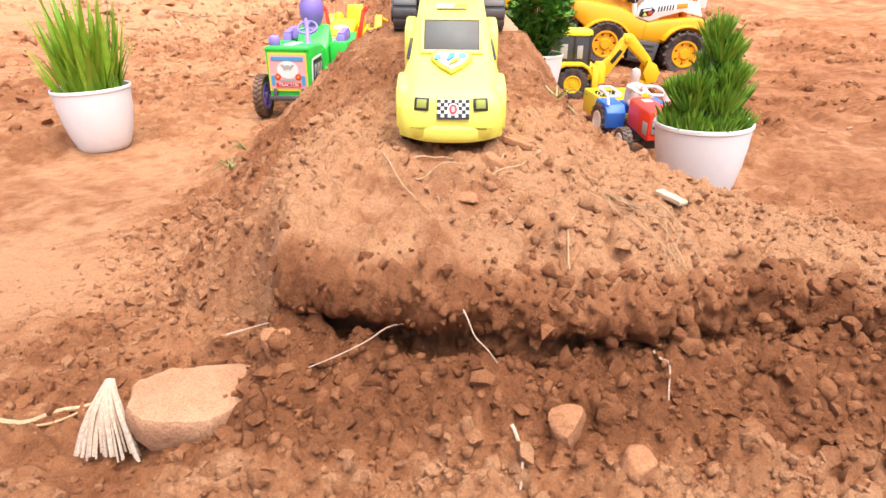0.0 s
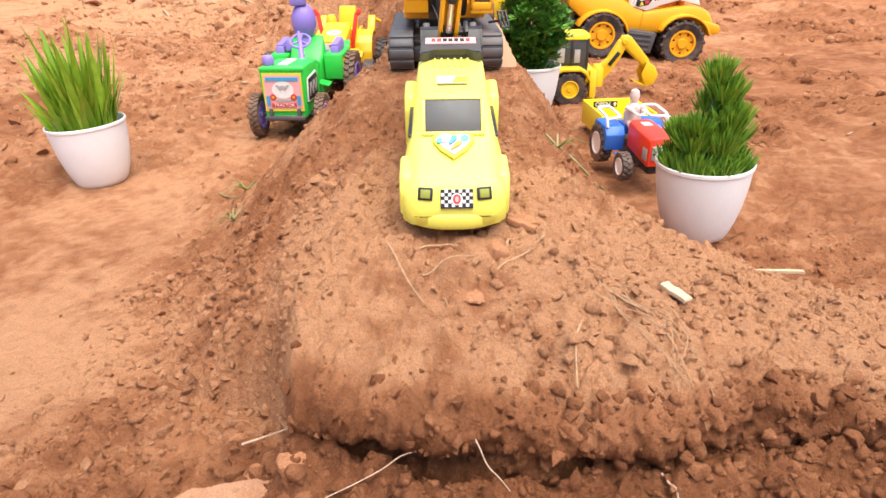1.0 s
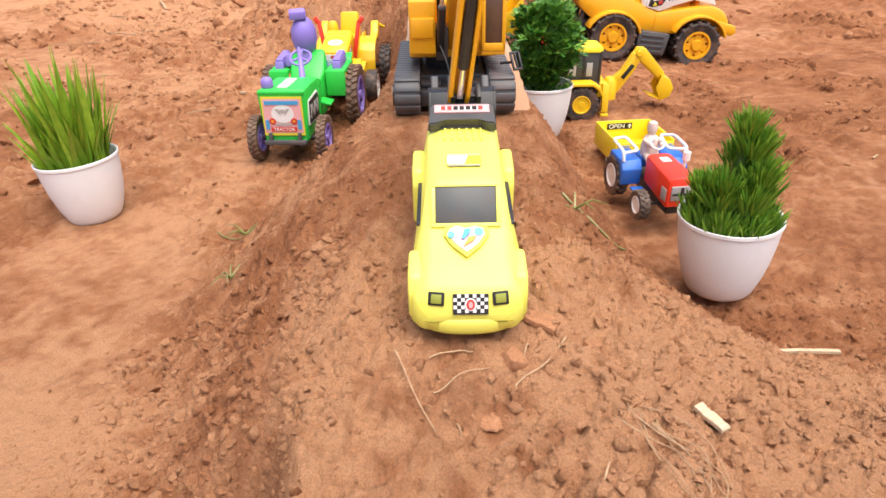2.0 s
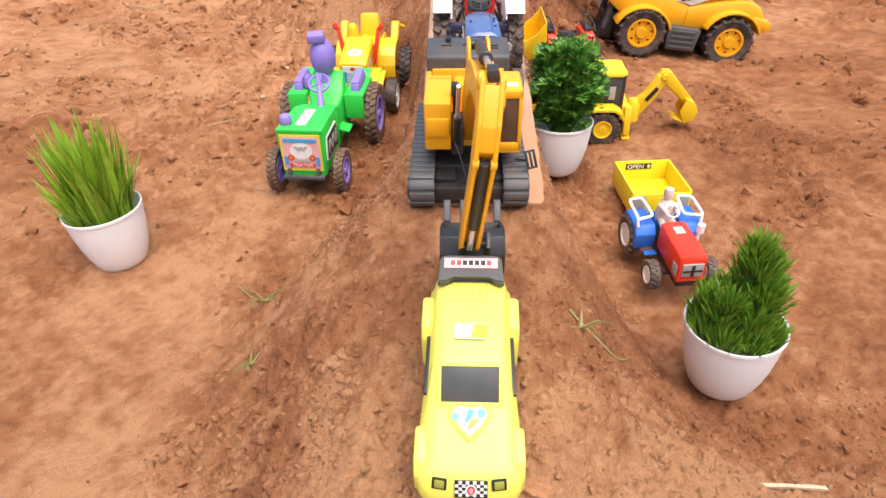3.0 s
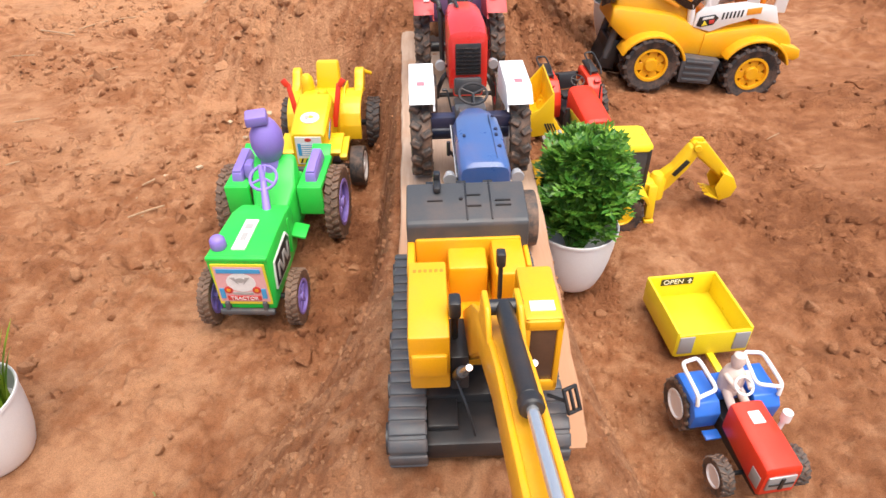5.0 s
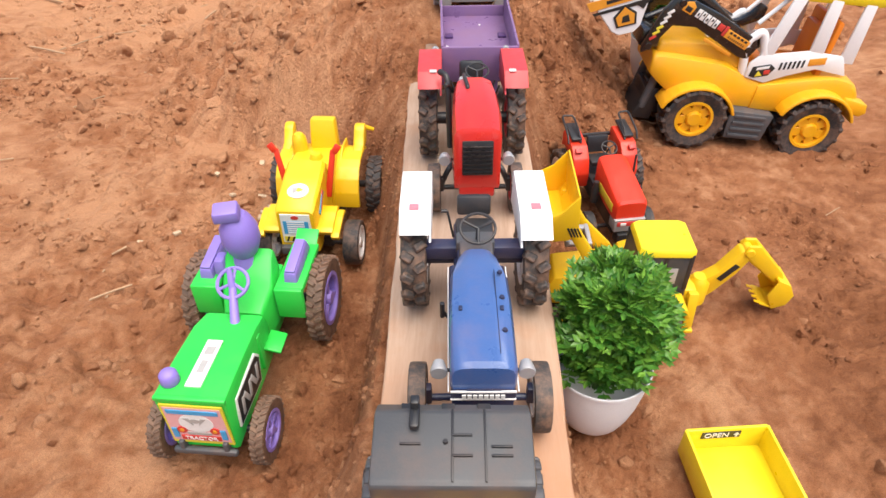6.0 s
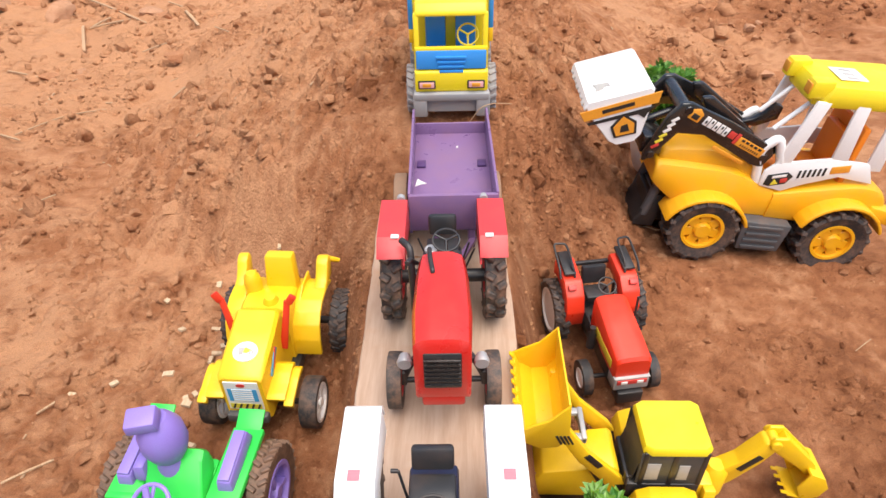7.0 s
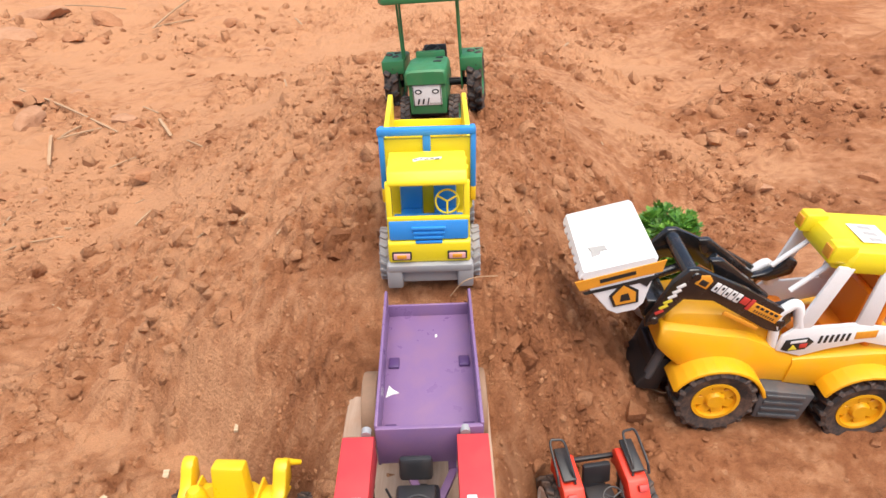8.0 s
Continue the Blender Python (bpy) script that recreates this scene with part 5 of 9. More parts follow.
def red_tractor():
    t = thing("toy_tractor", pose(0.0192, 1.022, 0.1307, 0, 0, 1.5), "red toy tractor with black grille coupled to a purple trailer", "toy tractor")
    tractor_base(t, 0.049, -0.047, 0.0345, 0.0165, 0.0400, 0.0210, 0.0105, 0.0340, "dusty", "fender_red", "dusty", 0.55, 0.0034, "black", 14)
    part("hood", loft([hood_ring(-0.0815, 0.0150, 0.046, 0.0900, 0.005), hood_ring(-0.0795, 0.0178, 0.042, 0.0945, 0.006), hood_ring(-0.055, 0.0190, 0.044, 0.0985, 0.008), hood_ring(-0.02, 0.0178, 0.046, 0.0980, 0.008), hood_ring(0.002, 0.0160, 0.048, 0.0960, 0.008), hood_ring(0.004, 0.0140, 0.050, 0.0930, 0.006)]), "red", t, "glossy red bonnet with worn edges")
    g = part("grille", moved(box(-0.0118, 0.0118, -0.0012, 0.0012, -0.0145, 0.0145, 0.003), Matrix.Translation((0, -0.0822, 0.071)) @ Matrix.Rotation(radians(-4), 4, "X")), "black", t, "black slatted radiator grille")
    for k in range(7):
        part("grille_bar", box(-0.0112, 0.0112, -0.0848, -0.0830, 0.0585 + 0.0037 * k, 0.0600 + 0.0037 * k, 0.0003), "gloss_black", g)
    part("chin", box(-0.0140, 0.0140, -0.0800, -0.050, 0.0335, 0.0450, 0.002), "red", t)
    part("engine", joined(box(-0.012, 0.012, -0.05, 0.04, 0.022, 0.060, 0.002), box(-0.015, 0.015, 0.005, 0.070, 0.022, 0.050, 0.003)), "black", t)
    part("exhaust_pipe", tube(bent([(-0.006, -0.022, 0.096), (-0.006, -0.022, 0.1005), (-0.008, -0.008, 0.1010), (-0.0085, 0.002, 0.0995)], 0.35), 0.0016, 10), "black", t, "black exhaust pipe bent back over the bonnet")
    part("side_pipe", tube(bent([(-0.0205, -0.004, 0.034), (-0.0215, 0.002, 0.080), (-0.0225, 0.010, 0.0945), (-0.0290, 0.018, 0.0950)], 0.3), 0.0026, 10), "black", t, "black pipe rising beside the bonnet")
    part("filler_cap", lathe([(0, 0), (0.0046, 0), (0.0046, 0.002), (0.0036, 0.003), (0, 0.003)], 18, at=(-0.008, 0.014, 0.088)), "silver", t, "chromed filler cap")
    for s in (-1, 1):
        arch_fender(t, s, 0.0272, 0.0478, 0.024, 0.080, 0.0905, 0.010, "fender_red")
        decal("reflector", rect(0.0058, 0.0042), (s * 0.0345, 0.028, 0.0908), (1, 0, 0), (0, 1, 0), "p_white", t)
        part("lamp_arm", rod((s * 0.017, -0.060, 0.056), (s * 0.0245, -0.062, 0.058), 0.0013), "black", t)
        part("headlamp", lathe([(0, -0.004), (0.0044, -0.004), (0.0052, -0.002), (0.0036, 0.004), (0, 0.006)], 16, "y", (s * 0.0250, -0.063, 0.0590)), "silver", t, "round silver headlamp")
        part("axle_strut", tube(bent([(s * 0.013, -0.030, 0.040), (s * 0.022, -0.048, 0.040), (s * 0.028, -0.047, 0.024)], 0.3), 0.0024), "black", t)
        part("tail_lamp", lathe([(0, -0.003), (0.0034, -0.003), (0.0034, 0.002), (0, 0.003)], 14, "y", (s * 0.0330, 0.084, 0.0860)), "silver", t)
    steering(t, (0.003, 0.016, 0.0960), 0.0095, 20)
    part("dashboard", joined(box(-0.0140, 0.0140, 0.004, 0.018, 0.050, 0.086, 0.002), rod((-0.018, 0.010, 0.080), (-0.022, 0.0, 0.092), 0.0015), rod((-0.022, 0.0, 0.092), (-0.024, -0.006, 0.093), 0.002)), "black", t)
    part("seat", joined(box(-0.0125, 0.0125, 0.034, 0.056, 0.062, 0.068, 0.002), moved(box(-0.0110, 0.0110, -0.003, 0.003, 0, 0.017, 0.003), Matrix.Translation((0, 0.060, 0.068)) @ Matrix.Rotation(radians(-15), 4, "X"))), "black", t, "black padded seat")
    for a, b in (((0.012, 0.030, 0.055), (0.020, 0.036, 0.078)), ((0.016, 0.030, 0.055), (0.024, 0.034, 0.074)), ((-0.012, 0.045, 0.055), (-0.019, 0.050, 0.072))):
        part("lever", rod(a, b, 0.0008), "black", t)
    part("tow_bar", box(-0.006, 0.006, 0.060, 0.084, 0.026, 0.031, 0.001), "black", t)


def purple_trailer():
    t = thing("toy_trailer", pose(0.0260, 1.108, 0.1307, 0, 0, 2.0), "purple plastic toy trailer with open bed on a plank", "toy trailer")
    W, L = 0.0350, 0.148
    b = part("bed_floor", box(-W, W, 0.0, L, 0.060, 0.0640, 0.0008), "purple", t)
    part("front_wall", box(-W - 0.001, W + 0.001, -0.002, 0.0015, 0.054, 0.0885, 0.0006), "purple", t)
    part("tail_board", box(-W, W, L - 0.002, L + 0.0005, 0.050, 0.0755, 0.0006), "purple", t)
    for s in (-1, 1):
        part("side_wall", prism([(0.0, 0.050), (0.0, 0.0900), (L + 0.001, 0.0900), (L + 0.004, 0.086), (L, 0.050)], s * (W - 0.0005), s * (W + 0.0018), 0.0006), "purple", t)
        for y in (0.017, 0.086):
            part("floor_boss", box(s * 0.0280 - 0.0042, s * 0.0280 + 0.0042, y - 0.0055, y + 0.0055, 0.0640, 0.0665, 0.0008), "purple_dark", t)
        wheel(t, (s * 0.0425 - 0.0045, 0.070, 0.0310), 0.0310, 0.0125, 0.016, "mud", "black", 18, 0.0009, label="mud caked trailer tyre")
    part("underframe", joined(box(-0.040, 0.036, 0.065, 0.075, 0.027, 0.035, 0.001), box(-0.018, -0.012, 0.0, L, 0.033, 0.061, 0.001), box(0.012, 0.018, 0.0, L, 0.033, 0.061, 0.001)), "purple", t)
    part("drawbar", joined(moved(box(-0.0028, 0.0028, -0.036, 0.002, -0.002, 0.002, 0.0006), Matrix.Translation((0.016, 0, 0.042)) @ Matrix.Rotation(radians(-23), 4, "Z")), moved(box(-0.0028, 0.0028, -0.036, 0.002, -0.002, 0.002, 0.0006), Matrix.Translation((-0.016, 0, 0.042)) @ Matrix.Rotation(radians(23), 4, "Z"))), "purple", t)
    part("coupling", lathe([(0.002, -0.002), (0.004, -0.002), (0.004, 0.002), (0.002, 0.002), (0.002, -0.002)], 14, at=(0, -0.034, 0.042)), "purple", t)
    decal("paper_scrap", [(-0.004, -0.006), (0.001, -0.003), (0.006, -0.002), (0.001, 0.002), (-0.002, 0.006)], (-0.0290, 0.056, 0.0644), (1, 0, 0), (0, 1, 0), "p_white", b, label="torn white paper scrap")
    decal("scuff", rect(0.002, 0.003), (0.006, 0.118, 0.0644), (1, 0.3, 0), (0, 1, 0), "p_white", b)


blue_tractor()
red_tractor()
purple_trailer()


# ---- dump truck ----
def dump_truck():
    t = thing("toy_dump_truck", pose(0.0190, 1.406, 0.1790, -1, 0, 1.5) @ Matrix.Scale(1.06, 4), "yellow and blue plastic toy dump truck on soil ridge", "toy truck")
    f = -0.092
    W = 0.0352
    # cab shell with open windscreen
    part("cab_base", prism([(f, 0.030), (f - 0.001, 0.050), (f + 0.002, 0.056), (f + 0.052, 0.056), (f + 0.052, 0.030)], -W, W, 0.002), "lemon", t)
    part("cab_roof", prism([(f + 0.002, 0.108), (f + 0.008, 0.1155), (f + 0.046, 0.1165), (f + 0.052, 0.112), (f + 0.052, 0.107), (f + 0.002, 0.104)], -W + 0.002, W - 0.002, 0.0018), "lemon", t)
    part("cab_back", box(-W + 0.0002, W - 0.0002, f + 0.046, f + 0.0518, 0.054, 0.108, 0.001), "lemon", t)
    part("windscreen_rail", box(-W + 0.0002, W - 0.0002, f - 0.0005, f + 0.004, 0.0715, 0.0765, 0.0012), "lemon", t)
    for a in (-W, W - 0.005):
        part("windscreen_pillar", prism([(f, 0.050), (f + 0.0025, 0.107), (f + 0.009, 0.107), (f + 0.008, 0.050)], a, a + 0.005, 0.001), "lemon", t)
    for a in (-W, W - 0.003):
        part("door_pillar", box(a, a + 0.003, f + 0.028, f + 0.036, 0.054, 0.108, 0.0008), "lemon", t)
    part("front_panel", prism([(f - 0.0025, 0.0555), (f - 0.0015, 0.0735), (f + 0.002, 0.0735), (f + 0.002, 0.0555)], -W + 0.0015, W - 0.0015, 0.0012), "sky", t, "light blue ribbed front panel")
    for k in range(4):
        part("grille_rib", box(-0.0145 + 0.001 * k, 0.0145 - 0.001 * k, f - 0.0042, f - 0.001, 0.0525 + 0.0045 * (3 - k), 0.0550 + 0.0045 * (3 - k), 0.0006), "sky", t)
    part("chin", prism([(f - 0.003, 0.033), (f - 0.004, 0.0535), (f + 0.004, 0.0560), (f + 0.004, 0.031)], -W - 0.0005, W + 0.0005, 0.002), "lemon", t)
    for s in (-1, 1):
        part("headlight", box(s * 0.0240 - 0.0085, s * 0.0240 + 0.0085, f - 0.0052, f - 0.003, 0.0365, 0.0450, 0.001), "p_black", t, "orange headlight in a black surround")
        part("headlight_lens", box(s * 0.0240 - 0.0072, s * 0.0240 + 0.0072, f - 0.0058, f - 0.0044, 0.0378, 0.0437, 0.001), "p_pink", t)
        part("indicator", box(s * 0.0240 - 0.0042, s * 0.0240 + 0.0042, f - 0.0064, f - 0.005, 0.0388, 0.0427, 0.0008), "p_orange", t)
        wheel(t, (s * 0.0375, -0.064, 0.0240), 0.0240, 0.0150, 0.013, "ash_rubber", "ash", 18, 0.0016)
        for y in (0.028, 0.072):
            wheel(t, (s * 0.0375, y, 0.0240), 0.0240, 0.0150, 0.013, "ash_rubber", "ash", 18, 0.0016)
    part("bumper", joined(prism([(f - 0.006, 0.024), (f - 0.007, 0.032), (f + 0.004, 0.0335), (f + 0.004, 0.024)], -W - 0.002, W + 0.002, 0.0016), *[prism([(f - 0.004, 0.006), (f - 0.0062, 0.030), (f + 0.006, 0.031), (f + 0.006, 0.006)], q * (W + 0.003), q * (W - 0.011), 0.002) for q in (-1, 1)], prism([(f + 0.001, 0.010), (f + 0.001, 0.028), (f + 0.004, 0.028), (f + 0.004, 0.010)], -W * 0.7, W * 0.7, 0.0005)), "ash", t, "grey plastic bumper and chassis")
    part("chassis", box(-0.026, 0.026, f + 0.004, 0.095, 0.016, 0.034, 0.002), "ash", t)
    part("dashboard", box(-W + 0.005, W - 0.005, f + 0.008, f + 0.020, 0.054, 0.070, 0.002), "sky", t)
    for s in (-1, 1):
        part("cab_seat", joined(box(s * 0.0150 - 0.010, s * 0.0150 + 0.010, f + 0.026, f + 0.040, 0.054, 0.064, 0.002), box(s * 0.0150 - 0.010, s * 0.0150 + 0.010, f + 0.040, f + 0.0455, 0.054, 0.096, 0.002)), "sky", t)
    steering(t, (0.0165, f + 0.015, 0.0830), 0.0100, 62, "lemon")
    decal("roof_print", [(-0.012, 0.0), (-0.006, 0.0035), (0.004, 0.0025), (0.013, 0.004), (0.012, 0.0005), (0.002, -0.0005), (-0.006, -0.001), (-0.011, -0.0035)], (0, f + 0.028, 0.1166), (1, 0, 0), (0, 1, 0.02), "p_white", t)
    for k in range(5):
        decal("print_bar", rect(0.0036, 0.0008), (-0.009 + 0.0045 * k, f + 0.0278 + 0.0005 * (k % 2), 0.1171), (1, 0.1, 0), (0, 1, 0), "p_black", t, 0.0002)
    # tipping body
    B0, B1, BW = -0.030, 0.086, 0.0418
    part("tipper_floor", box(-BW + 0.003, BW - 0.003, B0, B1, 0.046, 0.052, 0.001), "lemon", t)
    for s in (-1, 1):
        part("tipper_side", prism([(B0, 0.050), (B0, 0.116), (B1 + 0.004, 0.122), (B1 + 0.008, 0.116), (B1, 0.056)], s * (BW - 0.006), s * (BW - 0.001), 0.0014), "lemon", t)
        part("side_guard", box(s * (BW - 0.001) - 0.002, s * (BW - 0.001) + 0.003, B0 - 0.004, B0 + 0.012, 0.074, 0.130, 0.0014), "sky", t)
        part("side_foot", box(s * (BW - 0.001) - 0.002, s * (BW - 0.001) + 0.003, B0 - 0.004, B0 + 0.012, 0.060, 0.075, 0.0014), "gold", t)
    part("tipper_headboard", box(-BW + 0.002, BW - 0.002, B0 - 0.001, B0 + 0.003, 0.050, 0.122, 0.001), "lemon", t)
    part("tail_gate", prism([(B1 - 0.004, 0.050), (B1 + 0.002, 0.094), (B1 + 0.005, 0.094), (B1, 0.050)], -BW + 0.005, BW - 0.005, 0.001), "lemon", t)
    part("guard_rail", joined(box(-BW - 0.002, BW + 0.002, B0 - 0.005, B0 + 0.002, 0.1255, 0.1330, 0.002), box(-0.0035, 0.0035, B0 - 0.004, B0 + 0.001, 0.100, 0.127, 0.001)), "sky", t, "light blue guard rail over the cab")


M["ash_rubber"] = rubber("ash_grey_rubber", (0.27, 0.27, 0.28), 0.6)
dump_truck()


# ---- dark green tractor with canopy ----
def green_tractor():
    t = thing("toy_tractor", pose(0.0190, 1.788, 0.1640, 0, -3.5, -5), "dark green toy tractor with canopy and large black tyres", "toy tractor")
    for s in (-1, 1):
        wheel(t, (s * 0.0640, 0.030, 0.0480), 0.0480, 0.0230, 0.026, "rubber", "pine", 14, 0.0055)
        wheel(t, (s * 0.0360, -0.050, 0.0270), 0.0270, 0.0150, 0.014, "rubber", "pine", 18, 0.002)
        part("mudguard", joined(box(s * 0.0600 - 0.017, s * 0.0600 + 0.017, 0.000, 0.050, 0.0905, 0.0945, 0.0015), box(s * 0.0600 - 0.017, s * 0.0600 + 0.017, -0.0035, 0.000, 0.0745, 0.0945, 0.0012), box(s * 0.0440 - 0.0012, s * 0.0440 + 0.0012, -0.002, 0.062, 0.045, 0.090, 0.0008)), "pine", t)
        part("canopy_post", rod((s * 0.0440, 0.006, 0.088), (s * 0.0440, 0.000, 0.186), 0.0018), "pine", t)
        part("canopy_post", rod((s * 0.0440, 0.020, 0.088), (s * 0.0440, 0.024, 0.186), 0.0018), "pine", t)
    part("canopy", loft([[(x * k, (y - 0.03) * k + 0.03, z) for x, y in [(-0.060, -0.030), (0.060, -0.030), (0.066, -0.022), (0.066, 0.082), (0.060, 0.090), (-0.060, 0.090), (-0.066, 0.082), (-0.066, -0.022)]] for k, z in ((0.97, 0.182), (1.0, 0.185), (0.99, 0.191), (0.85, 0.1955))]), "pine", t, "dark green flat canopy roof")
    part("hood", loft([hood_ring(-0.080, 0.0270, 0.082, 0.0990, 0.004), hood_ring(-0.077, 0.0300, 0.080, 0.1015, 0.005), hood_ring(-0.02, 0.0300, 0.080, 0.1015, 0.005), hood_ring(-0.010, 0.0280, 0.080, 0.1000, 0.005)]), "pine", t)
    part("radiator", box(-0.0265, 0.0265, -0.075, -0.012, 0.036, 0.083, 0.0015), "pine", t)
    p = part("front_plate", box(-0.0208, 0.0208, -0.0770, -0.0748, 0.050, 0.0795, 0.0008), "p_white", t, "white printed front plate")
    for s in (-1, 1):
        decal("lamp_print", oval(0.0105, 0.0068, 16, s * 0.0125, 0), (0, -0.0773, 0.0705), (1, 0, 0), (0, 0, 1), "p_black", p)
        decal("lamp_print", oval(0.0062, 0.0036, 16, s * 0.0125, 0), (0, -0.0777, 0.0705), (1, 0, 0), (0, 0, 1), "p_white", p)
        part("plate_edge", box(s * 0.0198 - 0.0005, s * 0.0198 + 0.0005, -0.0776, -0.0768, 0.047, 0.0785, 0.0002), "p_black", p)
    for k, (x, w, h) in enumerate(((-0.013, 0.006, 0.008), (-0.006, 0.006, 0.008), (0.001, 0.004, 0.010))):
        decal("print_bar", rect(w * 0.45, h), (x, -0.0773, 0.0560), (1, 0, 0.2), (0.25, 0, 1), "p_black", p)
    for k in range(6):
        decal("print_bar", rect(0.0025, 0.0014), (0.004 + 0.0030 * k, -0.0773, 0.0530), (1, 0, 0), (0, 0, 1), "p_grey", p)
    part("hood_vent", joined(box(0.008, 0.020, -0.042, -0.034, 0.1005, 0.1030, 0.0006), box(0.010, 0.021, -0.024, -0.018, 0.1005, 0.1030, 0.0006)), "black", t)
    part("dash", box(-0.0220, 0.0220, -0.008, 0.000, 0.060, 0.1080, 0.0025), "pine", t)
    steering(t, (0.0, 0.010, 0.104), 0.0130, 25, "black")
    part("seat", joined(box(-0.018, 0.018, 0.030, 0.056, 0.062, 0.070, 0.003), box(-0.018, 0.018, 0.056, 0.062, 0.066, 0.100, 0.003)), "black", t)
    part("body", box(-0.022, 0.022, -0.02, 0.066, 0.030, 0.062, 0.003), "pine", t)
    part("front_axle", rod((-0.036, -0.050, 0.027), (0.036, -0.050, 0.027), 0.004), "black", t)
    part("rear_axle", rod((-0.062, 0.030, 0.048), (0.062, 0.030, 0.048), 0.006), "black", t)


green_tractor()


# ---- green tractor with violet driver ----
def green_toy():
    t = thing("toy_tractor", pose(-0.1795, 0.868, 0.0015, 0, 0, -3.5), "bright green plastic toy tractor with violet driver and stickers", "toy tractor")
    f, k0 = -0.0685, 0.022
    ring = lambda y, wb, wt, z0, z1: [(wb, y, z0), (wb, y, z0 + 0.003), (wt, y, z1 - 0.004), (wt - 0.0012, y, z1 - 0.0012), (wt - 0.004, y, z1), (-wt + 0.004, y, z1), (-wt + 0.0012, y, z1 - 0.0012), (-wt, y, z1 - 0.004), (-wb, y, z0 + 0.003), (-wb, y, z0)]  # noqa: E731
    part("bonnet", loft([ring(f, 0.0235, 0.0262, 0.030, 0.0860), ring(f + 0.0025, 0.0245, 0.0275, 0.028, 0.0885), ring(-0.030, 0.0240, 0.0268, 0.028, 0.0875), ring(0.004, 0.0235, 0.0262, 0.028, 0.0850), ring(0.024, 0.0230, 0.0250, 0.028, 0.0790), ring(0.034, 0.0215, 0.0215, 0.028, 0.0640)]), "green", t)
    part("bonnet_lip", box(-0.0268, 0.0268, f - 0.0012, f + 0.003, 0.0835, 0.0878, 0.0012), "green", t)
    part("frame", joined(box(-0.020, 0.020, 0.010, 0.085 + k0, 0.024, 0.046, 0.003), box(-0.0235, 0.0235, 0.052 + k0, 0.070 + k0, 0.040, 0.078, 0.004)), "green", t)
    part("seat_tub", loft([ring(0.016 + k0, 0.0190, 0.0170, 0.040, 0.066), ring(0.036 + k0, 0.0235, 0.0225, 0.040, 0.080), ring(0.052 + k0, 0.0240, 0.0215, 0.040, 0.100), ring(0.060 + k0, 0.0235, 0.0205, 0.040, 0.102), ring(0.066 + k0, 0.0220, 0.0180, 0.040, 0.094)]), "green", t)
    for s in (-1, 1):
        part("mudguard", joined(box(s * 0.0370 - 0.0125, s * 0.0370 + 0.0125, 0.034 + k0, 0.096 + k0, 0.0745, 0.0810, 0.0018), box(s * 0.0370 - 0.0125, s * 0.0370 + 0.0125, 0.0300 + k0, 0.0360 + k0, 0.0480, 0.0810, 0.0018), moved(box(-0.0105, 0.0105, -0.008, 0.010, -0.0012, 0.0012, 0.0008), Matrix.Translation((s * 0.0370, 0.100 + k0, 0.0825)) @ Matrix.Rotation(radians(25), 4, "X"))), "green", t)
        part("armrest", moved(joined(box(-0.0062, 0.0062, -0.024, 0.024, 0, 0.0125, 0.0015, 0.86), box(-0.0045, 0.0045, -0.020, 0.020, 0.012, 0.0145, 0.0008)), Matrix.Translation((s * 0.0375, 0.064 + k0, 0.0800)) @ Matrix.Rotation(radians(6), 4, "X")), "violet", t, "violet block on the mudguard")
        part("step", moved(box(-0.0075, 0.0075, -0.011, 0.011, -0.0014, 0.0014, 0.001), Matrix.Translation((s * 0.0305, 0.022, 0.0500)) @ Matrix.Rotation(radians(s * 14), 4, "Y")), "green", t)
        part("side_rib", prism([(0.000, 0.040), (0.000, 0.078), (0.006, 0.078), (0.006, 0.040)], s * 0.0235, s * 0.0270, 0.0008), "green", t)
        rim_l = [(-0.060, 0.0450), (-0.056, 0.0730), (-0.012, 0.0740), (-0.006, 0.0660), (-0.012, 0.0420)]
        part("side_sticker", prism(rim_l, s * 0.0258, s * 0.0276, 0.0003), "p_white", t, "black and silver side sticker with a white edge")
        part("sticker_print", prism([(0.93 * (y + 0.033) - 0.033, 0.88 * (z - 0.058) + 0.058) for y, z in rim_l], s * 0.0262, s * 0.0280, 0.0003), "p_black", t)
        for k in range(5):
            part("sticker_bar", moved(box(-0.0006, 0.0006, -0.0022, 0.0022, -0.008, 0.008, 0.0003), Matrix.Translation((s * 0.0279, -0.049 + 0.008 * k, 0.058)) @ Matrix.Rotation(radians(24 if k % 2 else -12), 4, "X")), "p_grey", t)
        wheel(t, (s * 0.0400, f + 0.020, 0.0265), 0.0265, 0.0115, 0.0170, "mud_edge", "violet", 26, 0.0014, "spoke", 5)
        wheel(t, (s * 0.0565, 0.066 + k0, 0.0400), 0.0400, 0.0150, 0.0255, "mud_edge", "violet", 26, 0.0022, "spoke", 3)
    part("front_axle", rod((-0.040, f + 0.020, 0.0265), (0.040, f + 0.020, 0.0265), 0.003), "black", t)
    part("rear_axle", rod((-0.056, 0.066 + k0, 0.040), (0.056, 0.066 + k0, 0.040), 0.004), "black", t)
    part("bumper", joined(box(-0.0250, 0.0250, f - 0.006, f - 0.001, 0.0255, 0.0315, 0.002), box(-0.019, -0.015, f - 0.005, f + 0.01, 0.024, 0.040, 0.001), box(0.015, 0.019, f - 0.005, f + 0.01, 0.024, 0.040, 0.001)), "grey", t)
    # face sticker
    u, v = (1, 0, 0), (0, 0, 1)
    y = f - 0.0012
    decal("front_sticker", rect(0.0470, 0.0450), (0, y, 0.0590), u, v, "p_yellow", t, 0.0007)
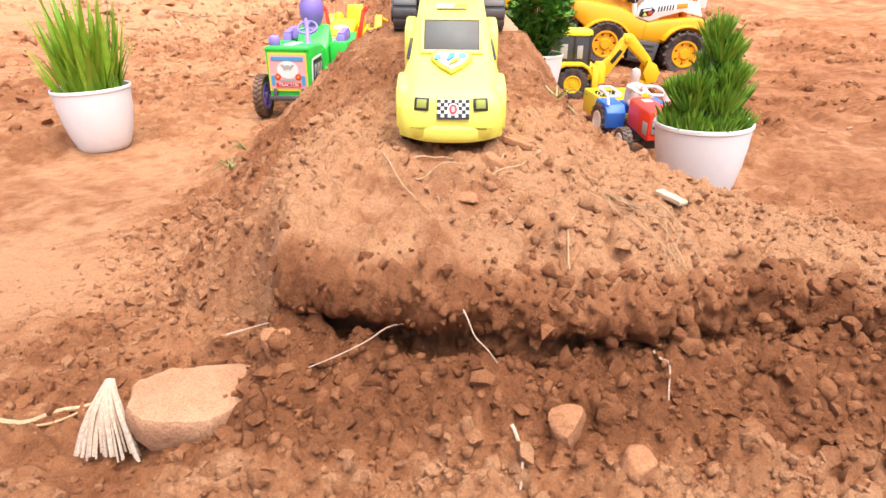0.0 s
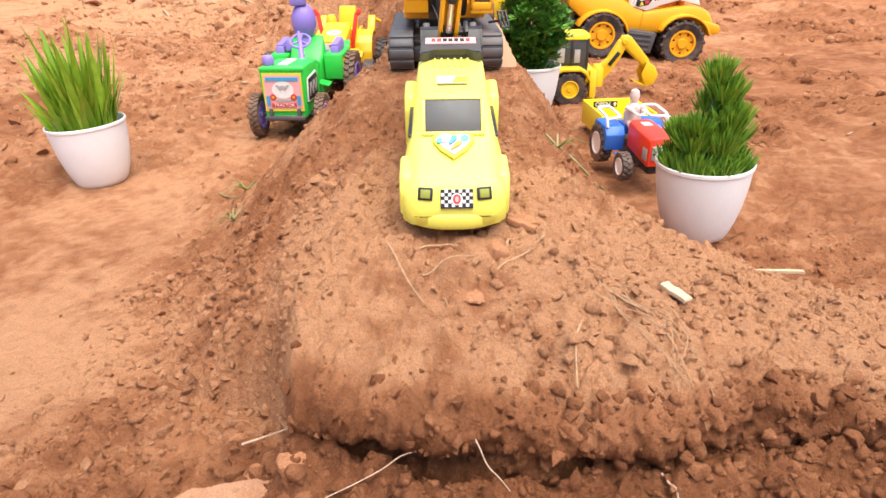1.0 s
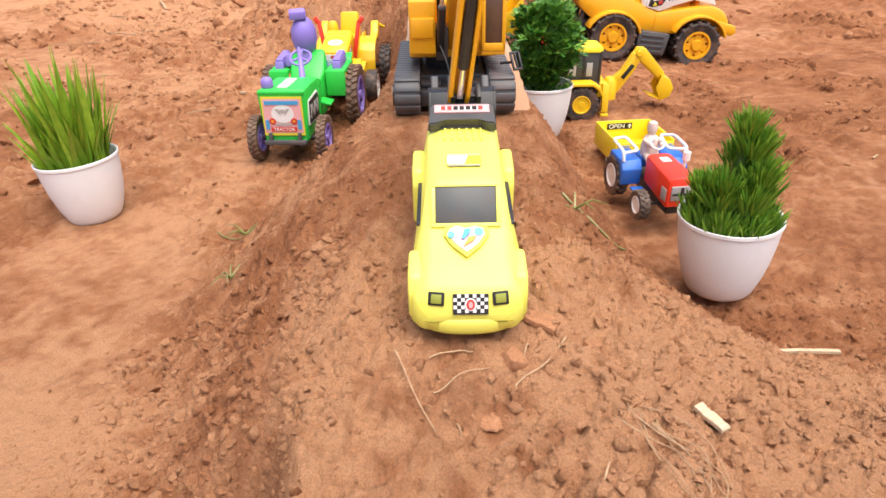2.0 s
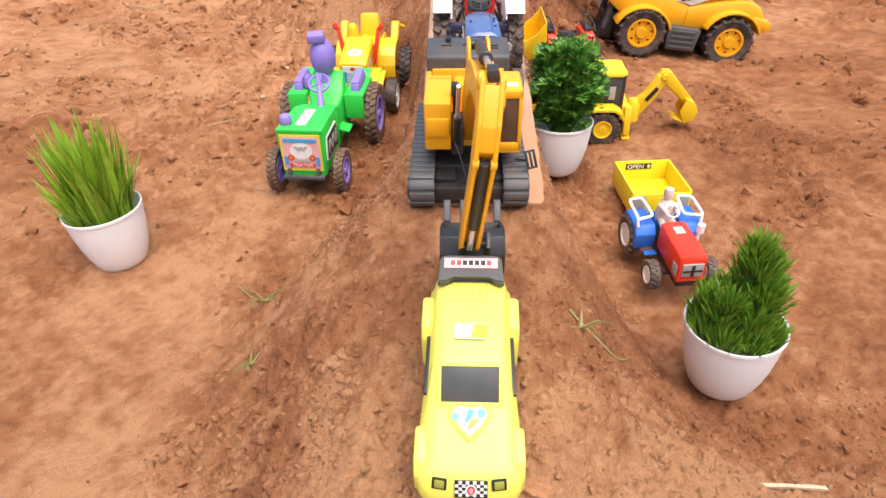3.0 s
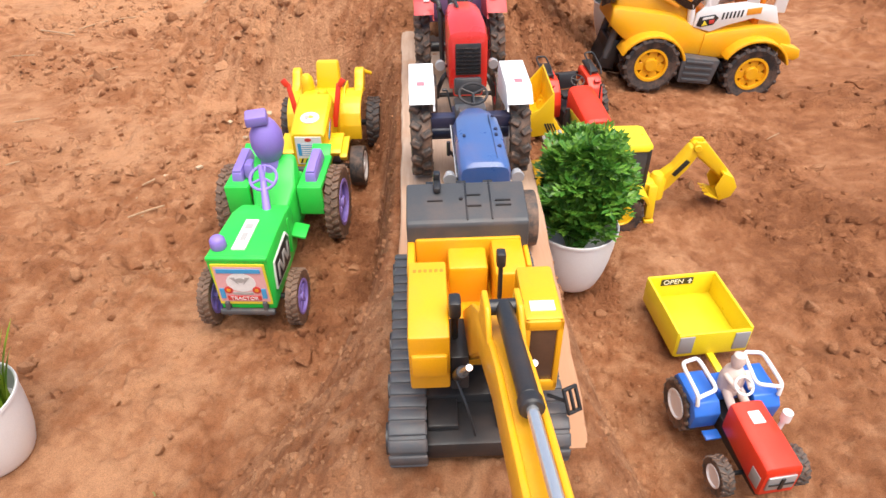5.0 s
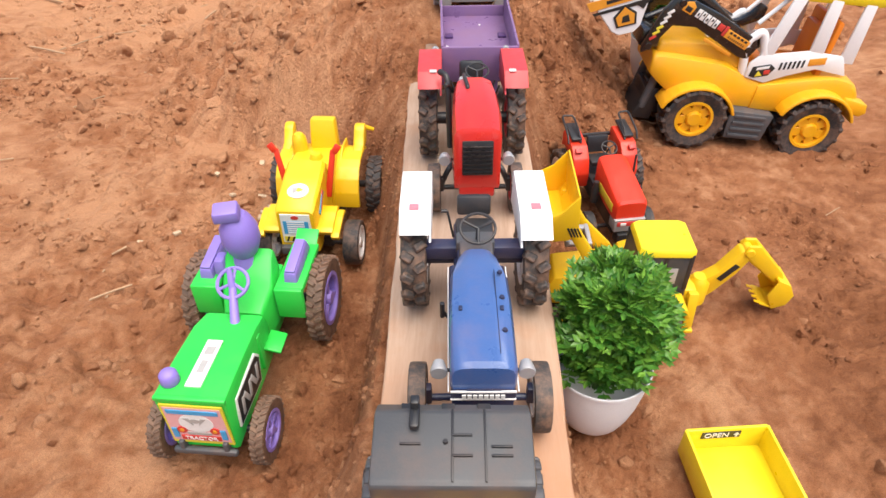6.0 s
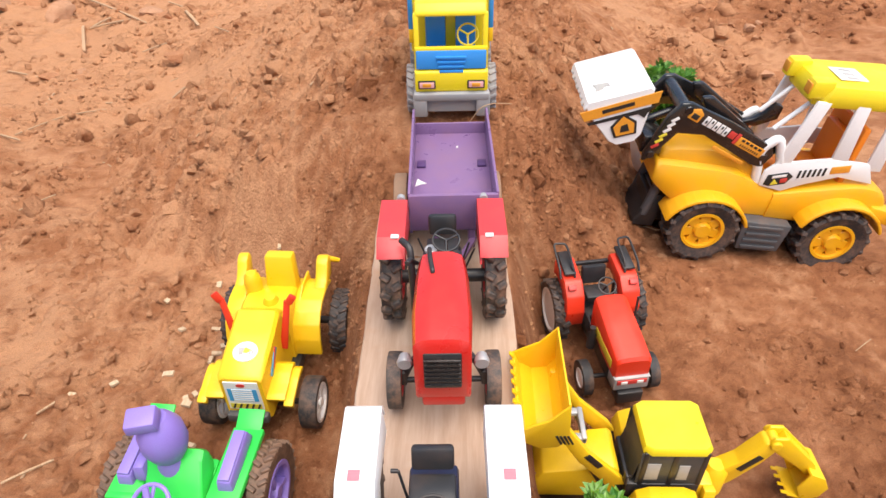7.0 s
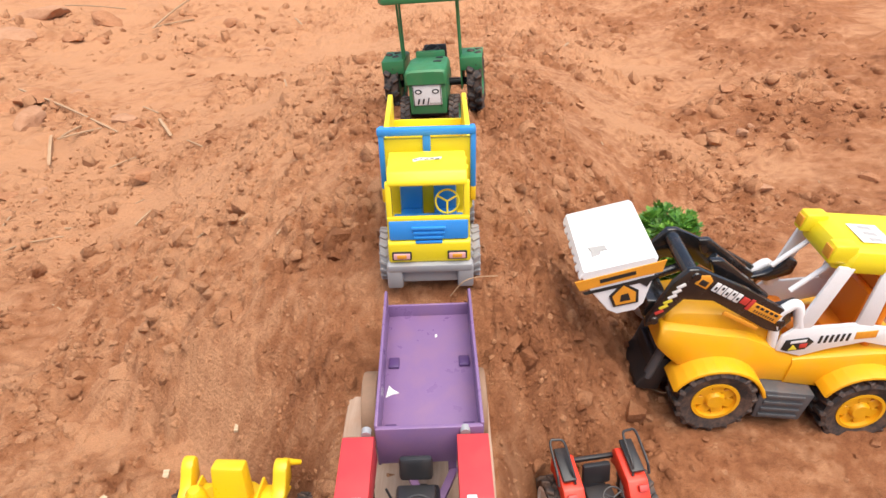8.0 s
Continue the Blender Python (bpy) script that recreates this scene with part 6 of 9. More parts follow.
    decal("front_sticker", [(-0.0222, -0.0195), (0.0222, -0.0195), (0.0215, 0.0200), (-0.0215, 0.0200)], (0, y - 0.0005, 0.0592), u, v, "p_pink", t, 0.0005, "printed front sticker with red and blue details")
    decal("sticker_print", oval(0.026, 0.021, 20, 0, 0.003), (0, y - 0.0010, 0.0590), u, v, "p_white", t)
    for s in (-1, 1):
        decal("sticker_print", oval(0.0075, 0.0075, 16, s * 0.0125, -0.0055), (0, y - 0.0014, 0.0590), u, v, "p_red", t)
        decal("sticker_print", oval(0.0035, 0.0035, 12, s * 0.0125, -0.0055), (0, y - 0.0018, 0.0590), u, v, "p_orange", t)
        decal("sticker_print", rect(0.004, 0.011, s * 0.0185, -0.0095), (0, y - 0.0016, 0.0590), u, v, "p_blue", t)
        decal("sticker_print", [(s * 0.002, 0.001), (s * 0.009, 0.009), (s * 0.0045, 0.009)], (0, y - 0.0014, 0.0590), u, v, "p_grey", t)
    decal("sticker_print", oval(0.008, 0.005, 14, 0, 0.006), (0, y - 0.0014, 0.0590), u, v, "p_grey", t)
    decal("sticker_print", rect(0.0385, 0.0042, 0, 0.0158), (0, y - 0.0013, 0.0590), u, v, "p_blue", t)
    decal("sticker_print", rect(0.018, 0.0028, 0, -0.0095), (0, y - 0.0013, 0.0590), u, v, "p_grey", t)
    decal("sticker_print", rect(0.030, 0.0050, 0, -0.0150), (0, y - 0.0013, 0.0590), u, v, "p_red", t)
    word("TRACTOR", 0.0054, (0, y - 0.0018, 0.0439), u, v, "p_white", t)
    decal("bonnet_sticker", rect(0.0120, 0.046), (0, -0.036, 0.0884), (1, 0, 0), (0, 1, -0.035), "p_white", t, 0.0006, "white bonnet sticker strip")
    decal("sticker_print", rect(0.0072, 0.008, 0, 0.012), (0, -0.036, 0.0889), (1, 0, 0), (0, 1, -0.035), "p_grey", t)
    decal("sticker_print", rect(0.0050, 0.012, 0, -0.004), (0, -0.036, 0.0889), (1, 0, 0), (0, 1, -0.035), "p_grey", t)
    # violet pieces
    part("chimney_knob", lathe([(0, 0), (0.0062, 0), (0.0070, 0.002), (0.0066, 0.009), (0.0045, 0.0115), (0, 0.0125)], 16, at=(-0.0180, -0.055, 0.0880)), "violet", t, "violet chimney knob")
    n = 20
    sw = Matrix.Translation((-0.001, 0.038, 0.1010)) @ Matrix.Rotation(radians(32), 4, "X")
    part("steering_wheel", joined(moved(joined(tube([(0.0130 * math.cos(2 * math.pi * k / n), 0.0130 * math.sin(2 * math.pi * k / n), 0) for k in range(n)], 0.0016, 8, True), *[rod((0, 0, 0), (0.0130 * math.cos(a), 0.0130 * math.sin(a), 0), 0.0014, 8) for a in (1.57, 3.67, 5.76)]), sw), rod((0.006, 0.010, 0.0800), (-0.001, 0.036, 0.0990), 0.0042, 10, 0.0032), rod((-0.001, 0.035, 0.099), (-0.004, 0.044, 0.112), 0.0030, 8, 0.0022)), "violet", t, "violet steering wheel on its column")
    # plain driver figure
    prof = [(0, 0.072), (0.010, 0.073), (0.0135, 0.082), (0.0120, 0.094), (0.0100, 0.100), (0.0135, 0.106), (0.0165, 0.116), (0.0160, 0.128), (0.0115, 0.138), (0.0080, 0.142), (0, 0.143)]
    body = lathe(prof, 22, at=(-0.004, 0.078, 0))
    arm = moved(box(-0.0055, 0.0055, -0.010, 0.008, -0.010, 0.006, 0.003, 0.8), Matrix.Translation((-0.0250, 0.074, 0.0930)))
    cap = moved(box(-0.0110, 0.0110, -0.0085, 0.0085, 0, 0.0105, 0.002, 0.92), Matrix.Translation((-0.0080, 0.073, 0.1425)) @ Matrix.Rotation(radians(10), 4, "X") @ Matrix.Rotation(radians(14), 4, "Z"))
    part("driver_doll", joined(body, arm, cap), "violet", t, "plain violet plastic driver doll")


M["mud_edge"] = rubber("brown_edged_rubber", (0.10, 0.06, 0.04), 0.9)
green_toy()


# ---- yellow toy tractor ----
def yellow_toy():
    t = thing("toy_tractor", pose(-0.1545, 1.092, 0.0015, 0, 0, -2.5), "golden yellow plastic toy tractor with red levers", "toy tractor")
    f = -0.060
    ring = lambda y, wb, wt, z0, z1: [(wb, y, z0), (wb, y, z0 + 0.004), (wt, y, z1 - 0.003), (wt - 0.003, y, z1), (-wt + 0.003, y, z1), (-wt, y, z1 - 0.003), (-wb, y, z0 + 0.004), (-wb, y, z0)]  # noqa: E731
    part("bonnet", loft([ring(f, 0.0185, 0.0185, 0.030, 0.0800), ring(f + 0.003, 0.0195, 0.0200, 0.028, 0.0830), ring(-0.015, 0.0200, 0.0205, 0.028, 0.0930), ring(0.006, 0.0210, 0.0200, 0.028, 0.0985), ring(0.018, 0.0200, 0.0180, 0.028, 0.0900)]), "gold", t)
    part("cowl", loft([ring(0.010, 0.0240, 0.0230, 0.030, 0.0860), ring(0.030, 0.0270, 0.0240, 0.030, 0.0880), ring(0.065, 0.0270, 0.0220, 0.030, 0.0840), ring(0.085, 0.0240, 0.0180, 0.030, 0.0700)]), "gold", t)
    part("driver_doll", joined(lathe([(0, 0.070), (0.0085, 0.070), (0.0085, 0.094), (0.0075, 0.101), (0.0045, 0.105), (0, 0.106)], 18, at=(-0.0185, 0.050, 0)), lathe([(0, 0.070), (0.0080, 0.070), (0.0085, 0.086), (0.005, 0.093), (0, 0.094)], 16, at=(0.004, 0.030, 0))), "gold", t, "plain golden yellow plastic doll shape")
    part("seat_back", moved(box(-0.0160, 0.0160, -0.008, 0.008, 0, 0.043, 0.003, 0.86), Matrix.Translation((0.007, 0.060, 0.0740)) @ Matrix.Rotation(radians(-10), 4, "X")), "gold", t)
    for s in (-1, 1):
        top = [(0.012, 0.034), (0.014, 0.052), (0.020, 0.066), (0.030, 0.0750), (0.042, 0.0795), (0.056, 0.0805), (0.068, 0.0790), (0.080, 0.0740)]
        arc = top + [(y, z - 0.0045) if z > 0.07 else (y + 0.005, z) for y, z in top[::-1]]
        part("mudguard", prism(arc, s * 0.0180, 0.0500 if s > 0 else -0.0430, 0.0014), "gold", t)
        fin = [(0.056, 0.0765), (0.058, 0.0810), (0.066, 0.0835), (0.072, 0.0900), (0.077, 0.0970), (0.083, 0.1000), (0.089, 0.0990), (0.091, 0.0930), (0.086, 0.0760)]
        part("mudguard_fin", prism(fin, 0.0375 if s > 0 else -0.0430, 0.0500 if s > 0 else -0.0320, 0.0030), "gold", t)
        if s > 0:
            part("tail_knob", rod((0.044, 0.088, 0.0945), (0.0575, 0.093, 0.0880), 0.0036, 12, 0.0022), "gold", t)
        part("side_panel", prism([(0.030, 0.030), (0.034, 0.076), (0.056, 0.086), (0.080, 0.084), (0.088, 0.040)], s * 0.0262, s * 0.0285, 0.0008), "gold", t)
        fr = [(-0.058, 0.050), (-0.061, 0.056), (-0.056, 0.0585), (-0.046, 0.060), (-0.036, 0.0630), (-0.026, 0.0640), (-0.020, 0.0600), (-0.022, 0.0570), (-0.030, 0.0590), (-0.046, 0.0560), (-0.054, 0.0540)]
        part("front_mudguard", joined(prism(fr, s * 0.0190, s * 0.0360, 0.0010), prism([(y * 1.04 - 0.001, z - 0.0035) for y, z in fr], s * 0.0345, s * 0.0430, 0.0010)), "gold", t)
        part("lever", moved(joined(box(-0.0036, 0.0036, -0.0016, 0.0016, -0.014, 0.040, 0.001, 0.8), moved(box(-0.0035, 0.0035, -0.002, 0.002, 0, 0.010, 0.0012), Matrix.Translation((s * 0.001, 0, 0.037)) @ Matrix.Rotation(radians(s * 25), 4, "Y"))), Matrix.Translation((s * 0.0235, -0.002, 0.0740)) @ Matrix.Rotation(radians(s * 10), 4, "Y") @ Matrix.Rotation(radians(-10), 4, "X")), "scarlet", t, "red plastic lever")
        wheel(t, (0.0515 if s > 0 else -0.0400, -0.037, 0.0250), 0.0250, 0.0170, 0.0185, "rubber", "white", 22, 0.0008, "spoke", 5)
        wheel(t, (0.0620 if s > 0 else -0.0480, 0.062, 0.0330), 0.0330, 0.0180, 0.0220, "rubber", "white", 20, 0.0014, "spoke", 5)
        part("side_sticker", moved(box(-0.0004, 0.0004, -0.014, 0.012, -0.003, 0.003, 0.0003), Matrix.Translation((s * 0.0205, -0.030, 0.0720)) @ Matrix.Rotation(radians(35), 4, "X")), "p_blue", t, "blue and red streak sticker")
        part("side_sticker", moved(box(-0.0006, 0.0006, -0.010, 0.010, -0.0014, 0.0014, 0.0003), Matrix.Translation((s * 0.0206, -0.028, 0.0735)) @ Matrix.Rotation(radians(52), 4, "X")), "p_red", t)
    part("front_axle", joined(rod((-0.040, -0.037, 0.025), (0.052, -0.037, 0.025), 0.003), box(-0.030, 0.030, -0.040, 0.030, 0.020, 0.032, 0.002)), "black", t)
    part("rear_axle", rod((-0.048, 0.062, 0.033), (0.062, 0.062, 0.033), 0.004), "black", t)
    part("bumper", box(-0.0185, 0.0185, f - 0.006, f + 0.004, 0.0285, 0.0380, 0.0015), "grey", t)
    part("hook", tube(bent([(0.002, f - 0.006, 0.030), (0.002, f - 0.014, 0.028), (0.002, f - 0.014, 0.020), (0.002, f - 0.008, 0.020)], 0.35), 0.0008), "chrome", t)
    u, v, y = (1, 0, 0), (0, 0, 1), f - 0.0006
    decal("grille_sticker", [(-0.0155, -0.0170), (0.0155, -0.0170), (0.0150, 0.0180), (-0.0150, 0.0180)], (0, y, 0.0590), u, v, "p_white", t, 0.0006, "printed blue and white grille sticker")
    decal("sticker_print", rect(0.026, 0.016, 0, 0.002), (0, y - 0.0004, 0.0590), u, v, "p_blue", t)
    for k in range(6):
        decal("sticker_bar", rect(0.018, 0.0014, 0, -0.0045 + 0.0027 * k), (0, y - 0.0008, 0.0590), u, v, "p_white", t)
    decal("sticker_print", rect(0.028, 0.0062, 0, -0.0125), (0, y - 0.0004, 0.0590), u, v, "p_yellow", t)
    for k in range(5):
        decal("sticker_bar", [(-0.0125 + 0.0055 * k, -0.0155), (-0.0105 + 0.0055 * k, -0.0155), (-0.0080 + 0.0055 * k, -0.0095), (-0.0100 + 0.0055 * k, -0.0095)], (0, y - 0.0008, 0.0590), u, v, "p_black", t)
    decal("sticker_print", oval(0.008, 0.0045, 14, 0, 0.0145), (0, y - 0.0006, 0.0590), u, v, "p_red", t)
    tv = (0, 0.99, 0.21)
    decal("bonnet_sticker", oval(0.022, 0.020), (0, -0.036, 0.0887), u, tv, "p_white", t, 0.0006, "round white printed bonnet sticker")
    decal("sticker_print", [(-0.006, 0.0), (0.0, 0.004), (0.006, 0.001), (0.001, -0.002)], (0, -0.036, 0.0892), u, tv, "p_yellow", t)
    decal("sticker_print", [(-0.007, 0.004), (-0.001, 0.003), (-0.002, -0.003), (-0.005, -0.004)], (0, -0.036, 0.0894), u, tv, "p_grey", t)
    for k in range(3):
        decal("sticker_bar", rect(0.0014, 0.004, 0.0045 + 0.0022 * k, -0.001), (0, -0.036, 0.0894), u, tv, "p_grey", t)


yellow_toy()


# ---- red tractor beside the plank ----
def side_red_tractor():
    t = thing("toy_tractor", pose(0.1755, 1.128, 0.004, 0, 0, 9), "scarlet toy tractor with black rails and white rims on soil", "toy tractor")
    tractor_base(t, 0.046, -0.036, 0.0320, 0.0160, 0.0400, 0.0180, 0.0100, 0.0325, "rubber", "white", "rubber", 0.74, 0.0026, "black", 16)
    part("hood", loft([hood_ring(-0.0640, 0.0155, 0.046, 0.0650, 0.004), hood_ring(-0.0615, 0.0170, 0.044, 0.0680, 0.005), hood_ring(-0.03, 0.0172, 0.044, 0.0745, 0.006), hood_ring(0.004, 0.0165, 0.046, 0.0810, 0.006), hood_ring(0.008, 0.0150, 0.048, 0.0800, 0.005)]), "scarlet", t, "scarlet bonnet")
    part("nose", joined(box(-0.0165, 0.0165, -0.0665, -0.050, 0.0315, 0.0475, 0.0015)), "silver", t, "silver grey nose with red lamp strip")
    part("lamp_strip", box(-0.0140, 0.0140, -0.0675, -0.066, 0.0395, 0.0450, 0.0006), "p_red", t)
    for s in (-1, 1):
        part("headlamp", box(s * 0.0075 - 0.003, s * 0.0075 + 0.003, -0.0682, -0.067, 0.0405, 0.0440, 0.0004), "p_white", t)
    part("nose_seam", box(-0.0168, 0.0168, -0.0670, -0.062, 0.0462, 0.0470, 0.0003), "p_grey", t)
    part("ballast", box(-0.0120, 0.0120, -0.070, -0.055, 0.016, 0.030, 0.0015), "black", t)
    part("engine", joined(box(-0.0125, 0.0125, -0.052, 0.02, 0.018, 0.046, 0.002), box(-0.015, 0.015, 0.005, 0.066, 0.018, 0.042, 0.003)), "black", t)
    part("side_decal", box(-0.0176, -0.0168, -0.055, -0.012, 0.050, 0.060, 0.0003), "p_yellow", t, "yellow side decal")
    part("air_filter", lathe([(0, 0), (0.0042, 0), (0.0042, 0.017), (0.0028, 0.020), (0.0028, 0.026), (0, 0.026)], 14, at=(-0.0215, -0.014, 0.036)), "black", t)
    part("exhaust_pipe", rod((0.0195, -0.012, 0.045), (0.0225, -0.004, 0.086), 0.0012), "black", t)
    for s in (-1, 1):
        fen = [(0.018, 0.034), (0.016, 0.052), (0.022, 0.068), (0.034, 0.0790), (0.066, 0.0830), (0.070, 0.078), (0.070, 0.060), (0.060, 0.066), (0.040, 0.064), (0.030, 0.052), (0.027, 0.034)]
        part("mudguard", prism(fen, s * 0.0190, s * 0.0375, 0.0016), "scarlet", t)
        part("indicator", moved(box(-0.004, 0.004, -0.0028, 0.0028, -0.001, 0.003, 0.0008), Matrix.Translation((s * 0.0310, 0.028, 0.0755)) @ Matrix.Rotation(radians(38), 4, "X")), "p_red", t)
        part("side_pad", moved(box(-0.0060, 0.0060, -0.017, 0.015, 0, 0.0035, 0.0012), Matrix.Translation((s * 0.0300, 0.056, 0.0835)) @ Matrix.Rotation(radians(7), 4, "X")), "black", t, "black pad on the mudguard")
        part("guard_rail", tube(bent([(s * 0.0255, 0.038, 0.080), (s * 0.0265, 0.044, 0.089), (s * 0.0265, 0.072, 0.0965), (s * 0.0395, 0.074, 0.0965), (s * 0.0400, 0.044, 0.088), (s * 0.0400, 0.038, 0.080)], 0.25), 0.0012), "black", t)
    part("seat", joined(box(-0.0125, 0.0125, 0.030, 0.050, 0.052, 0.058, 0.0018), moved(box(-0.0125, 0.0125, -0.003, 0.003, 0, 0.020, 0.0018), Matrix.Translation((0, 0.053, 0.058)) @ Matrix.Rotation(radians(-12), 4, "X"))), "black", t, "black seat")
    steering(t, (0, 0.018, 0.0835), 0.0085, 30)
    part("rear_bar", box(-0.0280, 0.0280, 0.066, 0.070, 0.0700, 0.0740, 0.001), "black", t)


side_red_tractor()


# ---- backhoe loader ----
def backhoe():
    t = thing("toy_backhoe", pose(0.155, 0.978, 0.003, 0, 0, -90), "golden yellow toy backhoe loader, scoop raised against the plank", "toy backhoe")
    for s in (-1, 1):
        wheel(t, (s * 0.0400, 0.032, 0.0235), 0.0235, 0.0150, 0.0125, "rubber", "gold", 18, 0.0018)
        wheel(t, (s * 0.0340, -0.047, 0.0180), 0.0180, 0.0120, 0.0095, "rubber", "gold", 18, 0.0014)
        arc = [(0.006, 0.036), (0.010, 0.048), (0.020, 0.0525), (0.046, 0.0525), (0.056, 0.047), (0.060, 0.036), (0.057, 0.036), (0.052, 0.044), (0.045, 0.0485), (0.021, 0.0485), (0.013, 0.045), (0.009, 0.036)]
        part("mudguard", prism(arc, s * 0.0255, s * 0.0480, 0.0008), "gold", t)
        arm = [(0.002, 0.056), (-0.004, 0.066), (-0.030, 0.094), (-0.050, 0.128), (-0.056, 0.128), (-0.056, 0.118), (-0.038, 0.086), (-0.012, 0.054)]
        la = part("loader_arm", prism(arm, s * 0.0215, s * 0.0265, 0.001), "gold", t)
        part("arm_label", moved(box(-0.0005, 0.0005, -0.009, 0.009, -0.0026, 0.0026, 0.0003), Matrix.Translation((s * 0.0267, -0.026, 0.0860)) @ Matrix.Rotation(radians(-50), 4, "X")), "p_black", la, "black label plate")
        part("lift_ram", rod((s * 0.0175, -0.012, 0.040), (s * 0.0195, -0.036, 0.088), 0.0022), "black", t)
        part("stabiliser", joined(moved(box(-0.0035, 0.0035, -0.0045, 0.0045, -0.012, 0.026, 0.001), Matrix.Translation((s * 0.0260, 0.068, 0.020)) @ Matrix.Rotation(radians(s * -8), 4, "Y")), box(s * 0.0260 - 0.007, s * 0.0260 + 0.007, 0.0625, 0.0735, 0.002, 0.006, 0.001)), "gold", t)
    part("bonnet", joined(prism([(-0.064, 0.026), (-0.066, 0.048), (-0.060, 0.058), (-0.006, 0.066), (-0.002, 0.062), (-0.002, 0.026)], -0.0185, 0.0185, 0.002), box(-0.0165, 0.0165, -0.0675, -0.063, 0.028, 0.046, 0.001)), "gold", t)
    part("bonnet_mark", lathe([(0, 0), (0.0022, 0), (0.0022, 0.0008), (0, 0.0008)], 12, at=(0.011, -0.030, 0.0628)), "p_black", t)
    part("bracket", joined(box(-0.0145, -0.0085, -0.052, -0.030, 0.0920, 0.0960, 0.001), box(0.0085, 0.0145, -0.052, -0.030, 0.0920, 0.0960, 0.001), box(-0.0145, 0.0145, -0.034, -0.030, 0.0900, 0.0970, 0.001), box(-0.0145, 0.0145, -0.054, -0.050, 0.0920, 0.0990, 0.001)), "silver", t, "light grey arm bracket")
    cup = [(-0.0845, 0.1345), (-0.0800, 0.1230), (-0.0690, 0.1160), (-0.0560, 0.1175), (-0.0490, 0.1290), (-0.0510, 0.1620), (-0.0525, 0.1620), (-0.0512, 0.1300), (-0.0570, 0.1200), (-0.0690, 0.1185), (-0.0785, 0.1250), (-0.0825, 0.1352)]
    cheek = [(-0.0845, 0.1345), (-0.0800, 0.1230), (-0.0690, 0.1160), (-0.0560, 0.1175), (-0.0490, 0.1290), (-0.0510, 0.1620), (-0.0640, 0.1460)]
    sc = part("scoop", joined(prism(cup, -0.0350, 0.0350, 0.0004), prism(cheek, -0.0365, -0.0345, 0.0004), prism(cheek, 0.0345, 0.0365, 0.0004)), "gold", t, "wide golden yellow front scoop")
    for k in range(8):
        part("tooth", moved(box(-0.0018, 0.0018, -0.005, 0.001, -0.0008, 0.0008, 0.0004), Matrix.Translation((-0.0310 + 0.00885 * k, -0.0835, 0.1350)) @ Matrix.Rotation(radians(-55), 4, "X")), "gold", sc)
    for k in range(4):
        part("hazard_bar", moved(box(-0.0004, 0.0004, -0.0008, 0.0008, -0.005, 0.005, 0.0002), Matrix.Translation((0.0367, -0.0560 + 0.0026 * k, 0.126)) @ Matrix.Rotation(radians(25), 4, "X")), "p_black", sc)
    # cab
    cab = part("cab_frame", joined(box(-0.0225, 0.0225, 0.004, 0.060, 0.034, 0.050, 0.002), *[box(x - 0.0016, x + 0.0016, y - 0.002, y + 0.002, 0.048, 0.0890, 0.0006) for x in (-0.0205, 0.0205) for y in (0.014, 0.036, 0.058)]), "black", t)
    for s in (-1, 1):
        part("side_pane", box(s * 0.0212 - 0.0003, s * 0.0212 + 0.0003, 0.010, 0.056, 0.050, 0.088, 0.0001), "glass", cab)
        part("window_sticker", box(s * 0.0218 - 0.0003, s * 0.0218 + 0.0003, 0.016, 0.026, 0.056, 0.076, 0.0001), "p_grey", cab)
        part("window_sticker", box(s * 0.0218 - 0.0003, s * 0.0218 + 0.0003, 0.040, 0.048, 0.056, 0.074, 0.0001), "p_grey", cab)
    part("front_pane", moved(box(-0.0195, 0.0195, -0.0003, 0.0003, 0, 0.039, 0.0001), Matrix.Translation((0, 0.0070, 0.050)) @ Matrix.Rotation(radians(-9), 4, "X")), "glass", cab)
    part("cab_seat", joined(box(-0.009, 0.009, 0.030, 0.046, 0.048, 0.056, 0.002), box(-0.009, 0.009, 0.044, 0.050, 0.052, 0.074, 0.002)), "grey", cab)
    part("cab_roof", loft([[(x * k, (y - 0.034) * k + 0.034, z) for x, y in [(-0.0195, 0.011), (0.0195, 0.011), (0.0232, 0.017), (0.0232, 0.056), (0.0195, 0.061), (-0.0195, 0.061), (-0.0232, 0.056), (-0.0232, 0.017)]] for k, z in ((0.96, 0.0870), (1.0, 0.0880), (1.0, 0.0925), (0.94, 0.0950))]), "lemon", t, "bright yellow cab roof")
    part("front_mirror", joined(moved(box(-0.003, 0.003, -0.001, 0.001, -0.006, 0.006, 0.0006), Matrix.Translation((0.0270, 0.000, 0.066))), rod((0.021, 0.006, 0.060), (0.027, 0.0, 0.064), 0.0008)), "black", t)
    part("chassis", box(-0.014, 0.014, -0.060, 0.066, 0.012, 0.036, 0.002), "black", t)
    part("rear_block", joined(box(-0.0200, 0.0200, 0.058, 0.072, 0.026, 0.046, 0.002), lathe([(0, 0.020), (0.0100, 0.020), (0.0100, 0.044), (0.006, 0.050), (0, 0.050)], 18, at=(0.004, 0.078, 0))), "gold", t)
    # digging arm swung out behind
    b1 = [(0.074, 0.030), (0.078, 0.046), (0.092, 0.058), (0.106, 0.0820), (0.113, 0.0850), (0.120, 0.0800), (0.116, 0.0730), (0.108, 0.0560), (0.092, 0.0330), (0.084, 0.0240)]
    boom = part("dig_boom", prism(b1, -0.0045, 0.0085, 0.0012), "gold", t)
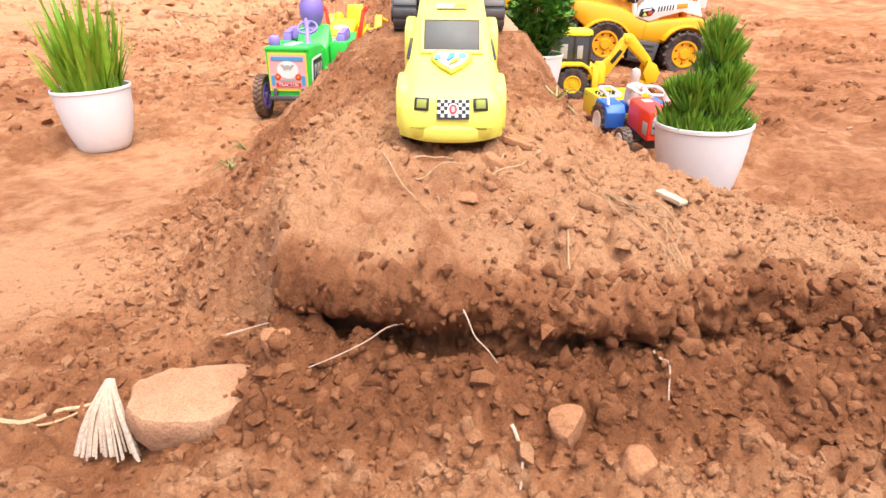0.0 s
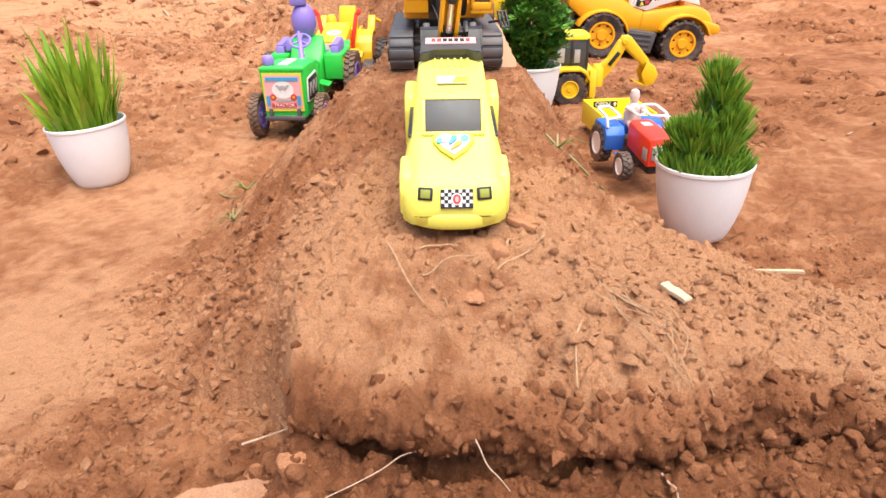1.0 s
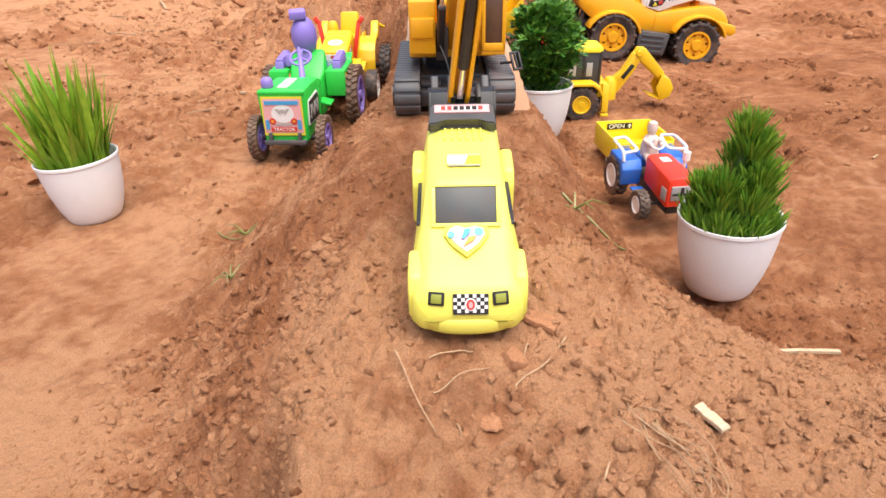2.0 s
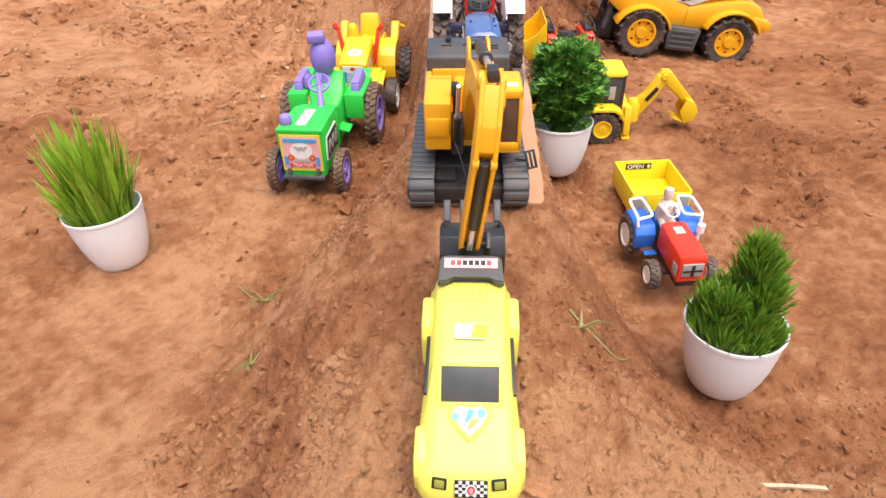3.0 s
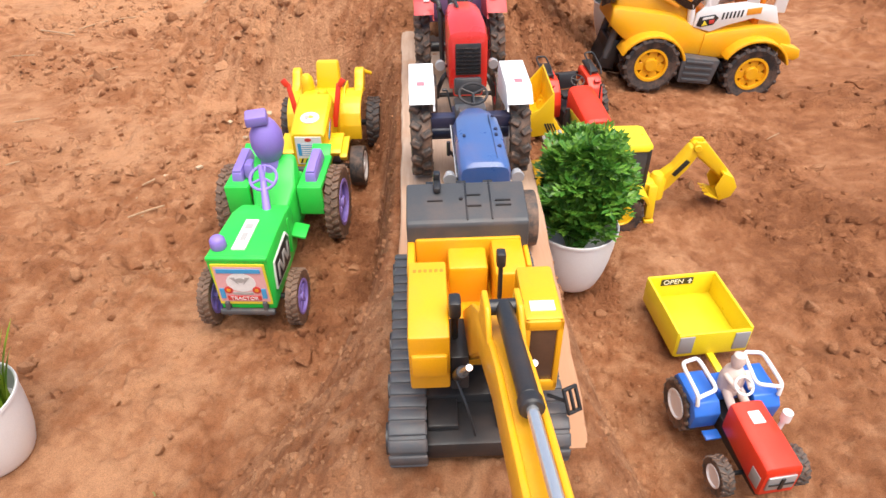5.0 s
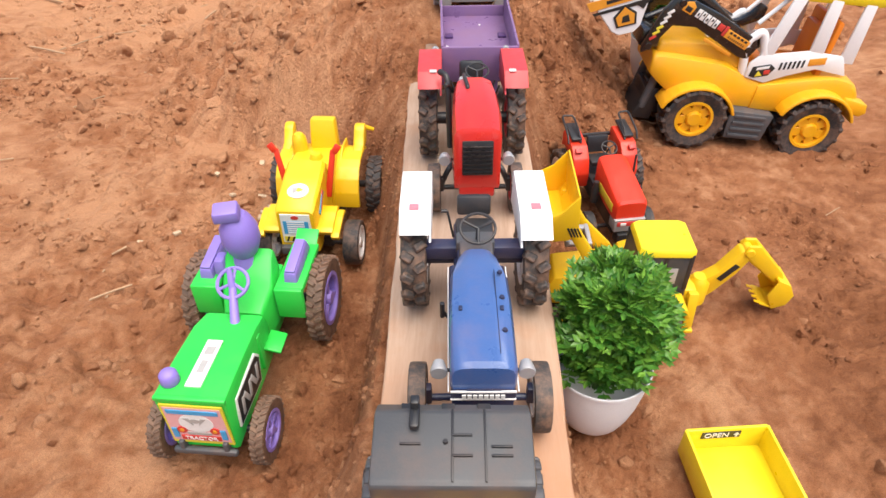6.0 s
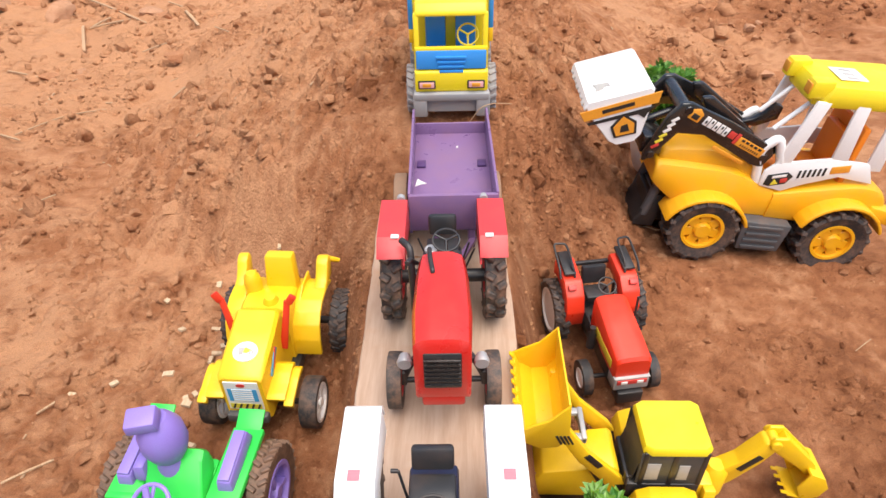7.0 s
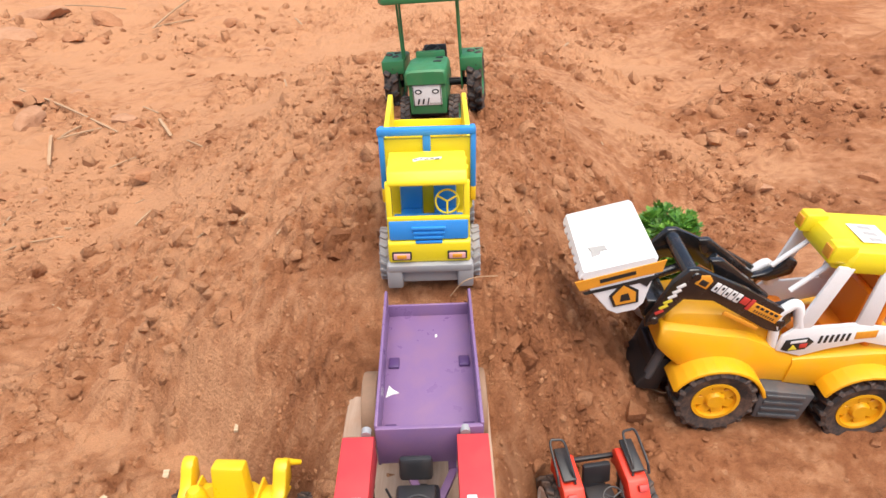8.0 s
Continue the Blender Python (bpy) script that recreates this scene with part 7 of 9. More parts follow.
    part("boom_label", moved(box(-0.0005, 0.0005, -0.011, 0.011, -0.0028, 0.0028, 0.0003), Matrix.Translation((0.0087, 0.1000, 0.0580)) @ Matrix.Rotation(radians(54), 4, "X")), "p_black", boom, "black label plate on the arm")
    b2 = [(0.108, 0.0820), (0.111, 0.0890), (0.121, 0.0890), (0.150, 0.0570), (0.155, 0.0460), (0.148, 0.0430), (0.137, 0.0540), (0.115, 0.0730)]
    part("dig_stick", joined(prism(b2, -0.0050, -0.0020, 0.0008), prism(b2, 0.0060, 0.0090, 0.0008), prism([(y, z - 0.002) for y, z in b2[2:]], -0.003, 0.007, 0.0006)), "gold", t)
    part("arm_pin", rod((-0.0075, 0.113, 0.0820), (0.0110, 0.113, 0.0820), 0.0042), "gold", t)
    cup2 = [(0.146, 0.0540), (0.158, 0.0480), (0.164, 0.0360), (0.160, 0.0240), (0.148, 0.0190), (0.136, 0.0240), (0.137, 0.0255), (0.148, 0.0215), (0.158, 0.0255), (0.1615, 0.0360), (0.156, 0.0465), (0.145, 0.0520)]
    ck = [(0.146, 0.0540), (0.158, 0.0480), (0.164, 0.0360), (0.160, 0.0240), (0.148, 0.0190), (0.140, 0.0360)]
    db = part("dig_bucket", joined(prism(cup2, -0.0110, 0.0150, 0.0003), prism(ck, -0.0120, -0.0105, 0.0003), prism(ck, 0.0145, 0.0160, 0.0003)), "gold", t)
    for k in range(4):
        part("tooth", moved(box(-0.0014, 0.0014, -0.006, 0.0, -0.0007, 0.0007, 0.0003), Matrix.Translation((-0.0085 + 0.007 * k, 0.137, 0.0245)) @ Matrix.Rotation(radians(-20), 4, "X")), "gold", db)


backhoe()


# ---- small tractor with tipping trailer ----
def small_tractor():
    t = thing("toy_tractor", pose(0.2030, 0.6600, 0.0100, 0, 0, 7), "small red and blue toy tractor with white rims on soil", "toy tractor")
    for s in (-1, 1):
        wheel(t, (s * 0.0290, 0.024, 0.0200), 0.0200, 0.0120, 0.0120, "dusty", "white", 16, 0.0018, rim_w=0.0115)
        wheel(t, (s * 0.0275, -0.035, 0.0140), 0.0140, 0.0100, 0.0085, "dusty", "white", 16, 0.0010, rim_w=0.0098)
        part("mudguard", prism([(0.002, 0.018), (0.000, 0.034), (0.006, 0.0420), (0.034, 0.0435), (0.038, 0.036), (0.034, 0.0375), (0.010, 0.036), (0.0055, 0.018)], s * 0.0130, s * 0.0330, 0.0010), "cobalt", t, "cobalt blue mudguard")
        part("footrest", moved(box(-0.006, 0.006, -0.004, 0.004, -0.001, 0.001, 0.0006), Matrix.Translation((s * 0.0180, -0.004, 0.0160))), "cobalt", t)
        part("rail", tube(bent([(s * 0.0310, 0.004, 0.042), (s * 0.0320, 0.006, 0.052), (s * 0.0320, 0.034, 0.0545), (s * 0.0180, 0.037, 0.0545), (s * 0.0150, 0.010, 0.050), (s * 0.0310, 0.005, 0.050)], 0.22), 0.0015), "white", t, "white side rail")
    part("hood", loft([hood_ring(-0.0560, 0.0122, 0.020, 0.0440, 0.003), hood_ring(-0.0545, 0.0132, 0.019, 0.0460, 0.003), hood_ring(-0.030, 0.0132, 0.022, 0.0480, 0.003), hood_ring(-0.004, 0.0122, 0.024, 0.0500, 0.003)]), "scarlet", t)
    part("grille", box(-0.0100, 0.0100, -0.0574, -0.0555, 0.0255, 0.0395, 0.001), "silver", t, "grey printed grille")
    part("grille_print", joined(box(-0.0015, 0.0015, -0.0582, -0.0572, 0.0265, 0.0385, 0.0003), box(-0.0090, 0.0090, -0.0580, -0.0572, 0.0310, 0.0330, 0.0003)), "p_black", t)
    part("side_vent", box(-0.0138, -0.0130, -0.054, -0.044, 0.024, 0.036, 0.0004), "p_grey", t)
    part("engine", box(-0.0100, 0.0100, -0.052, 0.034, 0.010, 0.026, 0.002), "black", t)
    part("front_axle", rod((-0.0275, -0.035, 0.014), (0.0275, -0.035, 0.014), 0.0016), "black", t)
    part("rear_axle", rod((-0.029, 0.024, 0.020), (0.029, 0.024, 0.020), 0.002), "black", t)
    part("exhaust_pipe", joined(rod((0.0160, -0.022, 0.040), (0.0175, -0.022, 0.052), 0.0018), lathe([(0, 0), (0.0035, 0), (0.0035, 0.008), (0, 0.008)], 14, at=(0.0178, -0.022, 0.050))), "white", t, "white exhaust stub")
    part("hood_print", box(-0.0045, 0.0045, -0.022, -0.010, 0.0492, 0.0502, 0.0004), "p_white", t)
    part("steering_wheel", moved(tube([(0.0065 * math.cos(2 * math.pi * k / 16), 0.0065 * math.sin(2 * math.pi * k / 16), 0) for k in range(16)], 0.001, 6, True), Matrix.Translation((0, 0.004, 0.0580)) @ Matrix.Rotation(radians(35), 4, "X")), "white", t)
    part("seat", box(-0.0100, 0.0100, 0.014, 0.032, 0.030, 0.042, 0.002), "cobalt", t)
    doll = joined(lathe([(0, 0.040), (0.0085, 0.040), (0.0090, 0.052), (0.0065, 0.060), (0.0030, 0.0625), (0.0045, 0.066), (0.0052, 0.070), (0.0040, 0.0745), (0, 0.0765)], 16, at=(0, 0.018, 0)), rod((-0.008, 0.016, 0.058), (-0.005, 0.002, 0.056), 0.0022), rod((0.008, 0.016, 0.058), (0.005, 0.002, 0.056), 0.0022), rod((-0.005, 0.014, 0.043), (-0.006, -0.004, 0.038), 0.0032), rod((0.005, 0.014, 0.043), (0.006, -0.004, 0.038), 0.0032))
    part("driver_doll", doll, "cream", t, "plain cream plastic driver doll")


def yellow_trailer():
    t = thing("toy_trailer", pose(0.2145, 0.7790, 0.0030, 0, 0, 5), "bright yellow toy tipping trailer on soil", "toy trailer")
    W, L, z0, z1 = 0.0315, 0.036, 0.0125, 0.0395
    part("bed_floor", box(-W, W, -L, L, z0, z0 + 0.003, 0.0008), "lemon", t)
    part("front_wall", box(-W, W, -L - 0.001, -L + 0.0015, z0, z1 - 0.002, 0.0006), "lemon", t)
    tg = part("tail_board", box(-W, W, L - 0.0015, L + 0.001, z0, z1, 0.0006), "lemon", t)
    for s in (-1, 1):
        part("side_wall", box(s * W - 0.0012, s * W + 0.0012, -L, L, z0, z1, 0.0006), "lemon", t)
        part("corner_patch", box(s * 0.024 - 0.0065, s * 0.024 + 0.0065, -L - 0.0018, -L - 0.0006, z0 + 0.004, z1 - 0.004, 0.0005), "ash", t)
        wheel(t, (s * 0.0230, 0.004, 0.0060), 0.0060, 0.0090, 0.0035, "dusty", "white", 14, 0.0008)
    part("drawbar", box(-0.003, 0.003, -L - 0.022, -L + 0.01, 0.010, 0.0135, 0.0008), "lemon", t)
    part("axle", rod((-0.023, 0.004, 0.006), (0.023, 0.004, 0.006), 0.0015), "black", t)
    y = L - 0.0018
    decal("board_label", rect(0.0300, 0.0072), (-0.004, y, z1 - 0.0065), (1, 0, 0), (0, 0, 1), "p_black", tg, 0.0004, "black label with white lettering")
    word("OPEN", 0.0074, (-0.0075, y - 0.0005, z1 - 0.0065), (1, 0, 0), (0, 0, 1), "p_white", tg)
    decal("arrow", [(-0.0008, -0.0026), (0.0008, -0.0026), (0.0008, 0.0), (0.0024, 0.0), (0, 0.0028), (-0.0024, 0.0), (-0.0008, 0.0)], (0.0080, y - 0.0005, z1 - 0.0065), (1, 0, 0), (0, 0, 1), "p_white", tg, 0.0003)


small_tractor()
yellow_trailer()


# ---- large wheel loader ----
def wheel_loader():
    t = thing("toy_wheel_loader", pose(0.3850, 1.357, -0.0070, -6.5, 0, -90), "large amber and white toy wheel loader with raised white bucket", "toy loader")
    for s in (-1, 1):
        for y in (-0.0755, 0.0815):
            tw = wheel(t, (s * 0.0520, y, 0.0425), 0.0425, 0.0340, 0.0250, "rubber", "amber", 16, 0.0040, "slots", 7, 0.030, 0.35, "chunky black toy tyre")
            part("hub_cap", lathe([(0, 0.0155 * s), (0.0085, 0.0155 * s), (0.0105, 0.0120 * s), (0, 0.0120 * s)], 18, "x"), "amber", tw)
        # mudguards
        for y, w0, dz in ((-0.0755, 0.0, 0.0), (0.0815, 0.006, 0.007)):
            arc = []
            for k in range(13):
                a = radians(18 + 144 * k / 12)
                arc.append((y + 0.0520 * math.cos(a), 0.0400 + dz + 0.0480 * math.sin(a)))
            for k in range(12, -1, -1):
                a = radians(18 + 144 * k / 12)
                arc.append((y + 0.0480 * math.cos(a), 0.0400 + dz + 0.0440 * math.sin(a)))
            part("mudguard", prism(arc, s * 0.0330, s * 0.0690, 0.0012), "amber", t)
        part("step_box", joined(prism([(-0.026, 0.018), (-0.030, 0.058), (0.030, 0.056), (0.026, 0.018)], s * 0.0360, s * 0.0610, 0.002), *[box(s * 0.0620 - 0.002, s * 0.0620 + 0.001, -0.022, 0.020, 0.022 + 0.009 * k, 0.026 + 0.009 * k, 0.0008) for k in range(4)]), "grey", t, "dark ribbed step box")
    ring = lambda y, w, z0, z1, r=0.008: hood_ring(y, w, z0, z1, r)  # noqa: E731
    part("bonnet", loft(dense([ring(-0.1400, 0.0250, 0.092, 0.1180), ring(-0.1350, 0.0300, 0.088, 0.1260), ring(-0.105, 0.0325, 0.080, 0.1310), ring(-0.065, 0.0325, 0.080, 0.1310), ring(-0.035, 0.0320, 0.080, 0.1230), ring(-0.010, 0.0330, 0.080, 0.1080), ring(0.015, 0.0340, 0.080, 0.0960)])), "amber", t, "rounded amber bonnet")
    part("front_body", loft(dense([ring(-0.1440, 0.0340, 0.090, 0.1080, 0.007), ring(-0.1410, 0.0400, 0.086, 0.1130, 0.010), ring(-0.1180, 0.0450, 0.070, 0.1160, 0.016), ring(-0.090, 0.0465, 0.058, 0.1160, 0.018), ring(-0.055, 0.0460, 0.056, 0.1140, 0.018), ring(-0.025, 0.0440, 0.056, 0.1030, 0.014), ring(0.010, 0.0440, 0.056, 0.0900, 0.010)])), "amber", t)
    part("rear_body", loft(dense([ring(0.0, 0.0460, 0.056, 0.0900), ring(0.050, 0.0480, 0.056, 0.1020), ring(0.095, 0.0480, 0.056, 0.1100), ring(0.125, 0.0430, 0.058, 0.1020), ring(0.140, 0.0360, 0.060, 0.0880)])), "amber", t)
    for s in (-1, 1):
        part("tail_fin", prism([(0.112, 0.070), (0.118, 0.086), (0.150, 0.080), (0.154, 0.068), (0.146, 0.062)], s * 0.030, s * 0.050, 0.002), "amber", t)
    part("chassis", joined(box(-0.0340, 0.0340, -0.110, 0.120, 0.030, 0.060, 0.004), box(-0.0270, 0.0270, -0.138, -0.108, 0.026, 0.062, 0.004), prism([(-0.146, 0.018), (-0.147, 0.026), (-0.130, 0.064), (-0.116, 0.064), (-0.120, 0.018)], -0.0300, 0.0300, 0.002)), "black", t)
    for s in (-1, 1):
        part("front_ram", rod((s * 0.0260, -0.136, 0.034), (s * 0.0270, -0.128, 0.086), 0.0055, 14), "grey", t)
    # cab: white frame, orange inside
    for s in (-1, 1):
        x = s * 0.0400
        part("cab_side", prism([(-0.021, 0.097), (-0.021, 0.116), (-0.012, 0.127), (0.046, 0.139), (0.092, 0.137), (0.106, 0.112), (0.064, 0.117), (0.030, 0.104), (0.006, 0.092)], x - 0.002, x + 0.002, 0.0010), "white", t, "white cab side panel")
        for foot, head in (((-0.014, 0.003, 0.120), (0.001, 0.017)), ((0.047, 0.066, 0.136), (0.045, 0.060)), ((0.089, 0.108, 0.128), (0.088, 0.102))):
            part("cab_pillar", prism([(foot[0], foot[2]), (head[0], 0.204), (head[1], 0.204), (foot[1], foot[2])], x - 0.0024, x + 0.0016, 0.0014), "white", t, "white cab pillar")
        o = s * 0.0423
        up = Matrix.Translation((0, -0.0125, 0.107)) @ Matrix.Rotation(radians(13), 4, "X") @ Matrix.Translation((0, 0, -0.095))
        if s > 0:
            part("cab_label", moved(prism([(-0.006, 0.0885), (-0.002, 0.1005), (0.020, 0.1015), (0.026, 0.0955), (0.018, 0.0865), (0.000, 0.0855)], o - 0.0006, o + 0.0006, 0.0003), up), "p_black", t, "black warning label on the cab")
            part("label_bar", moved(prism([(0.002, 0.0955), (0.003, 0.0990), (0.019, 0.0998), (0.018, 0.0962)], o - 0.0009, o + 0.0009, 0.0002), up), "p_white", t)
            part("label_sign", moved(prism([(0.001, 0.0870), (0.0055, 0.0945), (0.010, 0.0875)], o - 0.0010, o + 0.0010, 0.0002), up), "p_yellow", t)
            part("label_bar", moved(prism([(0.012, 0.0885), (0.012, 0.0940), (0.020, 0.0945), (0.019, 0.0890)], o - 0.0010, o + 0.0010, 0.0002), up), "p_red", t)
            for k in range(6):
                part("stripe", moved(prism([(0.030 + 0.0055 * k, 0.0925), (0.032 + 0.0055 * k, 0.1020), (0.0345 + 0.0055 * k, 0.1020), (0.0325 + 0.0055 * k, 0.0925)], o - 0.0006, o + 0.0006, 0.0002), up), "p_black", t)
            part("amber_label", moved(prism([(0.066, 0.0935), (0.067, 0.1025), (0.088, 0.1025), (0.087, 0.0935)], o - 0.0006, o + 0.0006, 0.0003), up), "p_orange", t)
        part("windscreen_arm", tube(bent([(s * 0.034, -0.022, 0.096), (s * 0.036, -0.034, 0.140), (s * 0.036, -0.018, 0.158), (s * 0.037, -0.006, 0.128)], 0.35), 0.0054, 10), "white", t)
        part("mirror_stay", rod((s * 0.022, 0.012, 0.204), (s * 0.022, -0.022, 0.160), 0.0028), "white", t)
    part("cab_tub", joined(box(-0.0375, 0.0375, 0.000, 0.092, 0.086, 0.094, 0.002), box(-0.0360, 0.0360, 0.082, 0.090, 0.094, 0.176, 0.003), box(-0.0220, 0.0220, 0.044, 0.080, 0.094, 0.116, 0.004), box(-0.0220, 0.0220, 0.070, 0.082, 0.110, 0.164, 0.004), box(-0.0300, 0.0300, 0.000, 0.018, 0.094, 0.118, 0.004)), "orange", t, "orange cab seat and inside").location = (0, -0.012, 0)
    rf = [[(x * k, (y - 0.06) * k + 0.072, z + dz) for x, y, dz in [(-0.030, 0.000, -0.002), (0.030, 0.000, -0.002), (0.041, 0.012, 0), (0.042, 0.108, 0.002), (0.036, 0.118, 0.002), (-0.036, 0.118, 0.002), (-0.042, 0.108, 0.002), (-0.041, 0.012, 0)]] for k, z in ((0.97, 0.198), (1.0, 0.201), (1.0, 0.212), (0.93, 0.220), (0.80, 0.223))]
    r = part("cab_roof", loft(rf), "lemon", t, "bright yellow cab roof with printed label")
    r.location = (0, -0.012, 0)
    for s in (-1, 1):
        part("roof_lamp", joined(prism([(0.002, 0.204), (0.004, 0.224), (0.026, 0.226), (0.028, 0.206)], s * 0.0290 - 0.0085, s * 0.0290 + 0.0085, 0.003)), "lemon", r)
        part("lamp_lens", box(s * 0.0290 - 0.0060, s * 0.0290 + 0.0060, 0.0015, 0.0035, 0.2085, 0.2205, 0.002), "p_orange", r, "orange roof lamp lens")
    decal("roof_label", rect(0.034, 0.030), (0.006, 0.052, 0.2237), (1, 0, 0), (0, 1, 0.02), "p_white", r)
    for k in range(3):
        decal("label_bar", [(-0.014 + 0.011 * k, -0.006), (-0.008 + 0.011 * k, -0.006), (-0.006 + 0.011 * k, 0.006), (-0.012 + 0.011 * k, 0.006)], (0.006, 0.052, 0.2242), (1, 0, 0), (0, 1, 0.02), "p_grey", r, 0.0003)
    # lifting arms, cranked, with their printed labels
    arm = [(-0.1640, 0.1230), (-0.1500, 0.1700), (-0.1390, 0.1870), (-0.1280, 0.1885), (-0.0770, 0.1705), (-0.0240, 0.1460), (-0.0185, 0.1360), (-0.0270, 0.1195), (-0.0400, 0.1215), (-0.0710, 0.1365), (-0.1050, 0.1525), (-0.1340, 0.1515), (-0.1540, 0.1190), (-0.1630, 0.1130)]
    run = (Vector((0.1040, -0.0440)) / 0.1129, Vector((0.0440, 0.1040)) / 0.1129)

    def on_arm(a, b):
        """A place a along and b across the long half of the arm, from its crank."""
        q = Vector((-0.1280, 0.1790)) + run[0] * a + run[1] * b
        return q.x, q.y

    def strip(a0, a1, b0, b1, lean=0.0):
        return [on_arm(a0, b0), on_arm(a0 + lean, b1), on_arm(a1 + lean, b1), on_arm(a1, b0)]

    for s in (-1, 1):
        a = part("lift_arm", prism(arm, s * 0.0335, s * 0.0405, 0.0016), "gloss_black", t, "glossy black lifting arm with printed label")
        o = s * 0.0409
        ink = lambda outline, mat, d=0.0: part("label_bar", prism(outline, o - 0.0006, o + 0.0006 + s * d, 0.0001), mat, a)  # noqa: E731
        part("label_sign", prism([on_arm(0.001, -0.007), on_arm(0.001, 0.004), on_arm(0.008, 0.008), on_arm(0.015, 0.004), on_arm(0.015, -0.007)], o - 0.0006, o + 0.0006, 0.0004), "p_orange", a)
        ink(strip(0.004, 0.012, -0.005, 0.001), "p_black", 0.0004)
        for k in range(5):
            ink(strip(0.0200 + 0.0068 * k, 0.0252 + 0.0068 * k, -0.0055, 0.0050), "p_white")
            ink(strip(0.0215 + 0.0068 * k, 0.0235 + 0.0068 * k, -0.0030 + 0.003 * (k % 2), 0.0005 + 0.003 * (k % 2)), "p_black", 0.0004)
        ink(strip(0.0545, 0.0625, -0.0040, 0.0040), "p_red")
        ink(strip(0.0640, 0.0680, -0.0075, 0.0055), "p_red")
        ink(strip(0.0685, 0.1040, -0.0075, 0.0035), "p_orange")
        for k in range(5):
            ink(strip(0.0720 + 0.006 * k, 0.0760 + 0.006 * k, -0.0005, 0.0022), "p_black", 0.0004)
        for k in range(9):
            ink(strip(0.0740 + 0.003 * k, 0.0752 + 0.003 * k, -0.0060, -0.0032), "p_black", 0.0004)
        part("arm_slot", prism(strip(0.050, 0.094, -0.0235, -0.0190), s * 0.0392, s * 0.0412, 0.0004), "p_orange", a)
        for k, c in enumerate(("p_white", "p_white", "p_white", "p_yellow", "p_yellow", "p_red")):
            q = Vector((-0.1405, 0.1700)).lerp(Vector((-0.1560, 0.1300)), (k + 0.3) / 6)
            part("label_bar", moved(box(-0.0006, 0.0006, -0.0045, 0.0045, -0.0016, 0.0016, 0.0002), Matrix.Translation((o, q.x, q.y)) @ Matrix.Rotation(radians(38), 4, "X")), c, a)
        for y, z in ((-0.1560, 0.1230), (-0.1300, 0.1800), (-0.0290, 0.1320)):
            part("arm_pin", moved(lathe([(0, 0.0016), (0.0040, 0.0016), (0.0048, 0.0), (0, 0.0)], 14, "x"), Matrix.Translation((s * 0.0404, y, z)) @ Matrix.Scale(s, 4, (1, 0, 0))), "gloss_black", a)
    part("cross_tube", rod((-0.034, -0.132, 0.178), (0.034, -0.132, 0.178), 0.0080, 16), "gloss_black", t)
    for a in (-0.0230, 0.0150):
        part("arm_web", prism([(-0.040, 0.152), (-0.100, 0.190), (-0.112, 0.188), (-0.104, 0.172), (-0.046, 0.136)], a, a + 0.008, 0.002), "gloss_black", t)
    # levers that stand up behind the arms
    part("arm_lever", prism([(-0.046, 0.142), (-0.026, 0.150), (-0.014, 0.160), (-0.008, 0.172), (0.004, 0.168), (0.003, 0.152), (-0.020, 0.140)], -0.0300, -0.0200, 0.002), "gloss_black", t)
    part("arm_lever", prism([(-0.040, 0.130), (-0.030, 0.144), (-0.014, 0.152), (-0.004, 0.146), (-0.012, 0.132), (-0.024, 0.124)], 0.0200, 0.0300, 0.002), "gloss_black", t)
    part("tilt_ram", joined(rod((0.0, -0.030, 0.130), (0.0, -0.100, 0.178), 0.0060), rod((-0.01, -0.120, 0.160), (-0.01, -0.155, 0.140), 0.0050), box(-0.030, 0.030, -0.165, -0.140, 0.118, 0.140, 0.003)), "gloss_black", t)
    decal("bonnet_label", rect(0.030, 0.026), (-0.004, -0.062, 0.1322), (1, 0, 0), (0, 1, 0), "p_white", t)
    for k in range(4):
        decal("label_bar", rect(0.004, 0.018, -0.010 + 0.0065 * k), (-0.004, -0.062, 0.1327), (1, 0.2, 0), (0, 1, 0), "p_grey" if k % 2 else "p_orange", t, 0.0003)
    # bucket, turned over so that its white floor shows
    bk = Matrix.Translation((-0.0010, -0.2040, 0.1750)) @ Matrix.Rotation(radians(21), 4, "X") @ Matrix.Diagonal((0.88, 0.72, 0.95, 1.0))
    prof = [(-0.051, 0.016), (-0.046, 0.021), (0.046, 0.0215), (0.0505, 0.018), (0.043, -0.002), (0.024, -0.034), (0.012, -0.041), (-0.014, -0.041), (-0.025, -0.034), (-0.043, -0.004)]
    rows_b = []
    for x, k in ((-0.066, 0.90), (-0.063, 1.0), (-0.030, 1.0), (0.0, 1.0), (0.030, 1.0), (0.0555, 1.0), (0.0585, 0.96)):
        rows_b.append([(x, y * k, z * k) for y, z in prof])
    b = part("bucket", moved(loft(rows_b), bk), "white", t, "white loader bucket with orange sticker")
    rj = random.Random(8)
    for k in range(8):
        part("tooth", moved(box(-0.0052, 0.0052, -0.0035 - rj.uniform(0, 0.002), 0.004, -0.0016, 0.0012, 0.0008), bk @ Matrix.Translation((-0.056 + 0.0155 * k, -0.0500, 0.0150)) @ Matrix.Rotation(radians(40), 4, "X")), "white", b)
    # labels on the near cheek
    o, u, v = bk @ Vector((0.0588, 0, 0)), bk.to_3x3() @ Vector((0, 0.88, 0)), bk.to_3x3() @ Vector((0, 0, 1))
    n = bk.to_3x3() @ Vector((1, 0, 0))
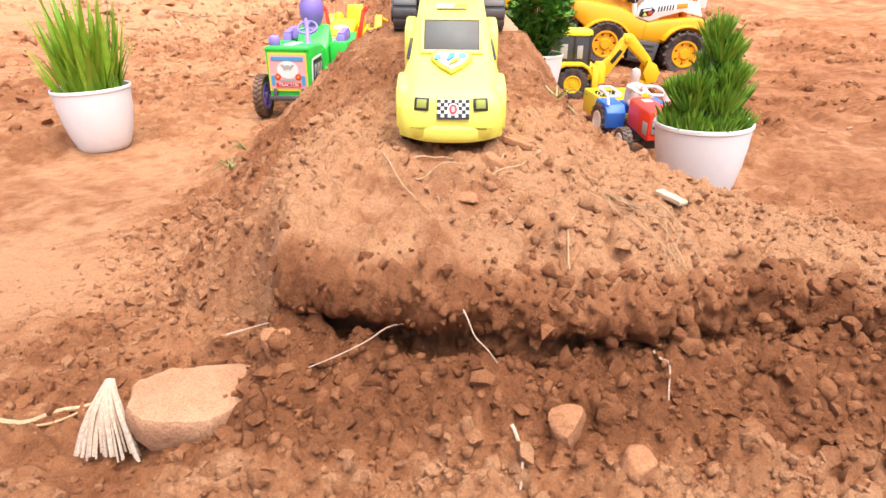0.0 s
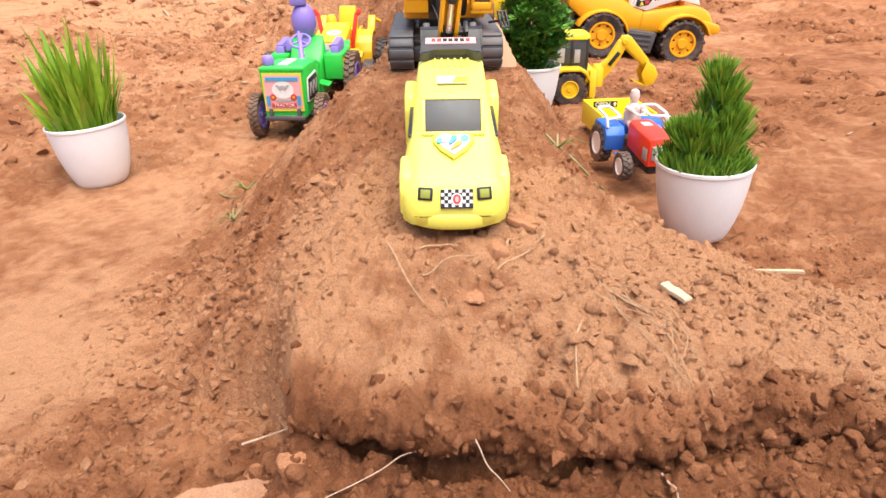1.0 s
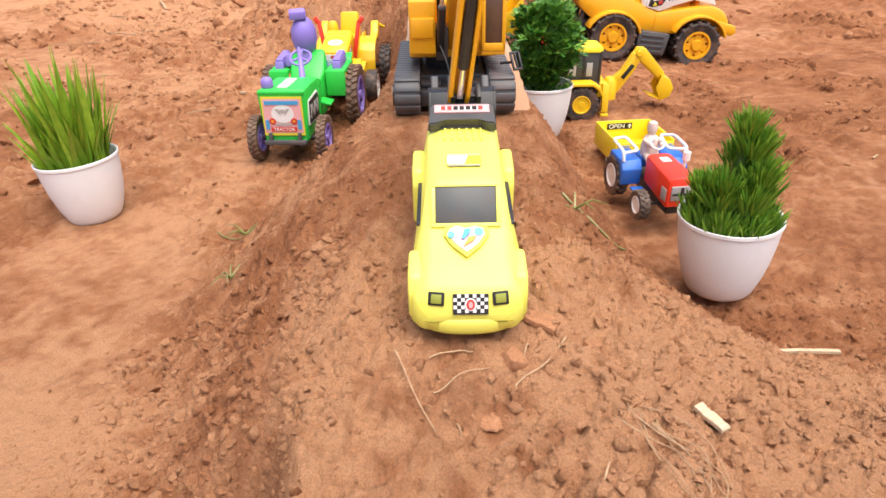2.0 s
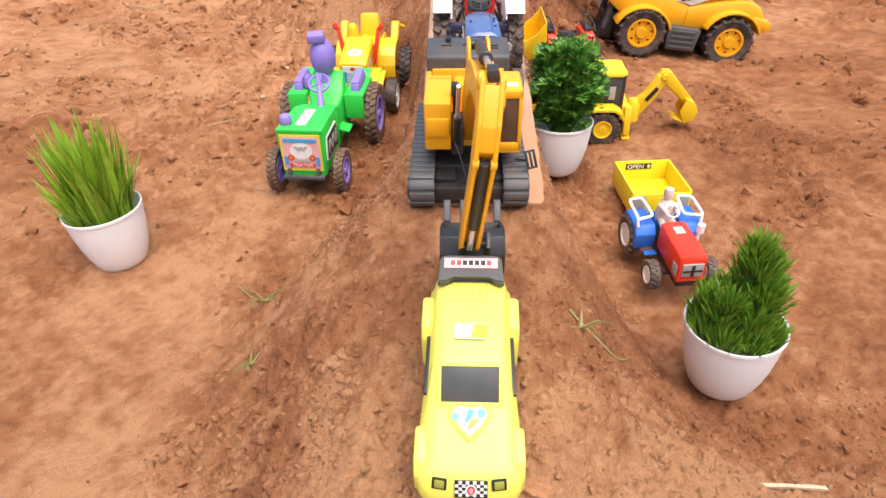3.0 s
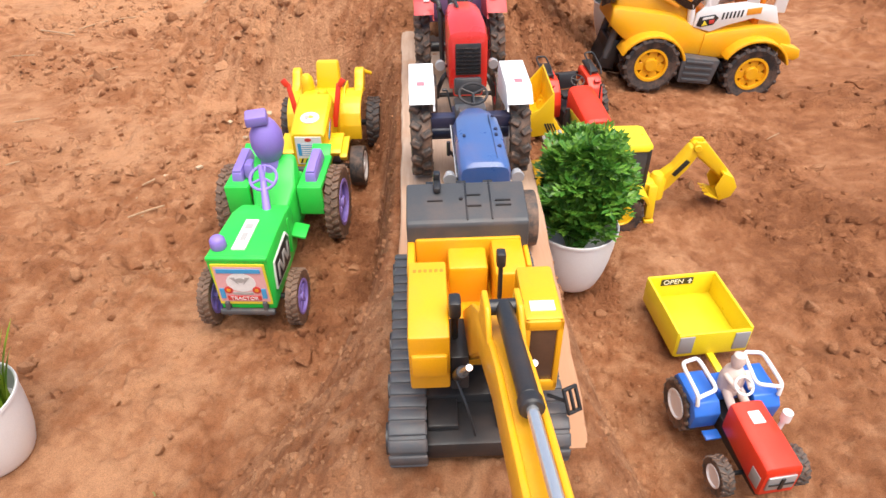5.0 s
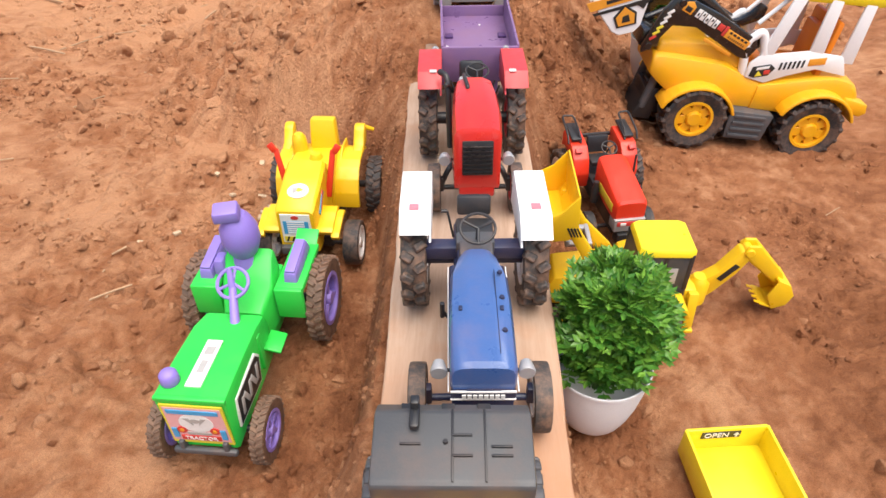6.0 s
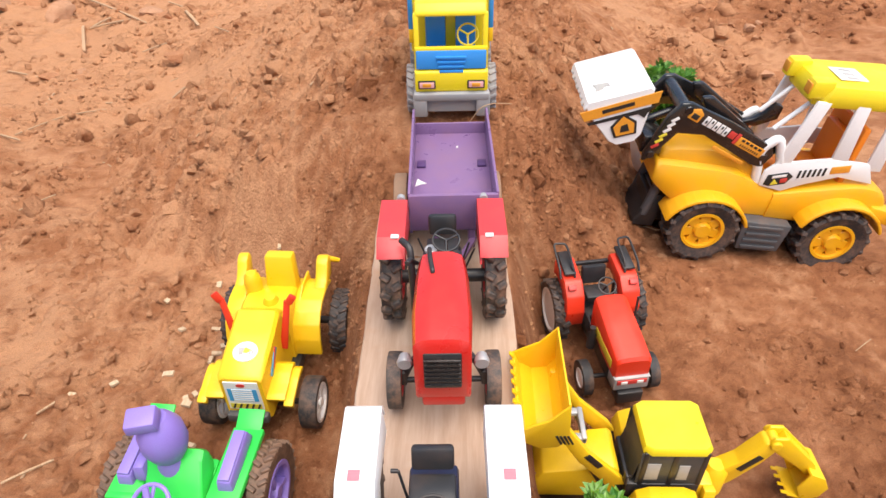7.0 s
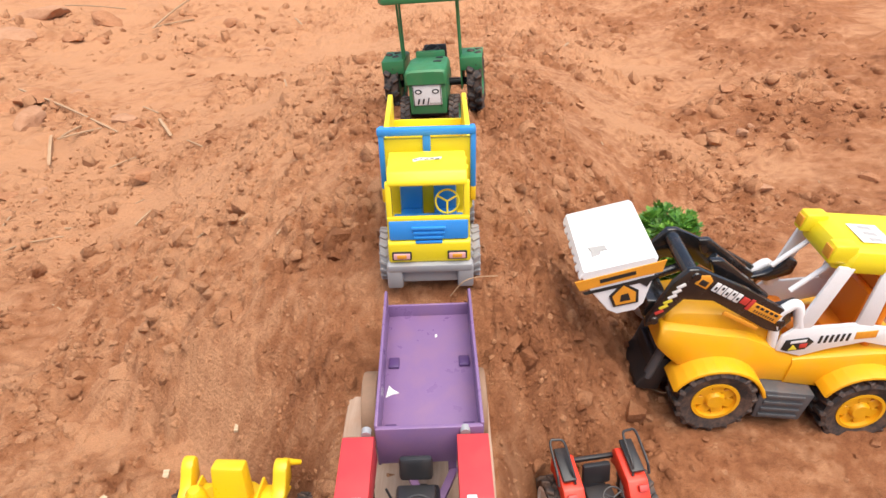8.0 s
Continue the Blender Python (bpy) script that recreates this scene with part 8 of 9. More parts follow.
    decal("bucket_sticker", [(-0.040, -0.0005), (0.020, 0.002), (0.038, 0.002), (0.043, 0.0140), (-0.043, 0.0105)], o, u, v, "p_orange", b, 0.0007, "orange band sticker")
    decal("sticker_bar", [(-0.020, 0.0040), (0.014, 0.0055), (0.014, 0.0095), (-0.020, 0.0080)], o + n * 0.0008, u, v, "p_black", b)
    decal("sticker_stripe", [(-0.038, -0.0035), (0.006, -0.002), (0.022, -0.001), (0.034, -0.001), (0.026, -0.007), (0.022, -0.012), (0.016, -0.006), (0.000, -0.006), (-0.036, -0.0065)], o, u, v, "p_black", b, 0.0006)
    decal("sticker_sign", [(-0.012, -0.028), (0.012, -0.028), (0.014, -0.014), (0.001, -0.0015), (-0.014, -0.014)], o + n * 0.0004, u, v, "p_black", b, 0.0006)
    decal("sticker_sign", [(-0.0095, -0.0260), (0.0095, -0.0260), (0.0112, -0.0150), (0.001, -0.0045), (-0.0112, -0.0150)], o + n * 0.0009, u, v, "p_orange", b, 0.0006)
    decal("sticker_bar", [(-0.005, -0.0225), (0.005, -0.0225), (0.004, -0.0140), (-0.003, -0.0150)], o + n * 0.0016, u, v, "p_black", b)
    w = bk.to_3x3()
    decal("scuff", [(-0.006, -0.008), (0.002, -0.006), (0.010, -0.007), (0.008, 0.001), (0.003, 0.003), (0.004, 0.009), (-0.004, 0.008)], bk @ Vector((0.024, -0.020, 0.0216)), w @ Vector((1, 0, 0)), w @ Vector((0, 1, 0)), "p_grey", b, 0.0006, "rubbed dark scuff")


wheel_loader()


# ---- potted plants ----
def pot(parent, r=0.039, h=0.066):
    prof = [(0, 0.0), (r * 0.56, 0.0), (r * 0.63, 0.002), (r * 0.69, h * 0.09), (r * 0.79, h * 0.26), (r * 0.88, h * 0.48), (r * 0.94, h * 0.72), (r * 0.972, h - 0.004), (r, h - 0.003), (r, h - 0.0006), (r * 0.985, h), (r * 0.955, h - 0.0008), (r * 0.93, h - 0.004), (r * 0.86, h * 0.62), (0, h * 0.60)]
    return part("pot", lathe(prof, 56), "pot", parent, "smooth white tapered plastic pot")


def blade_mesh(seed, length, width, lean, curl):
    """A pointed folded grass blade, rising from the origin."""
    rng = random.Random(seed)
    bm = bmesh.new()
    rows = []
    n = 7
    for k in range(n + 1):
        s = k / n
        w = width * (0.75 + 0.5 * s) * (1 - s ** 2.2) + 0.0001
        y = lean * length * s + curl * length * s * s
        z = length * (s - 0.18 * abs(curl + lean) * s * s)
        tw = 0.25 * s * rng.uniform(-1, 1)
        rows.append([bm.verts.new((math.cos(tw) * w * a, y + 0.35 * w * abs(a) + math.sin(tw) * w * a, z)) for a in (-1, 0, 1)])
    for a, b in zip(rows, rows[1:]):
        for i in (0, 1):
            bm.faces.new((a[i], a[i + 1], b[i + 1], b[i]))
    me = bpy.data.meshes.new("blade")
    bm.to_mesh(me)
    bm.free()
    me.shade_smooth()
    return me


def leaf_mesh(seed, length, width):
    """A divided leaf along +y: pointed leaflets in pairs on a thin midrib, the last one at the tip."""
    rng = random.Random(seed)
    bm = bmesh.new()
    droop = rng.uniform(-0.35, 0.15)

    def leaflet(base, turn, ln, w, lift):
        d = Vector((math.sin(turn), math.cos(turn), lift)).normalized()
        side = Vector((math.cos(turn), -math.sin(turn), 0.0))
        a, c = bm.verts.new(base), bm.verts.new(base + d * ln)
        m = bm.verts.new(base + d * ln * 0.5 - Vector((0, 0, 0.22 * w)))
        l, r = bm.verts.new(base + d * ln * 0.45 - side * w), bm.verts.new(base + d * ln * 0.45 + side * w)
        for tri in ((a, m, l), (l, m, c), (a, r, m), (m, r, c)):
            bm.faces.new(tri)

    rib = lambda q: Vector((0, length * q, droop * length * q * q))  # noqa: E731
    for q, k in ((0.30, 0.50), (0.55, 0.62), (0.78, 0.50)):
        for sgn in (-1, 1):
            leaflet(rib(q), sgn * rng.uniform(0.75, 1.05), length * k, width * 0.66, rng.uniform(0.0, 0.35))
    leaflet(rib(0.70), 0.0, length * 0.52, width * 0.80, droop)
    leaflet(rib(0.0), 0.0, length * 0.75, width * 0.22, 0.0)
    me = bpy.data.meshes.new("leaf")
    bm.to_mesh(me)
    bm.free()
    return me


def place_pieces(parent, name, meshes, mat, poses_list):
    for me in meshes:
        if not me.materials:
            me.materials.append(M[mat])
    for k, m in enumerate(poses_list):
        ob = new(name, meshes[k % len(meshes)])
        ob.parent = parent
        ob.matrix_basis = m


def grass_plant():
    x, y = -0.357, 0.676
    t = thing("potted_grass", pose(x, y, ground_at(x, y) - 0.001, 0, -3, 0), "white plastic pot with artificial bright green grass", "potted plant", "potted plants")
    pot(t, 0.0385, 0.0660)
    rng = random.Random(7)
    meshes = [blade_mesh(k, ln, 0.0028, le * 0.5, cu * 0.7) for k, (ln, le, cu) in enumerate([(0.062, 0.10, 0.12), (0.070, 0.05, 0.18), (0.055, 0.22, 0.25), (0.075, 0.12, 0.05), (0.050, 0.30, 0.30), (0.066, 0.18, 0.10), (0.058, 0.05, -0.08), (0.080, 0.08, 0.10)])]
    ps = []
    for k in range(230):
        a = rng.uniform(0, 6.283)
        r = 0.024 * math.sqrt(rng.uniform(0, 1))
        s = rng.uniform(0.50, 1.15) * (1.34 - 15 * r)
        tilt = r / 0.024 * rng.uniform(0, 10)
        ps.append(Matrix.Translation((r * math.cos(a), r * math.sin(a), 0.040)) @ Matrix.Rotation(a - math.pi / 2, 4, "Z") @ Matrix.Rotation(radians(-tilt), 4, "X") @ Matrix.Rotation(rng.uniform(-0.9, 0.9), 4, "Z") @ Matrix.Scale(s * 1.30, 4))
    place_pieces(t, "blade", meshes, "blade", ps)


def blade_tuft(parent, at, r, h, n, seed, splay=0.5, label=""):
    """One cushion of thin upright pointed blades, as on an artificial shrub."""
    rng = random.Random(seed)
    vs, fs = [], []
    for _ in range(n):
        a, q = rng.uniform(0, 6.283), math.sqrt(rng.random())
        p = Vector((at[0] + r * q * math.cos(a), at[1] + r * q * math.sin(a), at[2] - 0.35 * h * q))
        out = splay * q * rng.uniform(0.5, 1.3)
        d = Vector((math.cos(a) * out + rng.uniform(-0.2, 0.2), math.sin(a) * out + rng.uniform(-0.2, 0.2), 1)).normalized()
        ln = h * rng.uniform(0.7, 1.1)
        b = rng.uniform(0, 3.14)
        w = Vector((math.cos(b), math.sin(b), 0)) * 0.00085
        bend = Vector((math.cos(a), math.sin(a), -0.3)) * ln * 0.10
        i = len(vs)
        vs += [p - w * 0.6, p + w * 0.6, p + d * ln * 0.5 + w + bend * 0.3, p + d * ln * 0.5 - w + bend * 0.3, p + d * ln * 0.82 + w * 0.7 + bend * 0.7, p + d * ln * 0.82 - w * 0.7 + bend * 0.7, p + d * ln + bend]
        fs += [(i, i + 1, i + 2, i + 3), (i + 3, i + 2, i + 4, i + 5), (i + 5, i + 4, i + 6)]
    me = bpy.data.meshes.new("tuft")
    me.from_pydata(vs, [], fs)
    me.materials.append(M["needle"])
    ob = new("tuft", me)
    ob.parent = parent
    return ob


def needle_plant():
    x, y = 0.2100, 0.5050
    t = thing("potted_shrub", pose(x, y, 0.0070, 1, -2, 0), "white plastic pot with artificial green tufted shrub", "potted plant", "potted plants")
    pot(t, 0.0372, 0.0645)
    # filler body added inside the tufts, coloured as the shade between them
    part("stem_core", lathe([(0, 0.03), (0.031, 0.032), (0.030, 0.056), (0.013, 0.064), (0.0055, 0.09), (0.003, 0.120), (0, 0.122)], 12), "needle_shade", t)
    rng = random.Random(5)
    cushions = [(0.0235 * math.cos(k * 0.785 + 0.2), 0.0235 * math.sin(k * 0.785 + 0.2), 0.060, 0.0085, 0.020) for k in range(8)]
    cushions += [(0.016 * math.cos(k * 1.257), 0.016 * math.sin(k * 1.257), 0.076, 0.0095, 0.023) for k in range(5)]
    cushions += [(-0.022, 0.002, 0.080, 0.0065, 0.019), (-0.013, -0.010, 0.084, 0.0075, 0.020), (0.012, -0.008, 0.088, 0.0090, 0.024), (0.016, 0.006, 0.088, 0.0085, 0.021), (0.003, 0.010, 0.094, 0.0090, 0.022), (0.006, -0.002, 0.104, 0.0080, 0.023), (0.003, 0.002, 0.113, 0.0060, 0.022), (0.012, 0.003, 0.102, 0.0070, 0.022)]
    for k, (a, b, z, r, h) in enumerate(cushions):
        blade_tuft(t, (a, b, 0.061 + (z - 0.060) * 1.25), r, h * rng.uniform(0.82, 1.0), 150, 60 + k, 0.45)


def leafy_plant(name, at, label, n=300, seed=3, top=0.165, spread=0.045, h=0.0660):
    t = thing(name, pose(*at, 0, 0, 40), label, "potted plant", "potted plants")
    pot(t, 0.0385, h)
    rng = random.Random(seed)
    meshes = [leaf_mesh(k, ln, w) for k, (ln, w) in enumerate([(0.0140, 0.0030), (0.0165, 0.0034), (0.0120, 0.0028), (0.0150, 0.0033), (0.0132, 0.0028)])]
    stems, ps = [], []
    tips = n // 7
    for k in range(tips):
        a = k * 2.399 + rng.uniform(-0.3, 0.3)
        s = (k + 0.5) / tips
        r = spread * (1 - 0.45 * s ** 2) * math.sqrt(rng.uniform(0.25, 1.15)) * (0.35 + 0.65 * math.sin(math.pi * min(1, 0.25 + 0.75 * (1 - s))))
        z = h * 0.93 + (top - h * 0.93 - 0.006) * s + rng.uniform(-0.006, 0.006)
        p = Vector((r * math.cos(a), r * math.sin(a), z))
        stems.append(tube([(0.25 * p.x, 0.25 * p.y, h * 0.6), (0.55 * p.x, 0.55 * p.y, h * 0.6 + 0.5 * (z - h * 0.6)), p], 0.0007, 5))
        for j in range(7):
            b = a + 2 * math.pi * j / 7 + rng.uniform(-0.3, 0.3)
            lift = rng.uniform(8, 48) if j else 75
            ps.append(Matrix.Translation(p) @ Matrix.Rotation(0.35 * r / spread, 4, Vector((-math.sin(a), math.cos(a), 0))) @ Matrix.Rotation(b, 4, "Z") @ Matrix.Rotation(radians(lift), 4, "X") @ Matrix.Rotation(rng.uniform(-0.4, 0.4), 4, "Y") @ Matrix.Scale(rng.uniform(0.75, 1.15), 4))
    for one in stems:
        part("stem", one, "leaf", t)
    place_pieces(t, "leaf", meshes, "leaf", ps[:300])
    if len(ps) > 300:
        vs, fs = [], []
        for k, m in enumerate(ps[300:]):
            me = meshes[k % len(meshes)]
            i = len(vs)
            vs += [m @ v.co for v in me.vertices]
            fs += [[i + q for q in p.vertices] for p in me.polygons]
        me = bpy.data.meshes.new("foliage")
        me.from_pydata(vs, [], fs)
        me.materials.append(M["leaf"])
        ob = new("foliage", me)
        ob.parent = t
        tagged(ob, kind="stuff")


grass_plant()
needle_plant()
leafy_plant("potted_bush", (0.1170, 0.8480, 0.0140), "white plastic pot with artificial leafy green bush beside the plank", 1050, 3, 0.156, 0.042)
leafy_plant("potted_bush", (0.3000, 1.4700, 0.0200), "potted leafy green plant standing behind the loader bucket", 800, 9, 0.142, 0.040)


# ---- stones, clods and debris ----
def stone(name, at, size, seed, mat, label, category, rot=(0, 0, 0), flat=0.0, group="", sub=3):
    rng = np.random.default_rng(seed)
    bm = bmesh.new()
    bmesh.ops.create_icosphere(bm, subdivisions=sub, radius=1)
    cuts = [(d / np.linalg.norm(d), rng.uniform(0.5, 0.9)) for d in rng.normal(size=(11, 3))]
    for v in bm.verts:
        p = np.array(v.co[:])
        for d, c in cuts:
            o = p @ d - c
            if o > 0:
                p = p - d * o * 0.95
        q = Vector(p)
        q *= 1 + 0.10 * noise.noise(q * 2.5 + Vector((seed, 0, 0))) + 0.05 * noise.noise(q * 7 + Vector((0, seed, 0)))
        v.co = (q.x * size[0], q.y * size[1], q.z * size[2])
    ob = part(name, bm, mat)
    ob.matrix_world = pose(*at, *rot)
    return tagged(ob, label, category, group)


def slab_stone():
    """The flat pale stone with a ragged rim."""
    rng = random.Random(12)
    base = [(-0.024, -0.008), (-0.016, -0.0165), (0.002, -0.0190), (0.012, -0.0165), (0.0225, -0.006), (0.0260, 0.004), (0.0225, 0.008), (0.0245, 0.0150), (0.0200, 0.0205), (0.006, 0.0190), (-0.012, 0.0165), (-0.0245, 0.0090)]
    pts = []
    for (ax, ay), (bx, by) in zip(base, base[1:] + base[:1]):
        for k in range(4):
            pts.append((ax + (bx - ax) * k / 4 + rng.uniform(-0.0006, 0.0006), ay + (by - ay) * k / 4 + rng.uniform(-0.0006, 0.0006)))
    rings = []
    for k, z in ((0.90, -0.004), (0.97, 0.000), (1.0, 0.006), (0.985, 0.0095), (0.94, 0.0112), (0.75, 0.0118), (0.4, 0.0122), (0.1, 0.0124)):
        rings.append([(x * k, y * k, z + 0.0012 * noise.noise(Vector((x * 120 * k, y * 120 * k, z * 90)))) for x, y in pts])
    ob = part("flat_stone", loft(rings), "stone")
    ob.matrix_world = pose(-0.0945, 0.2090, 0.0170, 3, 3, 8) @ Matrix.Scale(0.98, 4)
    tagged(ob, "flat pale orange stone slab with ragged edge lying on soil", "stone")


slab_stone()
stone("clod", (0.0465, 0.1830, ground_at(0.0465, 0.183) + 0.004), (0.0085, 0.0075, 0.0095), 3, "clod", "rounded orange brown soil clod", "soil clod", (10, 5, 20))
stone("clod", (0.0680, 0.1700, ground_at(0.068, 0.170) + 0.003), (0.0090, 0.0075, 0.0080), 5, "clod", "rounded orange brown soil clod", "soil clod", (0, 20, 50))
stone("clod", (0.0255, 0.3180, ground_at(0.0255, 0.318) + 0.001), (0.0095, 0.0085, 0.0085), 8, "clod", "blocky soil clod under the car's nose", "soil clod", (0, 0, 10))
stone("clod", (0.0170, 0.2880, ground_at(0.017, 0.288) + 0.0005), (0.0095, 0.0075, 0.0025), 13, "clod", "flat soil clod on the ridge", "soil clod", (0, 0, 30))
stone("pale_pebble", (0.1170, 0.1660, ground_at(0.117, 0.166) + 0.003), (0.0058, 0.0035, 0.0040), 21, "fibre", "small cream coloured shell-like pebble", "pebble", (20, 0, 20))
stone("clod", (-0.0620, 0.2190, ground_at(-0.062, 0.219) + 0.002), (0.0080, 0.0070, 0.0060), 22, "clod", "angular reddish soil clod below the ridge", "soil clod", (0, 10, 70))
stone("clod", (-0.0830, 0.2380, ground_at(-0.083, 0.238) + 0.003), (0.0095, 0.0080, 0.0070), 24, "clod", "angular reddish soil clod below the ridge", "soil clod", (10, 0, 15))
stone("clod", (-0.1000, 0.2620, ground_at(-0.1, 0.262) + 0.002), (0.0060, 0.0055, 0.0050), 26, "clod", "small reddish soil clod below the ridge", "soil clod")
def plate_clod(x, y, r, seed, mat):
    """A flattish broken lump of dried crust."""
    rng = random.Random(seed)
    stone("clod", (x, y, ground_at(x, y, True) + 0.06 * r), (r * rng.uniform(0.85, 1.15), r * rng.uniform(0.6, 0.85), r * rng.uniform(0.30, 0.45)), seed, mat, "dry flat clod of earth on the open ground", "soil clod", (rng.uniform(-12, 16), rng.uniform(-10, 10), rng.uniform(0, 180)), 0.0, "clods on the open ground")


for k, (x, y, r) in enumerate([(-1.415, 3.175, 0.12), (-1.142, 3.106, 0.09), (-1.161, 2.881, 0.065), (-1.353, 2.914, 0.10), (-1.071, 2.874, 0.035), (-0.97, 2.293, 0.065), (-0.92, 2.187, 0.055), (-1.018, 2.263, 0.050), (-0.505, 1.859, 0.036), (-0.687, 2.166, 0.036), (-0.641, 2.126, 0.026), (-0.698, 2.846, 0.040), (-0.521, 2.769, 0.030), (-0.764, 1.836, 0.026), (-0.795, 2.251, 0.022), (-0.702, 1.847, 0.018), (-0.742, 2.726, 0.022), (-0.658, 2.522, 0.020), (-0.907, 2.381, 0.026), (-0.709, 3.07, 0.04), (-0.87, 2.33, 0.03), (-1.08, 2.22, 0.05), (-1.13, 2.35, 0.04), (-0.60, 2.47, 0.014), (0.60, 1.845, 0.022), (0.72, 2.36, 0.030), (0.82, 1.90, 0.024), (0.66, 2.10, 0.020), (0.95, 2.30, 0.035), (0.30, 2.50, 0.018), (0.52, 1.95, 0.016), (0.62, 2.03, 0.016), (0.58, 2.20, 0.020), (0.70, 2.15, 0.014)]):
    plate_clod(x, y, r, 40 + k, "stone" if k % 3 == 0 else "clod")


def on_ground(x, y, lift=0.001):
    z = height(np.array([x]), np.array([y]))
    return Vector((x, float(jut(np.array([x]), np.array([y]), z)[0]), float(z[0]) + lift))


def stalk(name, pts, r, mat, label, category, lift=0.0012, rise=0.0, seg=6, taper=0.6, group=""):
    """A thin dry stalk laid over the ground along plan points."""
    n = 12
    ways = []
    for k in range(n + 1):
        f = k / n * (len(pts) - 1)
        i = min(int(f), len(pts) - 2)
        u = f - i
        x, y = pts[i][0] * (1 - u) + pts[i + 1][0] * u, pts[i][1] * (1 - u) + pts[i + 1][1] * u
        ways.append(on_ground(x, y, lift + rise * math.sin(math.pi * k / n)))
    for _ in range(2):
        ways = [ways[0]] + [(a + b + c) / 3 for a, b, c in zip(ways, ways[1:], ways[2:])] + [ways[-1]]
    ob = part(name, tube(ways, r, seg, False, taper), mat)
    return tagged(ob, label, category, group)


def flat_piece(name, at, l, w, yaw, mat, label, category, th=0.0012, pitch=0, group="", seed=0):
    """A thin split piece with ragged ends."""
    rng = random.Random(seed)
    n = 9
    top = [(-l / 2 + l * k / n, w / 2 * rng.uniform(0.75, 1.05)) for k in range(n + 1)]
    bot = [(-l / 2 + l * k / n, -w / 2 * rng.uniform(0.75, 1.05)) for k in range(n, -1, -1)]
    ring = top + bot
    bow = lambda x: 0.012 * l * math.cos(math.pi * x / l)  # noqa: E731
    bm = loft([[(x * k, y * k, z + bow(x)) for x, y in ring] for k, z in ((0.97, -th / 2), (1, -th * 0.2), (1, th * 0.2), (0.96, th / 2))])
    ob = part(name, bm, mat)
    ob.matrix_world = Matrix.Translation(at) @ Matrix.Rotation(radians(yaw), 4, "Z") @ Matrix.Rotation(radians(pitch), 4, "Y")
    return tagged(ob, label, category, group)


# frayed fibre tuft by the slab
ft = thing("fibre_tuft", pose(-0.1290, 0.2150, 0.0290), "frayed bundle of pale dry plant fibre leaning on soil", "dry fibre")
rg = random.Random(9)
for k in range(34):
    s = k / 33 - 0.5
    e = Vector((0.003 + 0.027 * (s + 0.05) + rg.uniform(-0.0012, 0.0012), -0.019 + rg.uniform(-0.003, 0.002) - 0.003 * s, -0.0215 + rg.uniform(-0.001, 0.002)))
    mid = e * 0.5 + Vector((0.001 * s, -0.002 + rg.uniform(-0.001, 0.001), 0.0035 + rg.uniform(-0.0005, 0.001)))
    part("fibre", tube([(0.002 * s, 0, 0), mid * 0.5 + Vector((0, 0, 0.001)), mid, mid.lerp(e, 0.5) + Vector((0, 0, 0.0012)), e], rg.uniform(0.0005, 0.0012), 5, False, 0.7), "fibre", ft)
stalk("dry_stalk", [(-0.190, 0.212), (-0.165, 0.222), (-0.140, 0.232)], 0.0016, "straw", "dry pale stalk on the soil", "dry stalk", 0.0015)
stalk("dry_stalk", [(-0.205, 0.205), (-0.175, 0.213), (-0.150, 0.226)], 0.0009, "straw", "dry pale stalk on the soil", "dry stalk")
# roots in the broken face
part_root = [
    [(-0.004, 0.2240, 0.0520), (-0.005, 0.2150, 0.0565), (-0.017, 0.2120, 0.0570), (-0.025, 0.2100, 0.0510), (-0.037, 0.2070, 0.0460), (-0.047, 0.2040, 0.0430)],
    [(0.0100, 0.2200, 0.0620), (0.0100, 0.2120, 0.0655), (0.0125, 0.2090, 0.0615), (0.0150, 0.2060, 0.0555), (0.0200, 0.2030, 0.0520), (0.0235, 0.2010, 0.0475)],
    [(0.002, 0.2200, 0.0555), (0.003, 0.2120, 0.0600), (0.011, 0.2110, 0.0630)],
]
for p in part_root:
    tagged(part("root", tube(bent(p, 0.4, 3), 0.0004, 6, False, 0.5), "root"), "thin pale root sticking out of the broken soil face", "root", "roots in the soil face")
tagged(part("root", tube(bent([(-0.092, 0.246, 0.031), (-0.08, 0.248, 0.034), (-0.066, 0.252, 0.037)], 0.4), 0.0006, 6, False, 0.5), "root"), "thin pale root on crumbly soil", "root")
stalk("root", [(0.0275, 0.182), (0.031, 0.174), (0.029, 0.163)], 0.0007, "root", "thin pale root on crumbly soil", "root", 0.002)
stalk("root", [(0.0820, 0.206), (0.0850, 0.196), (0.0840, 0.190)], 0.0005, "root", "thin pale root on crumbly soil", "root", 0.002)
# straws near the car and on the ridge
for pts, r, rise in [([(-0.028, 0.322), (-0.019, 0.300), (-0.009, 0.279)], 0.0004, 0.002), ([(0.054, 0.330), (0.040, 0.312), (0.026, 0.302), (0.024, 0.290)], 0.0005, 0.001), ([(-0.012, 0.318), (0.000, 0.325), (0.010, 0.324)], 0.0005, 0.001), ([(-0.010, 0.300), (0.004, 0.306), (0.016, 0.311)], 0.0004, 0.001), ([(0.000, 0.284), (0.002, 0.279)], 0.0004, 0.001), ([(0.036, 0.330), (0.032, 0.318)], 0.0006, 0.001)]:
    stalk("dry_stalk", pts, r, "straw", "thin dry straw on the soil ridge", "dry stalk", 0.001, rise, 6, 0.6, "straws on the ridge")
rg = random.Random(31)
